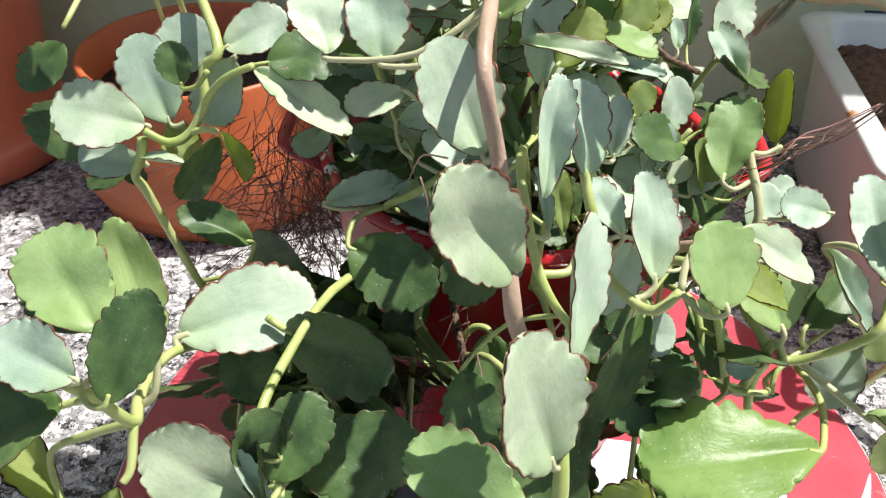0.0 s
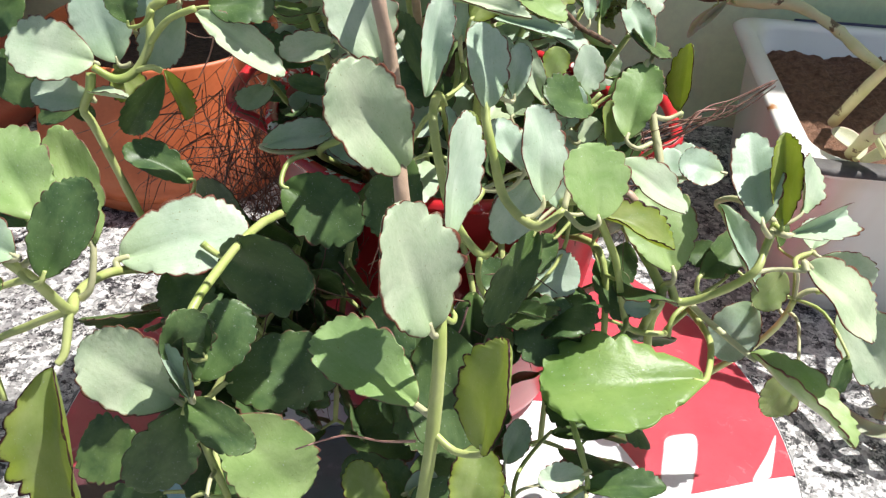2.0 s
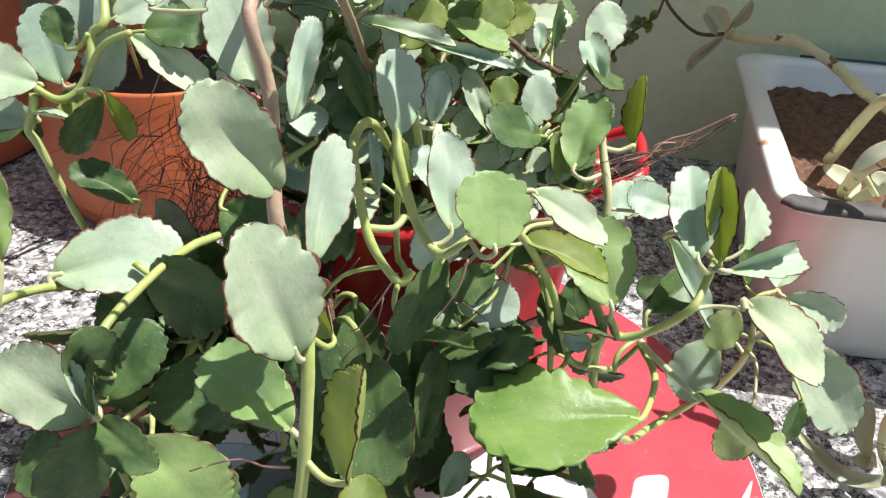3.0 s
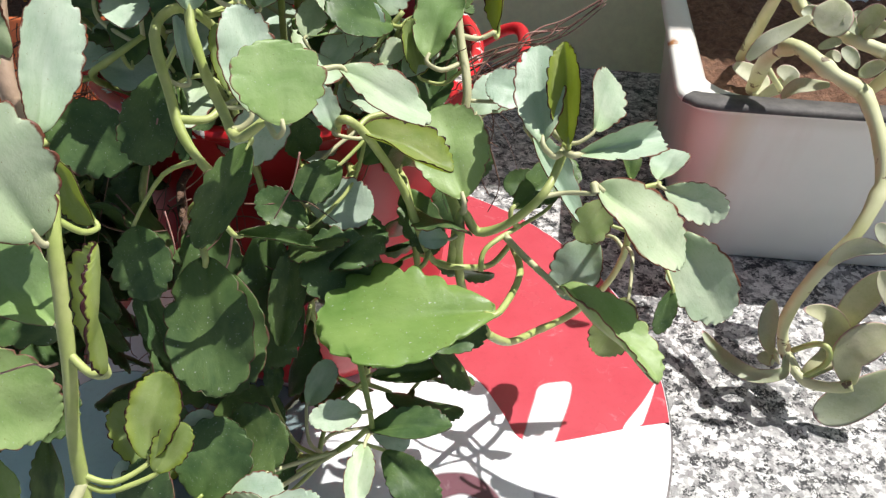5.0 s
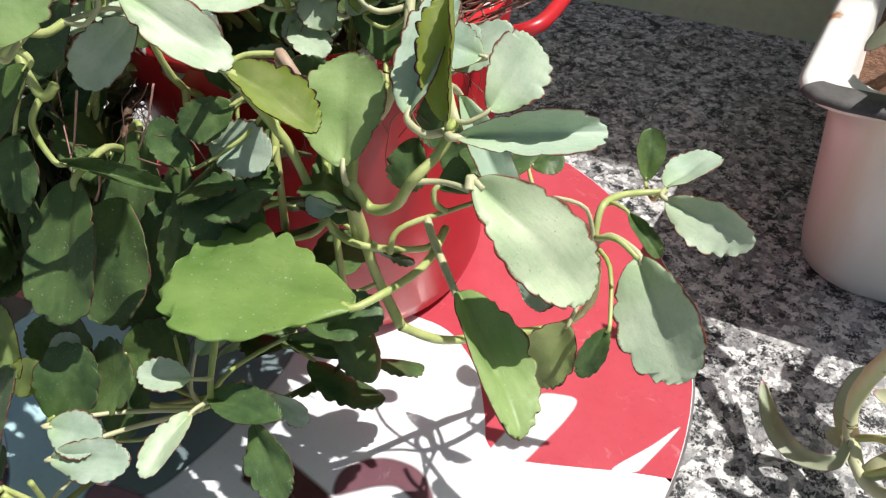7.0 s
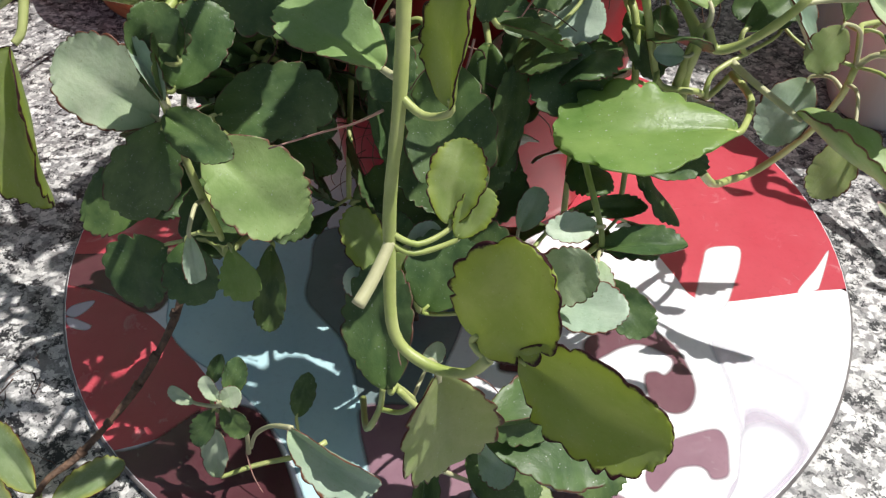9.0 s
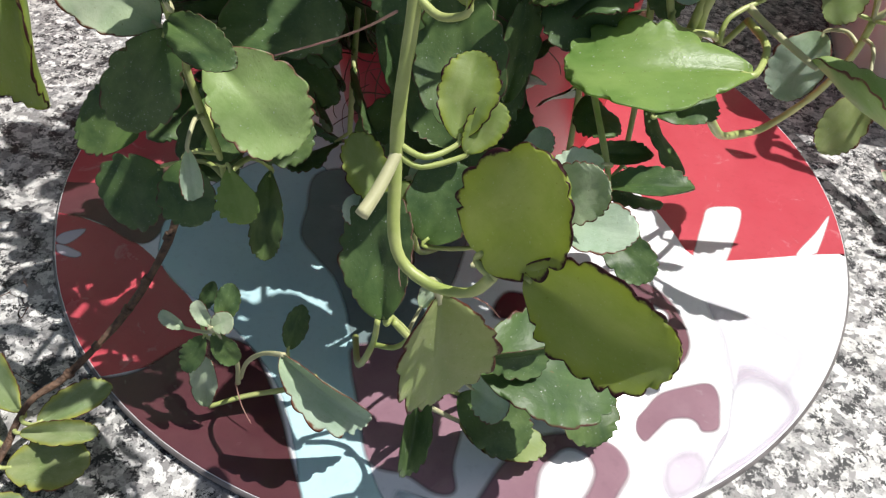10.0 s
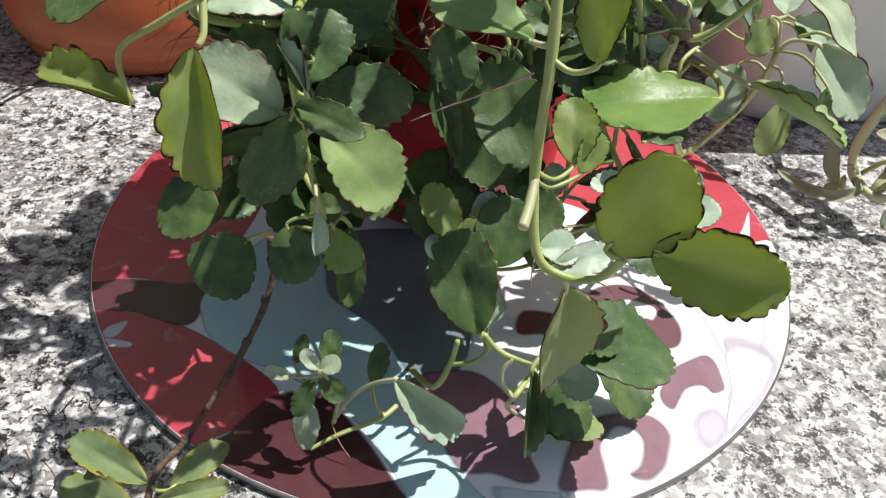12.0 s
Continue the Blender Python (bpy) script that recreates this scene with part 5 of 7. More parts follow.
BACK_2 = stem(PLANT, [(0.0200, 0.0300, 0.1100), (0.0550, -0.0100, 0.1220), (0.0692, -0.0156, 0.1461), (0.0660, -0.0017, 0.1643), (0.0622, 0.0073, 0.1793)], 0.0016, 0.0013, STEM_PALE)
BACK_3 = stem(PLANT, [(0.0660, -0.0017, 0.1643), (0.0717, 0.0013, 0.1623), (0.0765, 0.0034, 0.1639)], 0.0009, 0.0008, STEM_PALE)
BACK_4 = stem(PLANT, [(0.0100, 0.0300, 0.1100), (0.0300, -0.0050, 0.1450), (0.0400, -0.0030, 0.1600), (0.0480, 0.0000, 0.1700)], 0.0011, 0.0008, STEM_GREEN)
leaf(BACK_4, (0.0443, -0.0014, 0.1654), (0.0398, 0.0008, 0.1684), (0.0447, 0.0106, 0.1810), (0.69, -0.68, 0.26), 0.0180, "blue", 0.2)
leaf(BACK_2, (0.0672, -0.0068, 0.1576), (0.0571, -0.0126, 0.1608), (0.0629, 0.0060, 0.1787), (-0.29, -0.62, 0.73), 0.0157, "mint", 0.2)
leaf(BACK_3, (0.0765, 0.0034, 0.1639), (0.0777, 0.0097, 0.1614), (0.0777, 0.0178, 0.1824), (-0.93, -0.34, 0.13), 0.0141, "lime", 0.2, 0, 0.1)
leaf(BACK_2, (0.0622, 0.0073, 0.1793), (0.0646, 0.0145, 0.1793), (0.0585, 0.0402, 0.1870), (-0.33, -0.34, 0.88), 0.0101, "blue", 0.2)
leaf(BACK_2, (0.0626, -0.0130, 0.1350), (0.0584, -0.0061, 0.1391), (0.0527, 0.0096, 0.1610), (0.10, -0.80, 0.60), 0.0201, "green", 0.15)
leaf(BACK_2, (0.0647, -0.0138, 0.1384), (0.0757, 0.0027, 0.1357), (0.0870, 0.0148, 0.1462), (0.10, -0.70, 0.70), 0.0123, "blue", 0.15)
leaf(BACK_4, (0.0360, -0.0038, 0.1540), (0.0453, -0.0113, 0.1488), (0.0359, -0.0067, 0.1565), (0.10, -0.80, 0.60), 0.0126, "blue", 0.15)
leaf(BACK_4, (0.0335, -0.0043, 0.1503), (0.0254, -0.0162, 0.1573), (0.0346, -0.0078, 0.1670), (0.10, -0.80, 0.60), 0.0109, "blue", 0.2)
leaf(BACK_2, (0.0675, -0.0083, 0.1557), (0.0543, -0.0076, 0.1528), (0.0506, -0.0034, 0.1690), (0.42, -0.85, 0.32), 0.0104, "lime", 0.3, 0, 0.2)
leaf(BACK_2, (0.0688, -0.0138, 0.1484), (0.0908, -0.0120, 0.1509), (0.0754, -0.0130, 0.1545), (0.21, -0.64, 0.74), 0.0133, "blue", 0.2)
leaf(BACK_1, (0.0226, 0.0045, 0.1932), (0.0206, -0.0005, 0.1984), (0.0312, 0.0061, 0.2068), (0.11, -0.84, 0.53), 0.0113, "lime", 0.2)
leaf(BACK_1, None, (-0.0058, -0.0406, 0.2116), (0.0194, -0.0418, 0.2079), (0.10, -0.50, 0.86), 0.0063, "blue", 0.2, 0, 0.1)
leaf(BACK_1, (0.0013, 0.0003, 0.1808), (0.0080, -0.0155, 0.1745), (0.0149, -0.0043, 0.1882), (0.10, -0.80, 0.60), 0.0116, "blue", 0.2)
leaf(BACK_4, (0.0351, -0.0040, 0.1526), (0.0197, -0.0106, 0.1637), (0.0220, -0.0029, 0.1735), (0.10, -0.80, 0.60), 0.0099, "blue", 0.2)
leaf(BACK_4, (0.0400, -0.0030, 0.1600), (0.0292, -0.0073, 0.1682), (0.0190, 0.0008, 0.1853), (0.21, -0.83, 0.52), 0.0079, "blue", 0.2)
leaf(BACK_1, (0.0371, 0.0091, 0.1890), (0.0355, 0.0084, 0.1856), (0.0332, 0.0149, 0.1946), (0.10, -0.80, 0.60), 0.0060, "blue", 0.2)
leaf(BACK_1, (0.0408, 0.0107, 0.1869), (0.0418, 0.0118, 0.1896), (0.0408, 0.0174, 0.1972), (0.10, -0.80, 0.60), 0.0048, "blue", 0.2)
leaf(BACK_4, (0.0430, -0.0019, 0.1637), (0.0302, -0.0022, 0.1740), (0.0336, 0.0041, 0.1826), (0.21, -0.83, 0.52), 0.0096, "lime", 0.2)
leaf(BACK_4, (0.0358, -0.0038, 0.1538), (0.0357, -0.0010, 0.1535), (0.0446, 0.0135, 0.1731), (0.21, -0.83, 0.52), 0.0070, "green", 0.2)
leaf(BACK_4, (0.0392, -0.0032, 0.1587), (0.0494, -0.0088, 0.1527), (0.0582, 0.0005, 0.1637), (0.10, -0.80, 0.60), 0.0102, "blue", 0.2)
leaf(BACK_4, (0.0387, -0.0033, 0.1580), (0.0424, -0.0091, 0.1563), (0.0481, -0.0040, 0.1622), (0.10, -0.80, 0.60), 0.0079, "blue", 0.2)
leaf(BACK_1, (0.0467, 0.0138, 0.1833), (0.0461, 0.0199, 0.1878), (0.0466, 0.0264, 0.2022), (0.55, -0.77, 0.33), 0.0048, "green", 0.2, 0, 0.1)
leaf(BACK_1, (0.0000, 0.0000, 0.1800), (-0.0038, -0.0324, 0.1788), (-0.0169, -0.0216, 0.1986), (0.11, -0.84, 0.53), 0.0081, "green", 0.2)
leaf(BACK_1, (0.0079, 0.0016, 0.1846), (0.0041, -0.0321, 0.2024), (0.0128, -0.0241, 0.2133), (0.11, -0.84, 0.53), 0.0116, "lime", 0.2)
leaf(BACK_1, (0.0000, 0.0000, 0.1800), (-0.0025, -0.0302, 0.1786), (-0.0175, -0.0290, 0.1826), (0.11, -0.75, 0.65), 0.0152, "green", 0.2)
leaf(BACK_1, (0.0299, 0.0065, 0.1931), (0.0287, 0.0014, 0.1879), (0.0196, 0.0056, 0.1964), (0.11, -0.84, 0.53), 0.0106, "green", 0.2)
leaf(BACK_1, (0.0029, 0.0006, 0.1817), (0.0013, -0.0218, 0.1919), (0.0019, -0.0084, 0.2132), (0.21, -0.83, 0.52), 0.0152, "blue", 0.2)
leaf(BACK_1, (0.0245, 0.0048, 0.1944), (0.0223, 0.0117, 0.1958), (0.0387, 0.0168, 0.2007), (0.11, -0.84, 0.53), 0.0118, "lime", 0.2)
leaf(BACK_1, (0.0102, 0.0020, 0.1859), (0.0061, -0.0147, 0.1984), (0.0347, -0.0117, 0.1924), (0.21, -0.74, 0.64), 0.0045, "blue", 0.2)
INNER_1 = stem(PLANT, [(-0.0300, 0.0300, 0.1080), (-0.0380, -0.0100, 0.1400), (-0.0400, -0.0300, 0.1560), (-0.0300, -0.0350, 0.1650), (-0.0220, -0.0300, 0.1700)], 0.0012, 0.0009, STEM_GREEN)
INNER_2 = stem(PLANT, [(-0.0200, 0.0000, 0.1100), (-0.0200, -0.0300, 0.1200), (-0.0120, -0.0500, 0.1000), (-0.0060, -0.0600, 0.0700), (-0.0080, -0.0650, 0.0400), (-0.0080, -0.0600, 0.0060)], 0.0015, 0.0012, STEM_BROWN)
INNER_3 = stem(PLANT, [(0.0050, 0.0000, 0.1100), (0.0040, -0.0300, 0.1300), (0.0050, -0.0400, 0.1600), (0.0080, -0.0500, 0.1680)], 0.0012, 0.0009, STEM_GREEN)
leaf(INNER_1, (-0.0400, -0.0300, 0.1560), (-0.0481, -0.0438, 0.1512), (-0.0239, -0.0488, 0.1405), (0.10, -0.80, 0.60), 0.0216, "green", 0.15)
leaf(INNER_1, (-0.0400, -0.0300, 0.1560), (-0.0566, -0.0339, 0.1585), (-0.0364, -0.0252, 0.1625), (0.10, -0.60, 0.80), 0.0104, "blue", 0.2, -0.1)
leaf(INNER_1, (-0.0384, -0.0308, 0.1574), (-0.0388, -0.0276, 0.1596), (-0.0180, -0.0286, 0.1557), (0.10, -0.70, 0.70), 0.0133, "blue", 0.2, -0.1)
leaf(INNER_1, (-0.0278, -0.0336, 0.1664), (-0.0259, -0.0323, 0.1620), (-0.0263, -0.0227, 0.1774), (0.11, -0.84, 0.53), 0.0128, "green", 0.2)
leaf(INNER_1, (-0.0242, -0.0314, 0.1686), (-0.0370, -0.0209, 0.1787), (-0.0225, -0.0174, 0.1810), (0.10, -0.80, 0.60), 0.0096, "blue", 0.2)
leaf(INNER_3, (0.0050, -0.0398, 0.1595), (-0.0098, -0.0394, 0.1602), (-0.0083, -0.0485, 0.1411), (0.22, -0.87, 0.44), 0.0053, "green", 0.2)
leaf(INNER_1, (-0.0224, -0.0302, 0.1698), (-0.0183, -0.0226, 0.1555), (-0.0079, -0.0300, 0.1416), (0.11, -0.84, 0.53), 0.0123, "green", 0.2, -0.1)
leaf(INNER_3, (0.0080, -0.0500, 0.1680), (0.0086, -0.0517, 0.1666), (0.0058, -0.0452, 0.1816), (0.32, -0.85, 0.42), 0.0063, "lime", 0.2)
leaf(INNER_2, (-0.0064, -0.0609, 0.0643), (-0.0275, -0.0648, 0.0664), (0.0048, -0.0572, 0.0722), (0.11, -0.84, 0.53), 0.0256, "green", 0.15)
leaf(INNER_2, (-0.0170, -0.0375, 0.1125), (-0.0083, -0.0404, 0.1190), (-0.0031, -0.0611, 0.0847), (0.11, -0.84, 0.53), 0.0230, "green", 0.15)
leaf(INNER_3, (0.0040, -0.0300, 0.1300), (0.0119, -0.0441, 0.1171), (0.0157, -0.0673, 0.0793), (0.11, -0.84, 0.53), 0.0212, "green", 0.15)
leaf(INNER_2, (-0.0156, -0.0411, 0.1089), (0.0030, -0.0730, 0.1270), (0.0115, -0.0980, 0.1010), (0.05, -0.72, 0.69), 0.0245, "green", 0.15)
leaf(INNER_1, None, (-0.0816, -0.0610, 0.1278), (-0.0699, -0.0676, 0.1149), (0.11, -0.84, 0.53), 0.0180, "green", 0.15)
leaf(INNER_1, (-0.0220, -0.0300, 0.1700), (-0.0346, -0.0278, 0.1908), (-0.0486, -0.0358, 0.1897), (0.26, -0.56, 0.79), 0.0099, "blue", 0.2)
leaf(INNER_1, (-0.0346, -0.0327, 0.1608), (-0.0364, -0.0181, 0.1709), (-0.0513, -0.0182, 0.1737), (0.11, -0.84, 0.53), 0.0060, "green", 0.2)
stem(SPROUT, [(-0.0200, -0.0980, 0.0040), (-0.0132, -0.1184, 0.0178), (-0.0082, -0.1198, 0.0317), (-0.0065, -0.1203, 0.0443)], 0.0012, 0.0009, STEM_GREEN)
SPROUT_2 = stem(SPROUT, [(-0.0074, -0.1198, 0.0318), (-0.0007, -0.1229, 0.0365), (0.0037, -0.1246, 0.0457), (-0.0009, -0.1285, 0.0582)], 0.0009, 0.0008, STEM_GREEN)
SPROUT_3 = stem(SPROUT, [(0.0003, -0.1296, 0.0572), (0.0051, -0.1292, 0.0502), (0.0108, -0.1313, 0.0478), (0.0188, -0.1378, 0.0516), (0.0231, -0.1437, 0.0667)], 0.0010, 0.0008, STEM_GREEN)
SPROUT_4 = stem(SPROUT, [(0.0108, -0.1316, 0.0476), (0.0076, -0.1330, 0.0439), (0.0081, -0.1345, 0.0381), (0.0118, -0.1370, 0.0343)], 0.0008, 0.0007, STEM_PALE)
SPROUT_5 = stem(SPROUT, [(0.0000, -0.0500, 0.0050), (-0.0020, -0.0850, 0.0400), (-0.0020, -0.0960, 0.0750), (0.0000, -0.0980, 0.0840)], 0.0011, 0.0008, STEM_GREEN)
leaf(SPROUT_2, (-0.0009, -0.1285, 0.0582), (-0.0016, -0.1312, 0.0596), (-0.0104, -0.1087, 0.0831), (-0.37, -0.74, 0.57), 0.0233, "green", 0.15, -0.1)
leaf(SPROUT_5, (-0.0011, -0.0969, 0.0792), (0.0082, -0.0963, 0.0773), (0.0271, -0.0979, 0.0853), (-0.34, -0.65, 0.67), 0.0216, "green", 0.2, -0.1)
leaf(SPROUT_3, (0.0231, -0.1437, 0.0667), (0.0245, -0.1440, 0.0640), (0.0602, -0.1308, 0.0565), (0.08, -0.24, 0.97), 0.0330, "green", 0.12, -0.06)
leaf(SPROUT_4, (0.0118, -0.1370, 0.0343), (0.0500, -0.1010, 0.0230), (0.0655, -0.1262, 0.0115), (0.20, -0.30, 0.93), 0.0220, "green", 0.2, -0.1)
leaf(SPROUT_3, (0.0231, -0.1437, 0.0667), (0.0262, -0.1475, 0.0726), (0.0420, -0.1372, 0.0656), (0.60, -0.77, 0.21), 0.0100, "green", 0.3, 0, 0.2)
leaf(SPROUT_3, (0.0188, -0.1378, 0.0516), (0.0243, -0.1396, 0.0479), (0.0343, -0.1491, 0.0547), (-0.76, -0.47, 0.46), 0.0122, "blue", 0.3)
leaf(SPROUT_3, (0.0222, -0.1425, 0.0636), (0.0123, -0.1501, 0.0634), (0.0114, -0.1635, 0.0394), (0.29, -0.84, 0.46), 0.0075, "green", 0.3, 0, 0.3)
leaf(MAIN_2, (0.0257, -0.1623, 0.1180), (0.0340, -0.1510, 0.1235), (0.0500, -0.1545, 0.1270), (0.05, -0.40, 0.91), 0.0110, "blue", 0.2)
leaf(SPROUT_5, (-0.0013, -0.0967, 0.0780), (-0.0016, -0.0977, 0.0778), (-0.0123, -0.0926, 0.0856), (0.11, -0.75, 0.65), 0.0138, "green", 0.2)
leaf(SPROUT_5, (-0.0012, -0.0968, 0.0787), (-0.0006, -0.0959, 0.0788), (0.0093, -0.1006, 0.0717), (0.11, -0.75, 0.65), 0.0188, "blue", 0.3)
leaf(SPROUT_5, (-0.0006, -0.0974, 0.0813), (-0.0029, -0.0980, 0.0817), (0.0057, -0.0933, 0.0858), (0.11, -0.75, 0.65), 0.0083, "blue", 0.3)
leaf(SPROUT_4, (0.0118, -0.1370, 0.0343), (0.0202, -0.1259, 0.0226), (0.0431, -0.1338, 0.0148), (0.11, -0.53, 0.84), 0.0181, "green", 0.2, -0.1)
leaf(SPROUT_4, (0.0118, -0.1370, 0.0343), (0.0217, -0.1273, 0.0104), (0.0491, -0.1309, 0.0100), (0.00, -0.10, 1.00), 0.0164, "old", 0.2, -0.1)
leaf(SPROUT_2, (0.0032, -0.1244, 0.0446), (0.0050, -0.1138, 0.0458), (0.0091, -0.1084, 0.0537), (0.11, -0.84, 0.53), 0.0064, "blue", 0.2)
SPROUT2_1 = stem(CREEPER, [(-0.0265, -0.1213, 0.0109), (-0.0329, -0.1274, 0.0111), (-0.0464, -0.1325, 0.0097), (-0.0570, -0.1377, 0.0079)], 0.0010, 0.0008, STEM_GREEN)
SPROUT2_2 = stem(CREEPER, [(-0.0487, -0.1315, 0.0148), (-0.0470, -0.1325, 0.0310), (-0.0515, -0.1324, 0.0423)], 0.0008, 0.0007, STEM_PALE)
SPROUT2_3 = stem(CREEPER, [(-0.0478, -0.1308, 0.0170), (-0.0428, -0.1343, 0.0312), (-0.0355, -0.1375, 0.0423), (-0.0274, -0.1411, 0.0489)], 0.0007, 0.0007, STEM_PALE)
leaf(SPROUT2_3, (-0.0281, -0.1408, 0.0484), (-0.0283, -0.1409, 0.0486), (-0.0037, -0.1449, 0.0223), (0.23, -0.91, 0.35), 0.0137, "blue", 0.4, -0.2, 0.1)
leaf(SPROUT2_2, (-0.0515, -0.1324, 0.0423), (-0.0502, -0.1304, 0.0432), (-0.0488, -0.1226, 0.0520), (0.11, -0.75, 0.65), 0.0075, "green", 0.2)
leaf(SPROUT2_2, (-0.0515, -0.1324, 0.0423), (-0.0613, -0.1317, 0.0394), (-0.0707, -0.1287, 0.0397), (-0.21, -0.74, 0.64), 0.0049, "blue", 0.2)
leaf(SPROUT2_2, (-0.0509, -0.1324, 0.0408), (-0.0549, -0.1330, 0.0392), (-0.0604, -0.1391, 0.0283), (-0.11, -0.84, 0.53), 0.0076, "green", 0.2)
leaf(SPROUT2_2, (-0.0509, -0.1324, 0.0409), (-0.0525, -0.1323, 0.0402), (-0.0450, -0.1360, 0.0328), (0.11, -0.84, 0.53), 0.0078, "green", 0.2)
leaf(SPROUT2_2, (-0.0515, -0.1324, 0.0423), (-0.0528, -0.1328, 0.0439), (-0.0580, -0.1290, 0.0491), (-0.00, -0.80, 0.60), 0.0056, "blue", 0.3)
leaf(SPROUT2_2, (-0.0515, -0.1324, 0.0423), (-0.0520, -0.1331, 0.0439), (-0.0462, -0.1307, 0.0471), (-0.00, -0.80, 0.60), 0.0069, "blue", 0.3)
leaf(SPROUT2_1, (-0.0570, -0.1377, 0.0079), (-0.0579, -0.1377, 0.0078), (-0.0569, -0.1317, 0.0259), (-0.10, -0.94, 0.31), 0.0095, "blue", 0.2)
leaf(SPROUT2_1, (-0.0308, -0.1254, 0.0110), (-0.0351, -0.1207, 0.0225), (-0.0321, -0.1125, 0.0349), (0.11, -0.84, 0.53), 0.0076, "green", 0.2)
leaf(SPROUT2_2, (-0.0501, -0.1325, 0.0388), (-0.0618, -0.1209, 0.0340), (-0.0586, -0.1154, 0.0422), (0.11, -0.84, 0.53), 0.0050, "green", 0.3)
SPRIG_1 = stem(SPRIG, [(-0.0679, -0.1103, 0.0809), (-0.0682, -0.1103, 0.0648), (-0.0740, -0.1176, 0.0495), (-0.0854, -0.1282, 0.0315), (-0.0968, -0.1446, 0.0217), (-0.1035, -0.1547, 0.0201), (-0.1056, -0.1669, 0.0143), (-0.1072, -0.1803, 0.0104), (-0.1100, -0.1950, 0.0080)], 0.0012, 0.0010, STEM_BROWN, lumps=0.5)
# swollen rings where old leaves fell
for p, q in (((-0.0680, -0.1103, 0.0720), (-0.0681, -0.1103, 0.0703)), ((-0.0705, -0.1132, 0.0580), (-0.0713, -0.1142, 0.0562)), ((-0.0768, -0.1202, 0.0449), (-0.0779, -0.1213, 0.0432)),
             ((-0.0826, -0.1256, 0.0356), (-0.0838, -0.1268, 0.0339)), ((-0.0900, -0.1348, 0.0272), (-0.0910, -0.1362, 0.0263)), ((-0.0958, -0.1432, 0.0223), (-0.0968, -0.1446, 0.0217))):
    part("node", tube(bmesh.new(), [Vector(p), (Vector(p) + Vector(q)) / 2, Vector(q)], 0.0016, 0.0014, 8, 3, 0.3), STEM_BROWN, SPRIG_1)
leaf(SPRIG_1, (-0.1041, -0.1578, 0.0186), (-0.1063, -0.1562, 0.0160), (-0.1354, -0.1365, 0.0140), (-0.20, -0.20, 0.96), 0.0126, "sprig", 0.2)
leaf(SPRIG_1, (-0.1055, -0.1664, 0.0146), (-0.1083, -0.1656, 0.0140), (-0.1348, -0.1521, 0.0113), (-0.20, -0.20, 0.96), 0.0132, "sprig", 0.2)
leaf(SPRIG_1, (-0.1042, -0.1583, 0.0184), (-0.0976, -0.1602, 0.0200), (-0.0832, -0.1441, 0.0204), (0.20, -0.20, 0.96), 0.0102, "sprig", 0.2, 0, 0.1)
leaf(SPRIG_1, (-0.1048, -0.1621, 0.0166), (-0.1015, -0.1633, 0.0180), (-0.0804, -0.1585, 0.0184), (0.10, -0.50, 0.86), 0.0075, "sprig", 0.3, 0, 0.2)
leaf(SPRIG_1, (-0.1062, -0.1716, 0.0130), (-0.1035, -0.1716, 0.0120), (-0.0817, -0.1645, 0.0119), (0.10, -0.30, 0.95), 0.0156, "sprig", 0.2)
leaf(SPRIG_1, (-0.1067, -0.1756, 0.0118), (-0.1089, -0.1754, 0.0120), (-0.1259, -0.1722, 0.0112), (-0.10, -0.30, 0.95), 0.0147, "sprig", 0.2)
leaf(SPRIG_1, (-0.1081, -0.1847, 0.0097), (-0.1053, -0.1856, 0.0120), (-0.0920, -0.1805, 0.0136), (0.00, -0.30, 0.95), 0.0075, "sprig", 0.2)
leaf(SPRIG_1, (-0.1084, -0.1864, 0.0094), (-0.1005, -0.1884, 0.0120), (-0.0802, -0.1825, 0.0138), (0.00, -0.30, 0.95), 0.0076, "sprig", 0.2)
BACKLEFT_1 = stem(BACK_PLANT, [(-0.1750, 0.1800, 0.0900), (-0.1690, 0.1350, 0.1900), (-0.1380, 0.0800, 0.2400), (-0.1150, 0.0200, 0.2330), (-0.0820, -0.0300, 0.2060), (-0.0840, -0.0360, 0.1990), (-0.0840, -0.0400, 0.1910), (-0.0880, -0.0430, 0.1840), (-0.0930, -0.0450, 0.1820), (-0.0990, -0.0450, 0.1850)], 0.0015, 0.0011, STEM_GREEN)
BACKLEFT_2 = stem(BACK_PLANT, [(-0.0840, -0.0400, 0.1910), (-0.0770, -0.0420, 0.1990), (-0.0690, -0.0420, 0.2030)], 0.001, 0.0009, STEM_GREEN)
BACKLEFT_3 = stem(BACK_PLANT, [(-0.1000, -0.0450, 0.1830), (-0.1010, -0.0460, 0.1780), (-0.1040, -0.0460, 0.1720), (-0.1020, -0.0460, 0.1670), (-0.0980, -0.0450, 0.1500), (-0.0940, -0.0440, 0.1340), (-0.0910, -0.0400, 0.1200)], 0.0013, 0.0012, STEM_GREEN)
BACKLEFT_4 = stem(BACK_PLANT, [(-0.0880, -0.0430, 0.1840), (-0.0830, -0.0440, 0.1860), (-0.0800, -0.0440, 0.1850)], 0.0009, 0.0008, STEM_GREEN)
BACKLEFT_5 = stem(BACK_PLANT, [(-0.1900, 0.1800, 0.0900), (-0.1750, 0.1250, 0.1900), (-0.1500, 0.0700, 0.2050), (-0.1447, 0.0070, 0.1896)], 0.0011, 0.0009, STEM_GREEN)
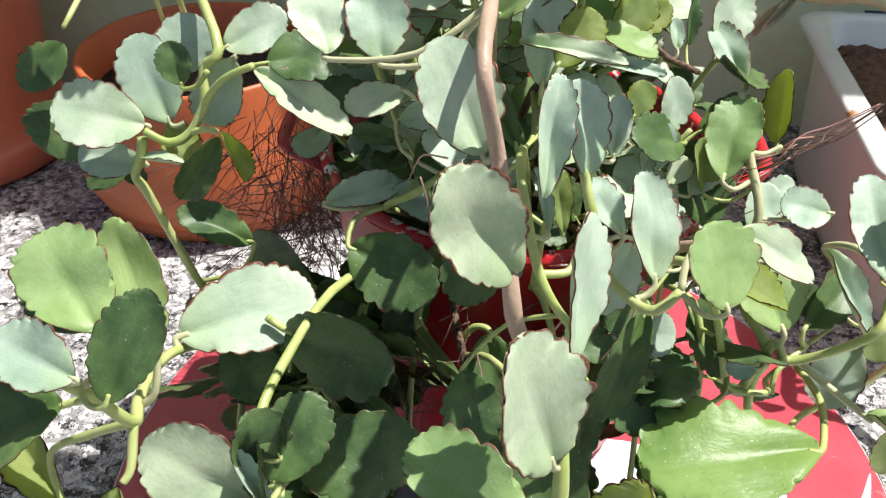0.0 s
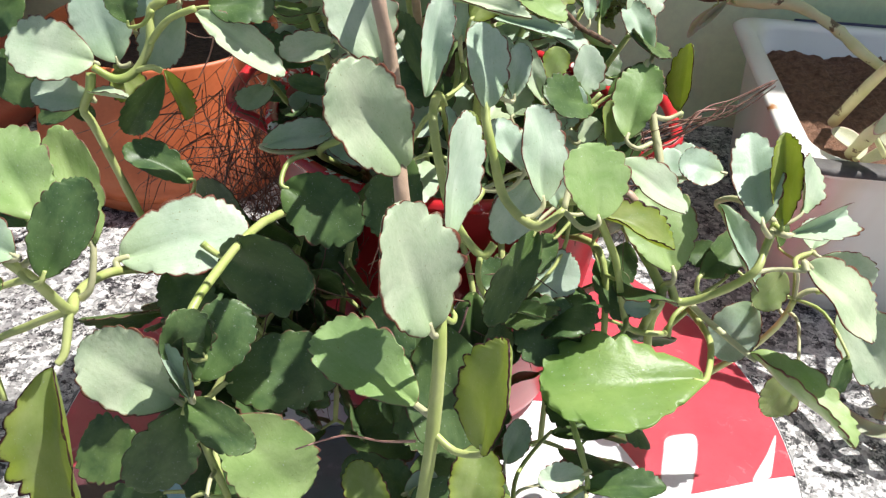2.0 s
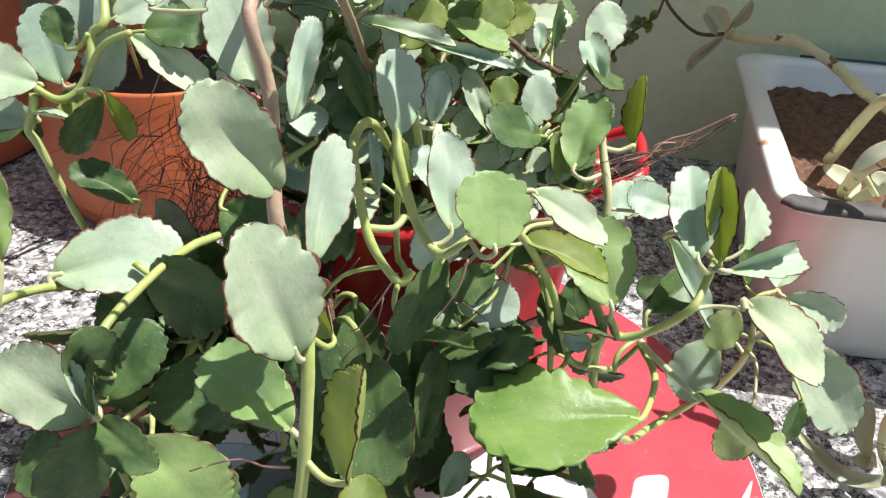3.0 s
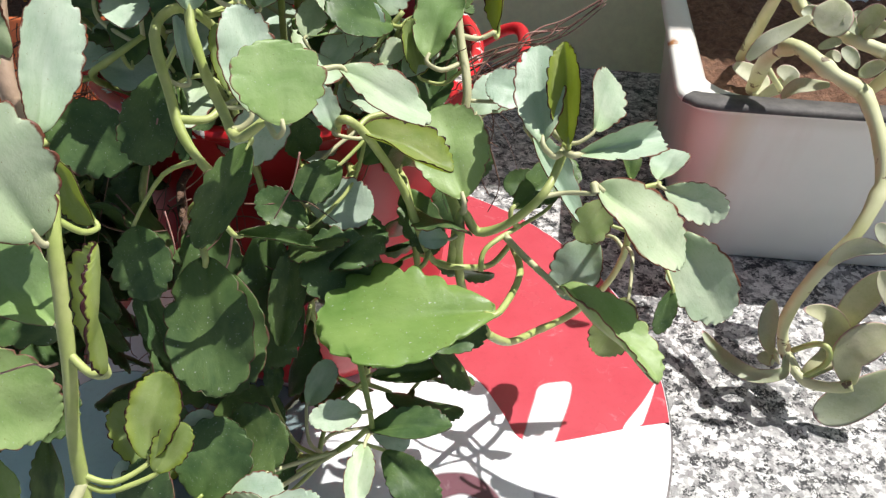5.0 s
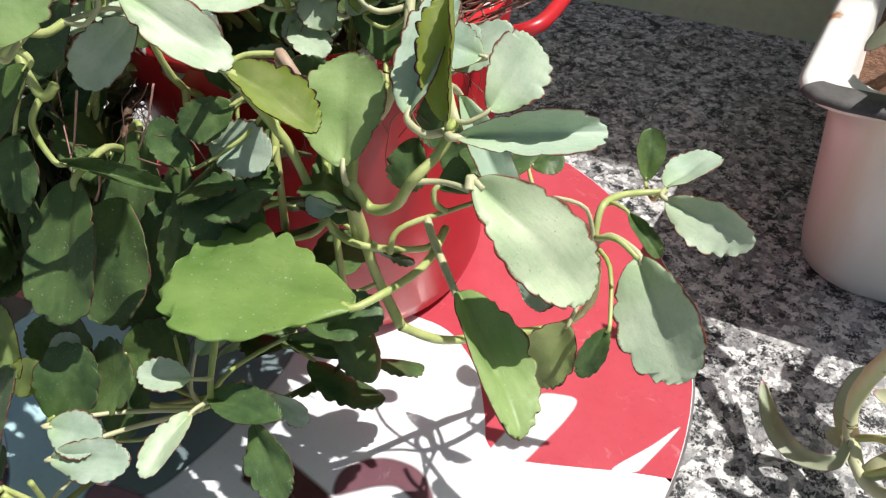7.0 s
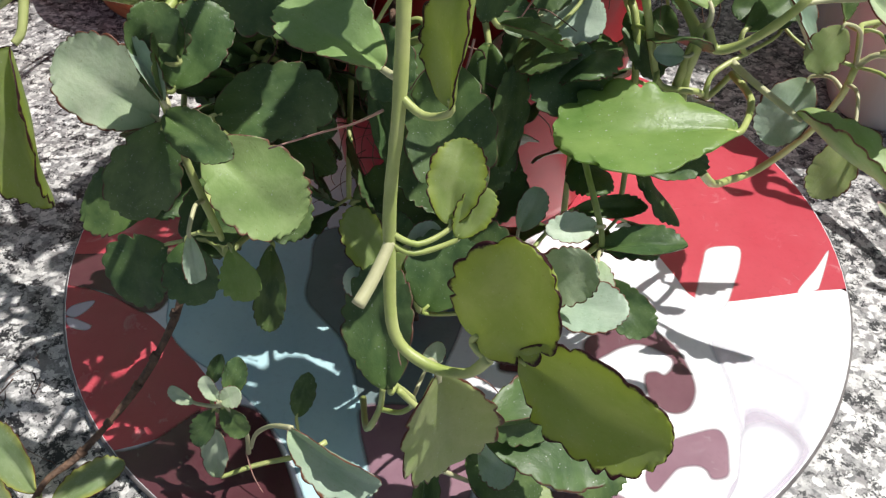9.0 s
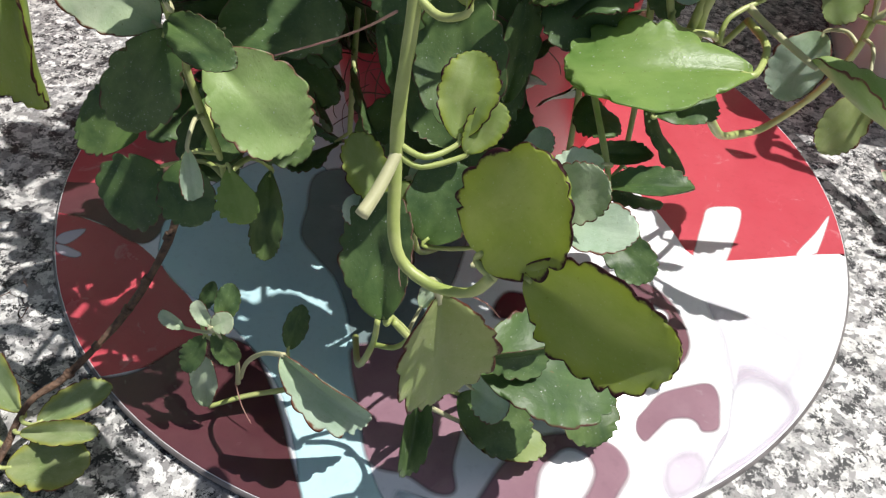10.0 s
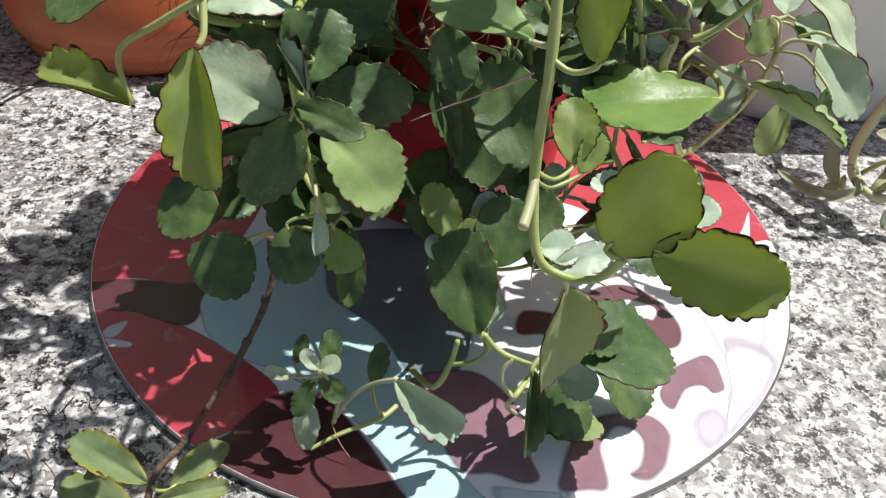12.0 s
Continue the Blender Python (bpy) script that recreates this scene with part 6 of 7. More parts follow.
leaf(BACKLEFT_1, (-0.1000, -0.0420, 0.1830), (-0.1000, -0.0420, 0.1850), (-0.1210, -0.0460, 0.1910), (-0.15, -0.72, 0.68), 0.0177, "blue", 0.15)
leaf(BACKLEFT_1, (-0.0920, -0.0360, 0.1830), (-0.0960, -0.0360, 0.1830), (-0.1060, -0.0260, 0.2020), (0.10, -0.86, 0.50), 0.0180, "blue", 0.15)
leaf(BACKLEFT_2, (-0.0870, -0.0320, 0.1890), (-0.0770, -0.0320, 0.2000), (-0.0870, -0.0340, 0.1820), (0.20, -0.80, 0.56), 0.0135, "blue", 0.2)
leaf(BACKLEFT_2, (-0.0700, -0.0400, 0.2020), (-0.0660, -0.0400, 0.2030), (-0.0500, -0.0340, 0.2040), (-0.05, -0.66, 0.75), 0.0151, "green", 0.2)
leaf(BACKLEFT_2, (-0.0690, -0.0420, 0.2030), (-0.0690, -0.0420, 0.2020), (-0.0460, -0.0430, 0.1870), (0.30, -0.58, 0.76), 0.0102, "blue", 0.25, -0.05)
leaf(BACKLEFT_3, (-0.1020, -0.0440, 0.1760), (-0.1020, -0.0440, 0.1740), (-0.1210, -0.0420, 0.1760), (0.05, -0.75, 0.66), 0.0112, "blue", 0.25, -0.1)
leaf(BACKLEFT_3, (-0.1000, -0.0470, 0.1780), (-0.1010, -0.0470, 0.1780), (-0.0880, -0.0500, 0.1790), (0.10, 0.10, 0.99), 0.0046, "blue", 0.3)
leaf(BACKLEFT_4, (-0.0800, -0.0440, 0.1850), (-0.0800, -0.0440, 0.1840), (-0.0910, -0.0490, 0.1670), (0.45, -0.80, 0.40), 0.0092, "green", 0.3, -0.05, 0.2)
leaf(BACKLEFT_4, (-0.0800, -0.0430, 0.1850), (-0.0800, -0.0430, 0.1850), (-0.0760, -0.0400, 0.1690), (0.60, -0.60, 0.52), 0.0058, "lime", 0.4, 0, 0.3)
leaf(BACKLEFT_3, (-0.1070, -0.0400, 0.1690), (-0.1060, -0.0400, 0.1720), (-0.1220, -0.0400, 0.1640), (0.00, -0.70, 0.71), 0.0085, "green", 0.2)
leaf(BACKLEFT_3, (-0.1080, -0.0380, 0.1680), (-0.1120, -0.0380, 0.1700), (-0.1050, -0.0400, 0.1660), (0.00, -0.70, 0.71), 0.0056, "green", 0.2)
leaf(BACKLEFT_1, (-0.0940, -0.0300, 0.1770), (-0.1000, -0.0300, 0.1780), (-0.0930, -0.0340, 0.1710), (0.10, -0.70, 0.71), 0.0112, "lime", 0.2)
leaf(BACKLEFT_3, (-0.0960, -0.0400, 0.1310), (-0.0780, -0.0400, 0.1470), (-0.0960, -0.0420, 0.1590), (-0.10, -0.45, 0.89), 0.0115, "green", 0.25, -0.1, 0.1)
leaf(BACKLEFT_1, (-0.0790, -0.0460, 0.2030), (-0.0860, -0.0460, 0.1990), (-0.0880, -0.0440, 0.2090), (0.30, -0.80, 0.50), 0.0083, "green", 0.3, 0, 0.2)
leaf(BACKLEFT_1, (-0.0890, -0.0280, 0.1890), (-0.0960, -0.0280, 0.1930), (-0.0900, -0.0200, 0.2060), (0.00, -0.80, 0.60), 0.0164, "blue", 0.2)
leaf(BACKLEFT_1, (-0.0850, -0.0300, 0.2000), (-0.0800, -0.0300, 0.2020), (-0.0650, -0.0240, 0.2090), (0.10, -0.70, 0.71), 0.0131, "blue", 0.2)
leaf(BACKLEFT_5, None, (-0.1460, 0.0050, 0.1640), (-0.1560, -0.0050, 0.1520), (0.21, -0.83, 0.52), 0.0226, "green", 0.2)
leaf(BACKLEFT_5, None, (-0.1450, 0.0050, 0.1850), (-0.1560, -0.0050, 0.1740), (0.21, -0.83, 0.52), 0.0132, "green", 0.2)


# ---- succulent in the white box ----
GHOST = thing("ghost_plant", "trailing grey-pink rosette succulent hanging over the white box", "potted plant", (0.27, 0.2, 0.07))
GHOST_S1 = stem(GHOST, [(0.1603, 0.2650, 0.1228), (0.1771, 0.2545, 0.1241), (0.1942, 0.2456, 0.1283), (0.2133, 0.2254, 0.1235), (0.2292, 0.2055, 0.1145), (0.2683, 0.1934, 0.0962), (0.2898, 0.1786, 0.0897)], .0034, .0032, STEM_GREY, lumps=0.35)
GHOST_TWIG = stem(GHOST, [(0.1150, 0.2700, 0.1470), (0.1230, 0.2680, 0.1340), (0.1420, 0.2660, 0.1210), (0.1603, 0.2650, 0.1228)], .0009, .0013, STEM_BROWN)
leaf(GHOST_TWIG, (0.1550, 0.2660, 0.1180), (0.1530, 0.2640, 0.1220), (0.1410, 0.2620, 0.1340), (0.1, -0.8, 0.6), 0.0090, "ghost", 0.7, 0.15)
leaf(GHOST_TWIG, (0.1570, 0.2660, 0.1170), (0.1590, 0.2640, 0.1250), (0.1680, 0.2620, 0.1460), (0.3, -0.8, 0.5), 0.0080, "ghost", 0.7, 0.15)
leaf(GHOST_TWIG, (0.1550, 0.2660, 0.1180), (0.1520, 0.2640, 0.1170), (0.1410, 0.2620, 0.0970), (-0.3, -0.8, 0.5), 0.0060, "ghost", 0.7, 0.15)
leaf(GHOST_S1, (0.1603, 0.2650, 0.1228), (0.1552, 0.2446, 0.1300), (0.1392, 0.2468, 0.1424), (0.22, -0.87, 0.44), 0.0097, "ghost", 0.7, 0.15)
leaf(GHOST_S1, (0.1603, 0.2650, 0.1228), (0.1538, 0.2439, 0.1280), (0.1376, 0.2388, 0.1097), (-0.22, -0.87, 0.44), 0.0056, "ghost", 0.7, 0.15)
GHOST_S2 = stem(GHOST, [(0.208, 0.14, 0.085), (0.1985, 0.105, 0.118), (0.197, 0.077, 0.135), (0.204, 0.072, 0.133), (0.212, 0.067, 0.129), (0.222, 0.062, 0.125), (0.224, 0.057, 0.123), (0.229, 0.045, 0.112), (0.23, 0.034, 0.1), (0.222, 0.022, 0.084), (0.212, 0.019, 0.064), (0.2093, 0.0218, 0.038), (0.2123, 0.0187, 0.023), (0.2186, 0.007, 0.0174), (0.2263, 0.0003, 0.0207), (0.234, -0.002, 0.025)], 0.0036, 0.0024, STEM_GREY, lumps=0.3)
GHOST_S3 = stem(GHOST, [(0.21, 0.175, 0.086), (0.203, 0.125, 0.142), (0.209, 0.11, 0.138), (0.218, 0.095, 0.136), (0.224, 0.085, 0.136), (0.234, 0.078, 0.135)], 0.0030, 0.0026, STEM_GREY, lumps=0.3)
stem(GHOST, [(0.214, 0.015, 0.026), (0.218, 0.008, 0.0375), (0.2216, 0.0042, 0.0387), (0.2235, 0.0045, 0.03), (0.219, 0.007, 0.019)], 0.0013, 0.0012, STEM_GREEN, lumps=0.1)
fleshy_leaf(GHOST_S2, [(0.199, 0.074, 0.149), (0.191, 0.073, 0.143), (0.184, 0.072, 0.138), (0.178, 0.071, 0.13)], 0.008, (-0.35, -0.45, 0.82), 0.35)
fleshy_leaf(GHOST_S3, [(0.213, 0.088, 0.151), (0.211, 0.084, 0.146), (0.207, 0.082, 0.14)], 0.0163, (-0.2, -0.8, 0.5), 0.3)
fleshy_leaf(GHOST_S3, [(0.211, 0.092, 0.146), (0.206, 0.092, 0.144), (0.202, 0.094, 0.144)], 0.0065, (-0.2, -0.6, 0.75), 0.5)
fleshy_leaf(GHOST_S3, [(0.225, 0.086, 0.139), (0.226, 0.084, 0.145), (0.229, 0.08, 0.151)], 0.0111, (-0.2, -0.6, 0.75), 0.4)
fleshy_leaf(GHOST_S3, [(0.225, 0.083, 0.139), (0.228, 0.08, 0.143), (0.231, 0.078, 0.145)], 0.0078, (-0.2, -0.6, 0.75), 0.4)
fleshy_leaf(GHOST_S3, [(0.224, 0.085, 0.139), (0.219, 0.083, 0.143), (0.215, 0.083, 0.147)], 0.0065, (-0.2, -0.6, 0.75), 0.5)
fleshy_leaf(GHOST_S3, [(0.225, 0.09, 0.14), (0.224, 0.09, 0.143), (0.223, 0.092, 0.146)], 0.0055, (-0.2, -0.6, 0.75), 0.5)
fleshy_leaf(GHOST_S3, [(0.224, 0.075, 0.129), (0.22, 0.075, 0.133), (0.216, 0.077, 0.136)], 0.0065, (-0.2, -0.6, 0.75), 0.5)
fleshy_leaf(GHOST_S2, [(0.208, 0.08, 0.134), (0.212, 0.08, 0.136), (0.217, 0.082, 0.137)], 0.0048, (-0.2, -0.6, 0.75), 0.5)
fleshy_leaf(GHOST_S2, [(0.221, 0.066, 0.13), (0.224, 0.064, 0.133), (0.227, 0.06, 0.137)], 0.0075, (-0.2, -0.6, 0.75), 0.4)
fleshy_leaf(GHOST_S2, [(0.216, 0.09, 0.123), (0.219, 0.09, 0.127), (0.223, 0.09, 0.125)], 0.005, (-0.2, -0.6, 0.75), 0.4)
fleshy_leaf(GHOST_S2, [(0.2075, 0.132, 0.086), (0.212, 0.142, 0.088), (0.206, 0.147, 0.091), (0.1985, 0.151, 0.093)], 0.011, (-0.1, -0.5, 0.86), 0.3)
fleshy_leaf(GHOST_S2, [(0.2085, 0.128, 0.087), (0.219, 0.125, 0.099), (0.212, 0.127, 0.103)], 0.009, (-0.1, -0.7, 0.7), 0.3)
stem(GHOST, [(0.214, 0.118, 0.096), (0.207, 0.118, 0.104), (0.202, 0.12, 0.11)], 0.0016, 0.0012, STEM_GREY, lumps=0.3)
fleshy_leaf(GHOST_S2, [(0.215, 0.074, 0.121), (0.208, 0.074, 0.12), (0.203, 0.076, 0.118), (0.1994, 0.08, 0.111)], 0.0075, (-0.2, -0.5, 0.85), 0.5)
fleshy_leaf(GHOST_S2, [(0.2123, 0.015, 0.0215), (0.2094, 0.0069, 0.02), (0.2005, 0.0085, 0.015), (0.1934, 0.0144, 0.0131), (0.1875, 0.026, 0.011), (0.1834, 0.0387, 0.011)], 0.0072, (-0.15, -0.55, 0.82), 0.9)
fleshy_leaf(GHOST_S2, [(0.2125, 0.0273, 0.011), (0.2118, 0.037, 0.015), (0.2136, 0.0472, 0.0265)], 0.0085, (-0.45, -0.75, 0.45), 0.6)
fleshy_leaf(GHOST_S2, [(0.2186, 0.007, 0.0174), (0.2216, 0.008, 0.0226), (0.2285, 0.0115, 0.028), (0.2299, 0.0158, 0.037), (0.2225, 0.0165, 0.046), (0.2108, 0.0147, 0.0498)], 0.011, (-0.6, -0.5, 0.6), 0.5)
fleshy_leaf(GHOST_S2, [(0.232, 0.018, 0.03), (0.232, 0.019, 0.045), (0.236, 0.02, 0.057), (0.242, 0.022, 0.067)], 0.012, (-0.5, -0.75, 0.4), 0.6)
fleshy_leaf(GHOST_S2, [(0.234, 0.0, 0.024), (0.23, 0.003, 0.036), (0.235, 0.004, 0.045), (0.243, 0.005, 0.051)], 0.015, (-0.4, -0.6, 0.7), 0.4)
fleshy_leaf(GHOST_S2, [(0.254, 0.002, 0.032), (0.245, 0.0, 0.023), (0.234, -0.001, 0.011), (0.225, -0.002, 0.004)], 0.0165, (-0.2, -0.75, 0.62), 0.3)
fleshy_leaf(GHOST_S2, [(0.2124, 0.0132, 0.0746), (0.215, 0.013, 0.081), (0.22, 0.012, 0.086), (0.23, 0.01, 0.086)], 0.0075, (-0.1, -0.9, 0.3), 0.6)
fleshy_leaf(GHOST_S2, [(0.233, 0.012, 0.084), (0.228, 0.013, 0.09), (0.223, 0.014, 0.095)], 0.007, (-0.2, -0.6, 0.75), 0.4)
fleshy_leaf(GHOST_S2, [(0.246, 0.012, 0.053), (0.238, 0.012, 0.065), (0.232, 0.013, 0.074)], 0.008, (-0.2, -0.6, 0.75), 0.4)
fleshy_leaf(GHOST_S2, [(0.2095, 0.02, 0.02), (0.2150, 0.0280, 0.0080), (0.2080, 0.0300, 0.0050)], 0.008, (0, -0.5, 0.85), 0.3)
# unseen rosettes farther along the box front, added for the ragged shade they cast
GHOST_UNSEEN = stem(GHOST, [(0.2620, 0.1400, 0.0850), (0.2600, 0.1000, 0.1250), (0.2570, 0.0720, 0.1320), (0.2560, 0.0560, 0.1220), (0.2580, 0.0460, 0.1020)], 0.0030, 0.0022, STEM_GREY, lumps=0.3)
for k in range(11):
    a = 2.4 * k
    y = 0.084 - 0.0032 * k
    root = Vector((0.2572, y, 0.131 - 0.0018 * max(k - 4, 0)))
    out = Vector((0.9 * math.cos(a) + 0.25, 0.7 * math.sin(a) - 0.2, 0.35 * math.sin(a + 1.2) - 0.1))
    fleshy_leaf(GHOST_UNSEEN, [root, root + out * 0.010 + Vector((0, 0, 0.003)), root + out * 0.022], 0.0100 + 0.0012 * (k % 3), (-0.1, -0.3, 0.95), 0.4)


# ---- aerial roots ----
stem(PLANT, [(0.0017, -0.1388, 0.1548), (-0.0056, -0.1336, 0.1474), (-0.0155, -0.1256, 0.1383), (-0.0261, -0.1277, 0.1345)], 0.00030, 0.00018, ROOT_PINK, "aerial_root")
stem(PLANT, [(-0.0730, -0.0187, 0.1871), (-0.0752, -0.0192, 0.1800), (-0.0795, -0.0192, 0.1722)], 0.00030, 0.00018, ROOT_PINK, "aerial_root")
stem(PLANT, [(-0.0187, -0.0791, 0.2026), (-0.0247, -0.0677, 0.1962), (-0.0272, -0.0629, 0.1906), (-0.0294, -0.0587, 0.1837)], 0.00024, 0.00012, ROOT_PINK, "aerial_root")
stem(PLANT, [(-0.0267, -0.0583, 0.1845), (-0.0250, -0.0578, 0.1769), (-0.0258, -0.0578, 0.1751)], 0.00024, 0.00012, ROOT_PINK, "aerial_root")
stem(PLANT, [(-0.0180, -0.0789, 0.1926), (-0.0181, -0.0770, 0.1863), (-0.0189, -0.0750, 0.1822)], 0.00024, 0.00012, ROOT_PINK, "aerial_root")
stem(PLANT, [(0.0287, -0.0610, 0.1551), (0.0266, -0.0642, 0.1464), (0.0214, -0.0660, 0.1366)], 0.00030, 0.00018, ROOT_PINK, "aerial_root")
stem(PLANT, [(-0.0117, -0.0528, 0.1571), (-0.0175, -0.0539, 0.1393), (-0.0205, -0.0541, 0.1285)], 0.00024, 0.00012, ROOT_PINK, "aerial_root")
stem(PLANT, [(-0.0116, -0.0608, 0.1322), (-0.0091, -0.0647, 0.1223), (-0.0114, -0.0650, 0.1179)], 0.00024, 0.00012, ROOT_PINK, "aerial_root")
stem(PLANT, [(0.0104, -0.0681, 0.1526), (0.0008, -0.0684, 0.1339), (-0.0033, -0.0680, 0.1294)], 0.00030, 0.00018, ROOT_PINK, "aerial_root")
stem(PLANT, [(0.0104, -0.0701, 0.1323), (0.0091, -0.0716, 0.1255), (0.0073, -0.0729, 0.1213)], 0.00036, 0.00024, ROOT_PINK, "aerial_root")
stem(PLANT, [(-0.0496, -0.1316, 0.0149), (-0.0467, -0.1358, 0.0091), (-0.0430, -0.1390, 0.0048)], 0.00024, 0.00012, ROOT_PINK, "aerial_root")
stem(PLANT, [(0.0062, -0.1520, 0.1084), (0.0061, -0.1526, 0.1031), (0.0065, -0.1522, 0.0987)], 0.00018, 0.00012, ROOT_PINK, "aerial_root")
stem(PLANT, [(0.0214, -0.1580, 0.1067), (0.0254, -0.1569, 0.1035), (0.0282, -0.1568, 0.1000)], 0.00024, 0.00012, ROOT_PINK, "aerial_root")
stem(PLANT, [(-0.0242, -0.0323, 0.1147), (-0.0132, -0.0327, 0.1239), (-0.0085, -0.0321, 0.1301)], 0.00024, 0.00012, ROOT_PINK, "aerial_root")
TWIG = [(0.0687, 0.0199, 0.1425), (0.0802, 0.0205, 0.1472), (0.0913, 0.0227, 0.1535), (0.1003, 0.0245, 0.1591), (0.1114, 0.0255, 0.1682)]


# ---- dense inner growth round the rim of the red pot ----
FILL = random.Random(11)
for k in range(13):
    a = 2 * math.pi * k / 13 + FILL.uniform(-0.2, 0.2)
    x, y = -0.006 + 0.035 * math.cos(a), 0.046 + 0.035 * math.sin(a)
    lean = Vector((math.cos(a) * 0.030, math.sin(a) * 0.022 - 0.012, 0))
    top = FILL.uniform(0.155, 0.195)
    wild_branch(PLANT, [(x, y, 0.106), Vector((x, y, 0.106 + (top - 0.106) * 0.5)) + lean * 0.5, Vector((x, y, top)) + lean], 5, 0.021, ("blue", "green", "green"), 20 + k)
for k in (0, 1, 4, 5, 6):
    x = -0.050 + 0.018 * k
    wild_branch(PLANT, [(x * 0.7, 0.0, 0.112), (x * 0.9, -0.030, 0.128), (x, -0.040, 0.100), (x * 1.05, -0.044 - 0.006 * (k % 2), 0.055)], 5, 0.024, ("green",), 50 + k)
# tall shoots of the crown
for k in range(2, 10):
    a = 2 * math.pi * k / 11
    x, y = -0.006 + 0.030 * math.cos(a), 0.040 + 0.030 * math.sin(a)
    top = Vector((x * 1.9, y * 1.2 - 0.015, FILL.uniform(0.195, 0.232)))
    wild_branch(PLANT, [(x, y, 0.106), (x * 1.1, y - 0.004, 0.150), (x * 1.5, y * 1.1 - 0.01, 0.188), top], 5, 0.024, ("blue", "blue", "mint"), 80 + k)
# unseen high shoots, added so their shade falls on the plate and the granite
for k in range(4):
    x, y, z = -0.092 + 0.036 * k, (0.000, 0.030, 0.045, 0.015)[k], 0.262 + 0.012 * (k % 3)
    home = (-0.03, 0.045, 0.106)
    mid = Vector(home).lerp(Vector((x, y, z)), 0.55) + Vector((0, 0, 0.03))
    wild_branch(PLANT, [home, mid, (x, y, z), (x - 0.012, y - 0.012, z + 0.03)], 7, 0.026, ("blue", "mint"), 230 + k)
# a high shoot out of view, added over the front to shade leaves below
SHADE_SHOOT = stem(PLANT, [(0.0, 0.045, 0.106), (0.012, 0.022, 0.215), (0.020, -0.030, 0.266), (0.045, -0.056, 0.272), (0.066, -0.057, 0.272)], 0.0014, 0.0011, STEM_GREEN)
for x, y, dx, dy in ((0.022, -0.046, -0.3, -1.0), (0.034, -0.052, 0.4, -0.8), (0.048, -0.056, -0.2, 1.0), (0.066, -0.057, 0.4, 0.9)):
    way = Vector((dx, dy, 0.15)).normalized()
    root = Vector((x, y, 0.272))
    leaf(SHADE_SHOOT, root, root + way * 0.003, root + way * 0.026, (0.1, -0.1, 0.98), 0.019, "mint", 0.2, -0.1)
# shoots that lean back and to the side over the rim
for k in range(5):
    x = -0.055 + 0.020 * k
    wild_branch(PLANT, [(x * 0.4, 0.045, 0.106), (x * 0.7, 0.052, 0.150), (x, 0.050, 0.180), (x * 1.1, 0.040, 0.200)], 5, 0.020, ("blue", "blue", "mint"), 120 + k)
# drooping growth on the left flank, added to deepen the shade below
for k in range(6):
    x, y = -0.048 - 0.007 * k, -0.024 - 0.010 * (k % 3)
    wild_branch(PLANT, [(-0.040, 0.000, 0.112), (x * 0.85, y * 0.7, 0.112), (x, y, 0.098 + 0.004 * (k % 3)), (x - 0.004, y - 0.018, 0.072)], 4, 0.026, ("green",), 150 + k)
# leaves of the lower left side, added to hold sun off the plate
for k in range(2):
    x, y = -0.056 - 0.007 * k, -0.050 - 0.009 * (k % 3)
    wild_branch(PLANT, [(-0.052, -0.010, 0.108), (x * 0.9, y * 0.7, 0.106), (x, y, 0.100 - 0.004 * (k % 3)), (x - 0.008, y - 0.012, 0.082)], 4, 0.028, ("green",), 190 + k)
ROOTS = random.Random(5)
for k in range(11):
    jit = [Vector((ROOTS.uniform(-1, 1), ROOTS.uniform(-1, 1), ROOTS.uniform(-1, 1))) * 0.0032 * (1.6 - 0.28 * i) for i in range(5)]
    end = (5, 5, 4, 3)[k % 4]
    stem(PLANT, [Vector(p) + j for p, j in zip(TWIG[:end], jit)], 0.00034, 0.0002, ROOT if k % 3 else ROOT_PINK, "dry_root")


# ---- mat of dry roots in front of the orange pot ----
def root_mat(n, box, seed, length):
    """Thin wiry roots that wander down through a box of space."""
    rng = random.Random(seed)
    bm = bmesh.new()
    (x0, x1), (y0, y1), (z0, z1) = box
    for _ in range(n):
        p = Vector((rng.uniform(x0, x1), rng.uniform(y0, y1), rng.uniform(z0, z1)))
        d = Vector((rng.uniform(-1, 1), rng.uniform(-0.5, 0.3), rng.uniform(-1.2, 0.2))).normalized()
        pts = [p.copy()]
        for _ in range(5):
            d = (d + Vector((rng.uniform(-1, 1), rng.uniform(-1, 1), rng.uniform(-1.3, 0.4))) * 0.55).normalized()
            p = p + d * length / 5 * rng.uniform(0.6, 1.3)
            pts.append(p.copy())
        r = rng.uniform(0.00014, 0.00034)
        tube(bm, pts, r, r * 0.5, 4, 3)
    return bm


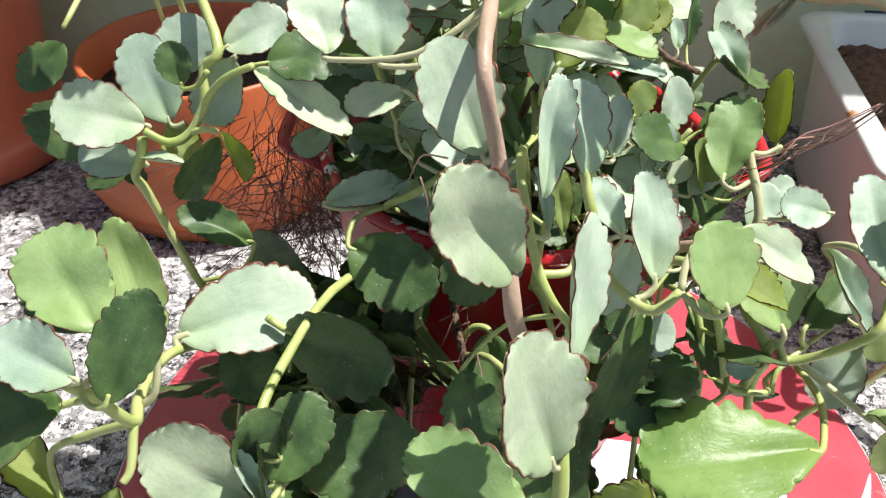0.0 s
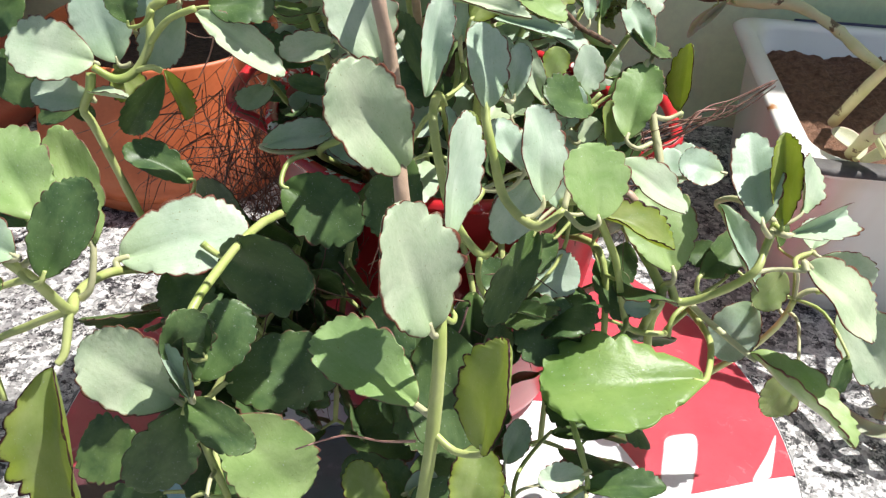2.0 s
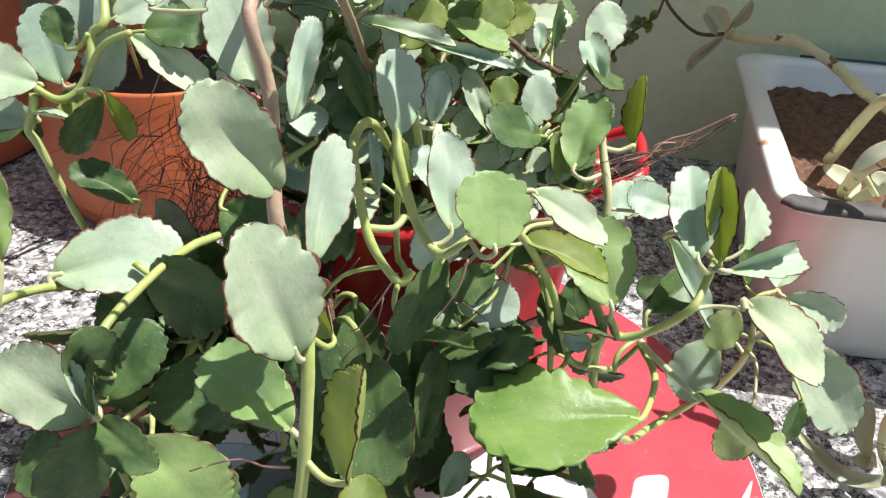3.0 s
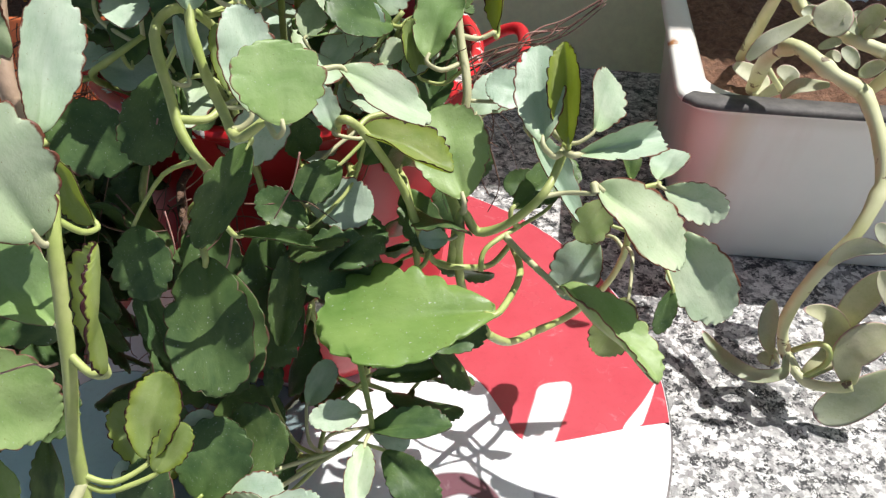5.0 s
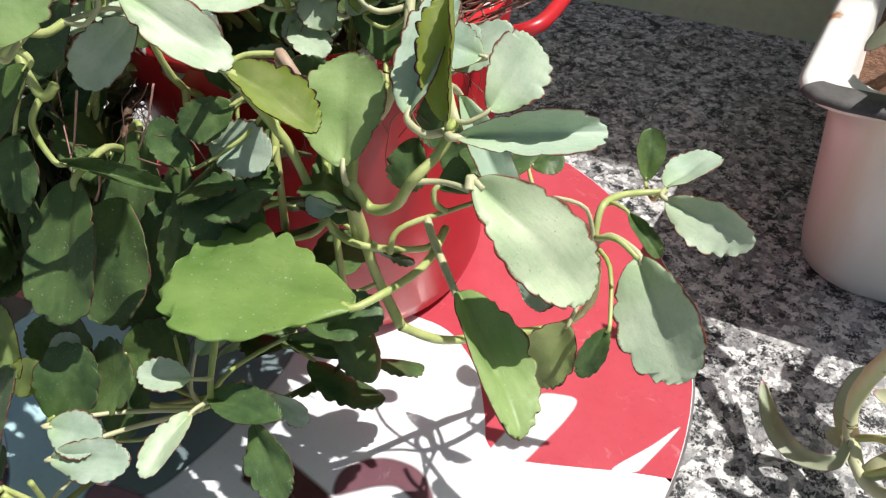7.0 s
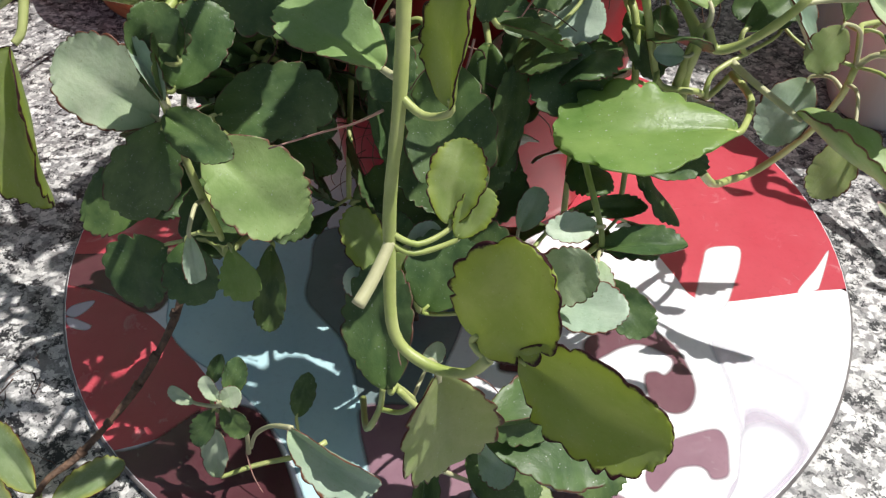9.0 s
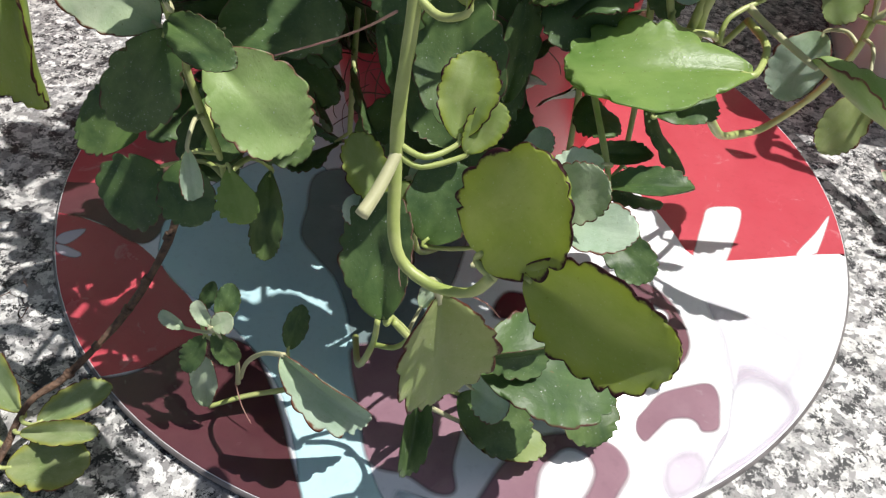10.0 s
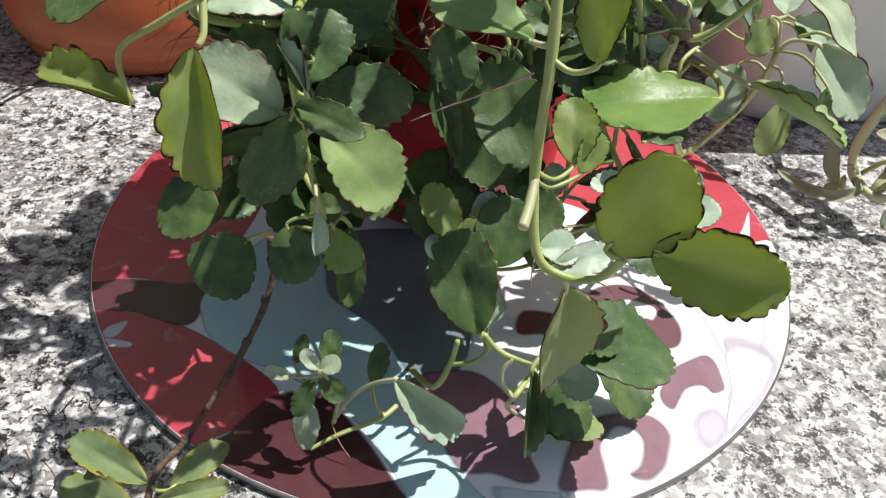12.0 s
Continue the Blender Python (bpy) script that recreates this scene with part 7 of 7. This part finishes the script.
mat_1 = new("dry_roots", mesh_of(root_mat(240, ((-0.108, -0.072), (0.010, 0.10), (0.07, 0.150)), 3, 0.050), ROOT))
tagged(mat_1, "tangle of thin dry brown roots between the pots", "dry roots", kind="stuff")
mat_2 = new("dry_roots", mesh_of(root_mat(60, ((-0.045, 0.015), (-0.06, -0.02), (0.055, 0.14)), 4, 0.03), ROOT))
tagged(mat_2, "fine dry roots hanging below the leaves", "dry roots", kind="stuff")
mat_4 = new("dry_roots", mesh_of(root_mat(46, ((0.030, 0.078), (-0.020, 0.040), (0.128, 0.150)), 8, 0.030), ROOT))
tagged(mat_4, "fine dry roots across the chipped pot rim", "dry roots", kind="stuff")
mat_3 = new("dry_roots", mesh_of(root_mat(26, ((-0.20, -0.13), (-0.165, -0.10), (0.001, 0.010)), 6, 0.035), ROOT))
for v in mat_3.data.vertices:
    v.co.z = max(v.co.z, GROUND_Z + 0.0006)
tagged(mat_3, "thin dark dry roots lying on the granite", "dry roots", kind="stuff")


# ---- thin weed hanging down the wall ----
WEED = thing("wall_weed", "thin dark weed with olive leaf clumps hanging down the wall", "weed", (0.10, 0.33, 0.95))
WEED_RNG = random.Random(9)
for pts in (((0.112, 0.336, 0.975), (0.110, 0.330, 0.6), (0.099, 0.318, 0.250), (0.096, 0.310, 0.125), (0.094, 0.310, 0.105), (0.093, 0.310, 0.088)),
            ((0.160, 0.336, 0.975), (0.156, 0.330, 0.6), (0.140, 0.318, 0.240), (0.124, 0.310, 0.128), (0.117, 0.310, 0.113), (0.099, 0.310, 0.097))):
    st = stem(WEED, pts, 0.0011, 0.0008, ROOT, "stem", 0.3)
    line = smooth_line(pts, 12)
    for q in line[-13::3]:
        for _ in range(7):
            d = Vector((WEED_RNG.uniform(-1, 1), WEED_RNG.uniform(-1, 0.2), WEED_RNG.uniform(-0.6, 1))).normalized()
            b = q + d * 0.001
            leaf(st, None, b, b + d * WEED_RNG.uniform(0.005, 0.009), Vector((0, -0.7, 0.7)), 0.005, "lime", 0.2)
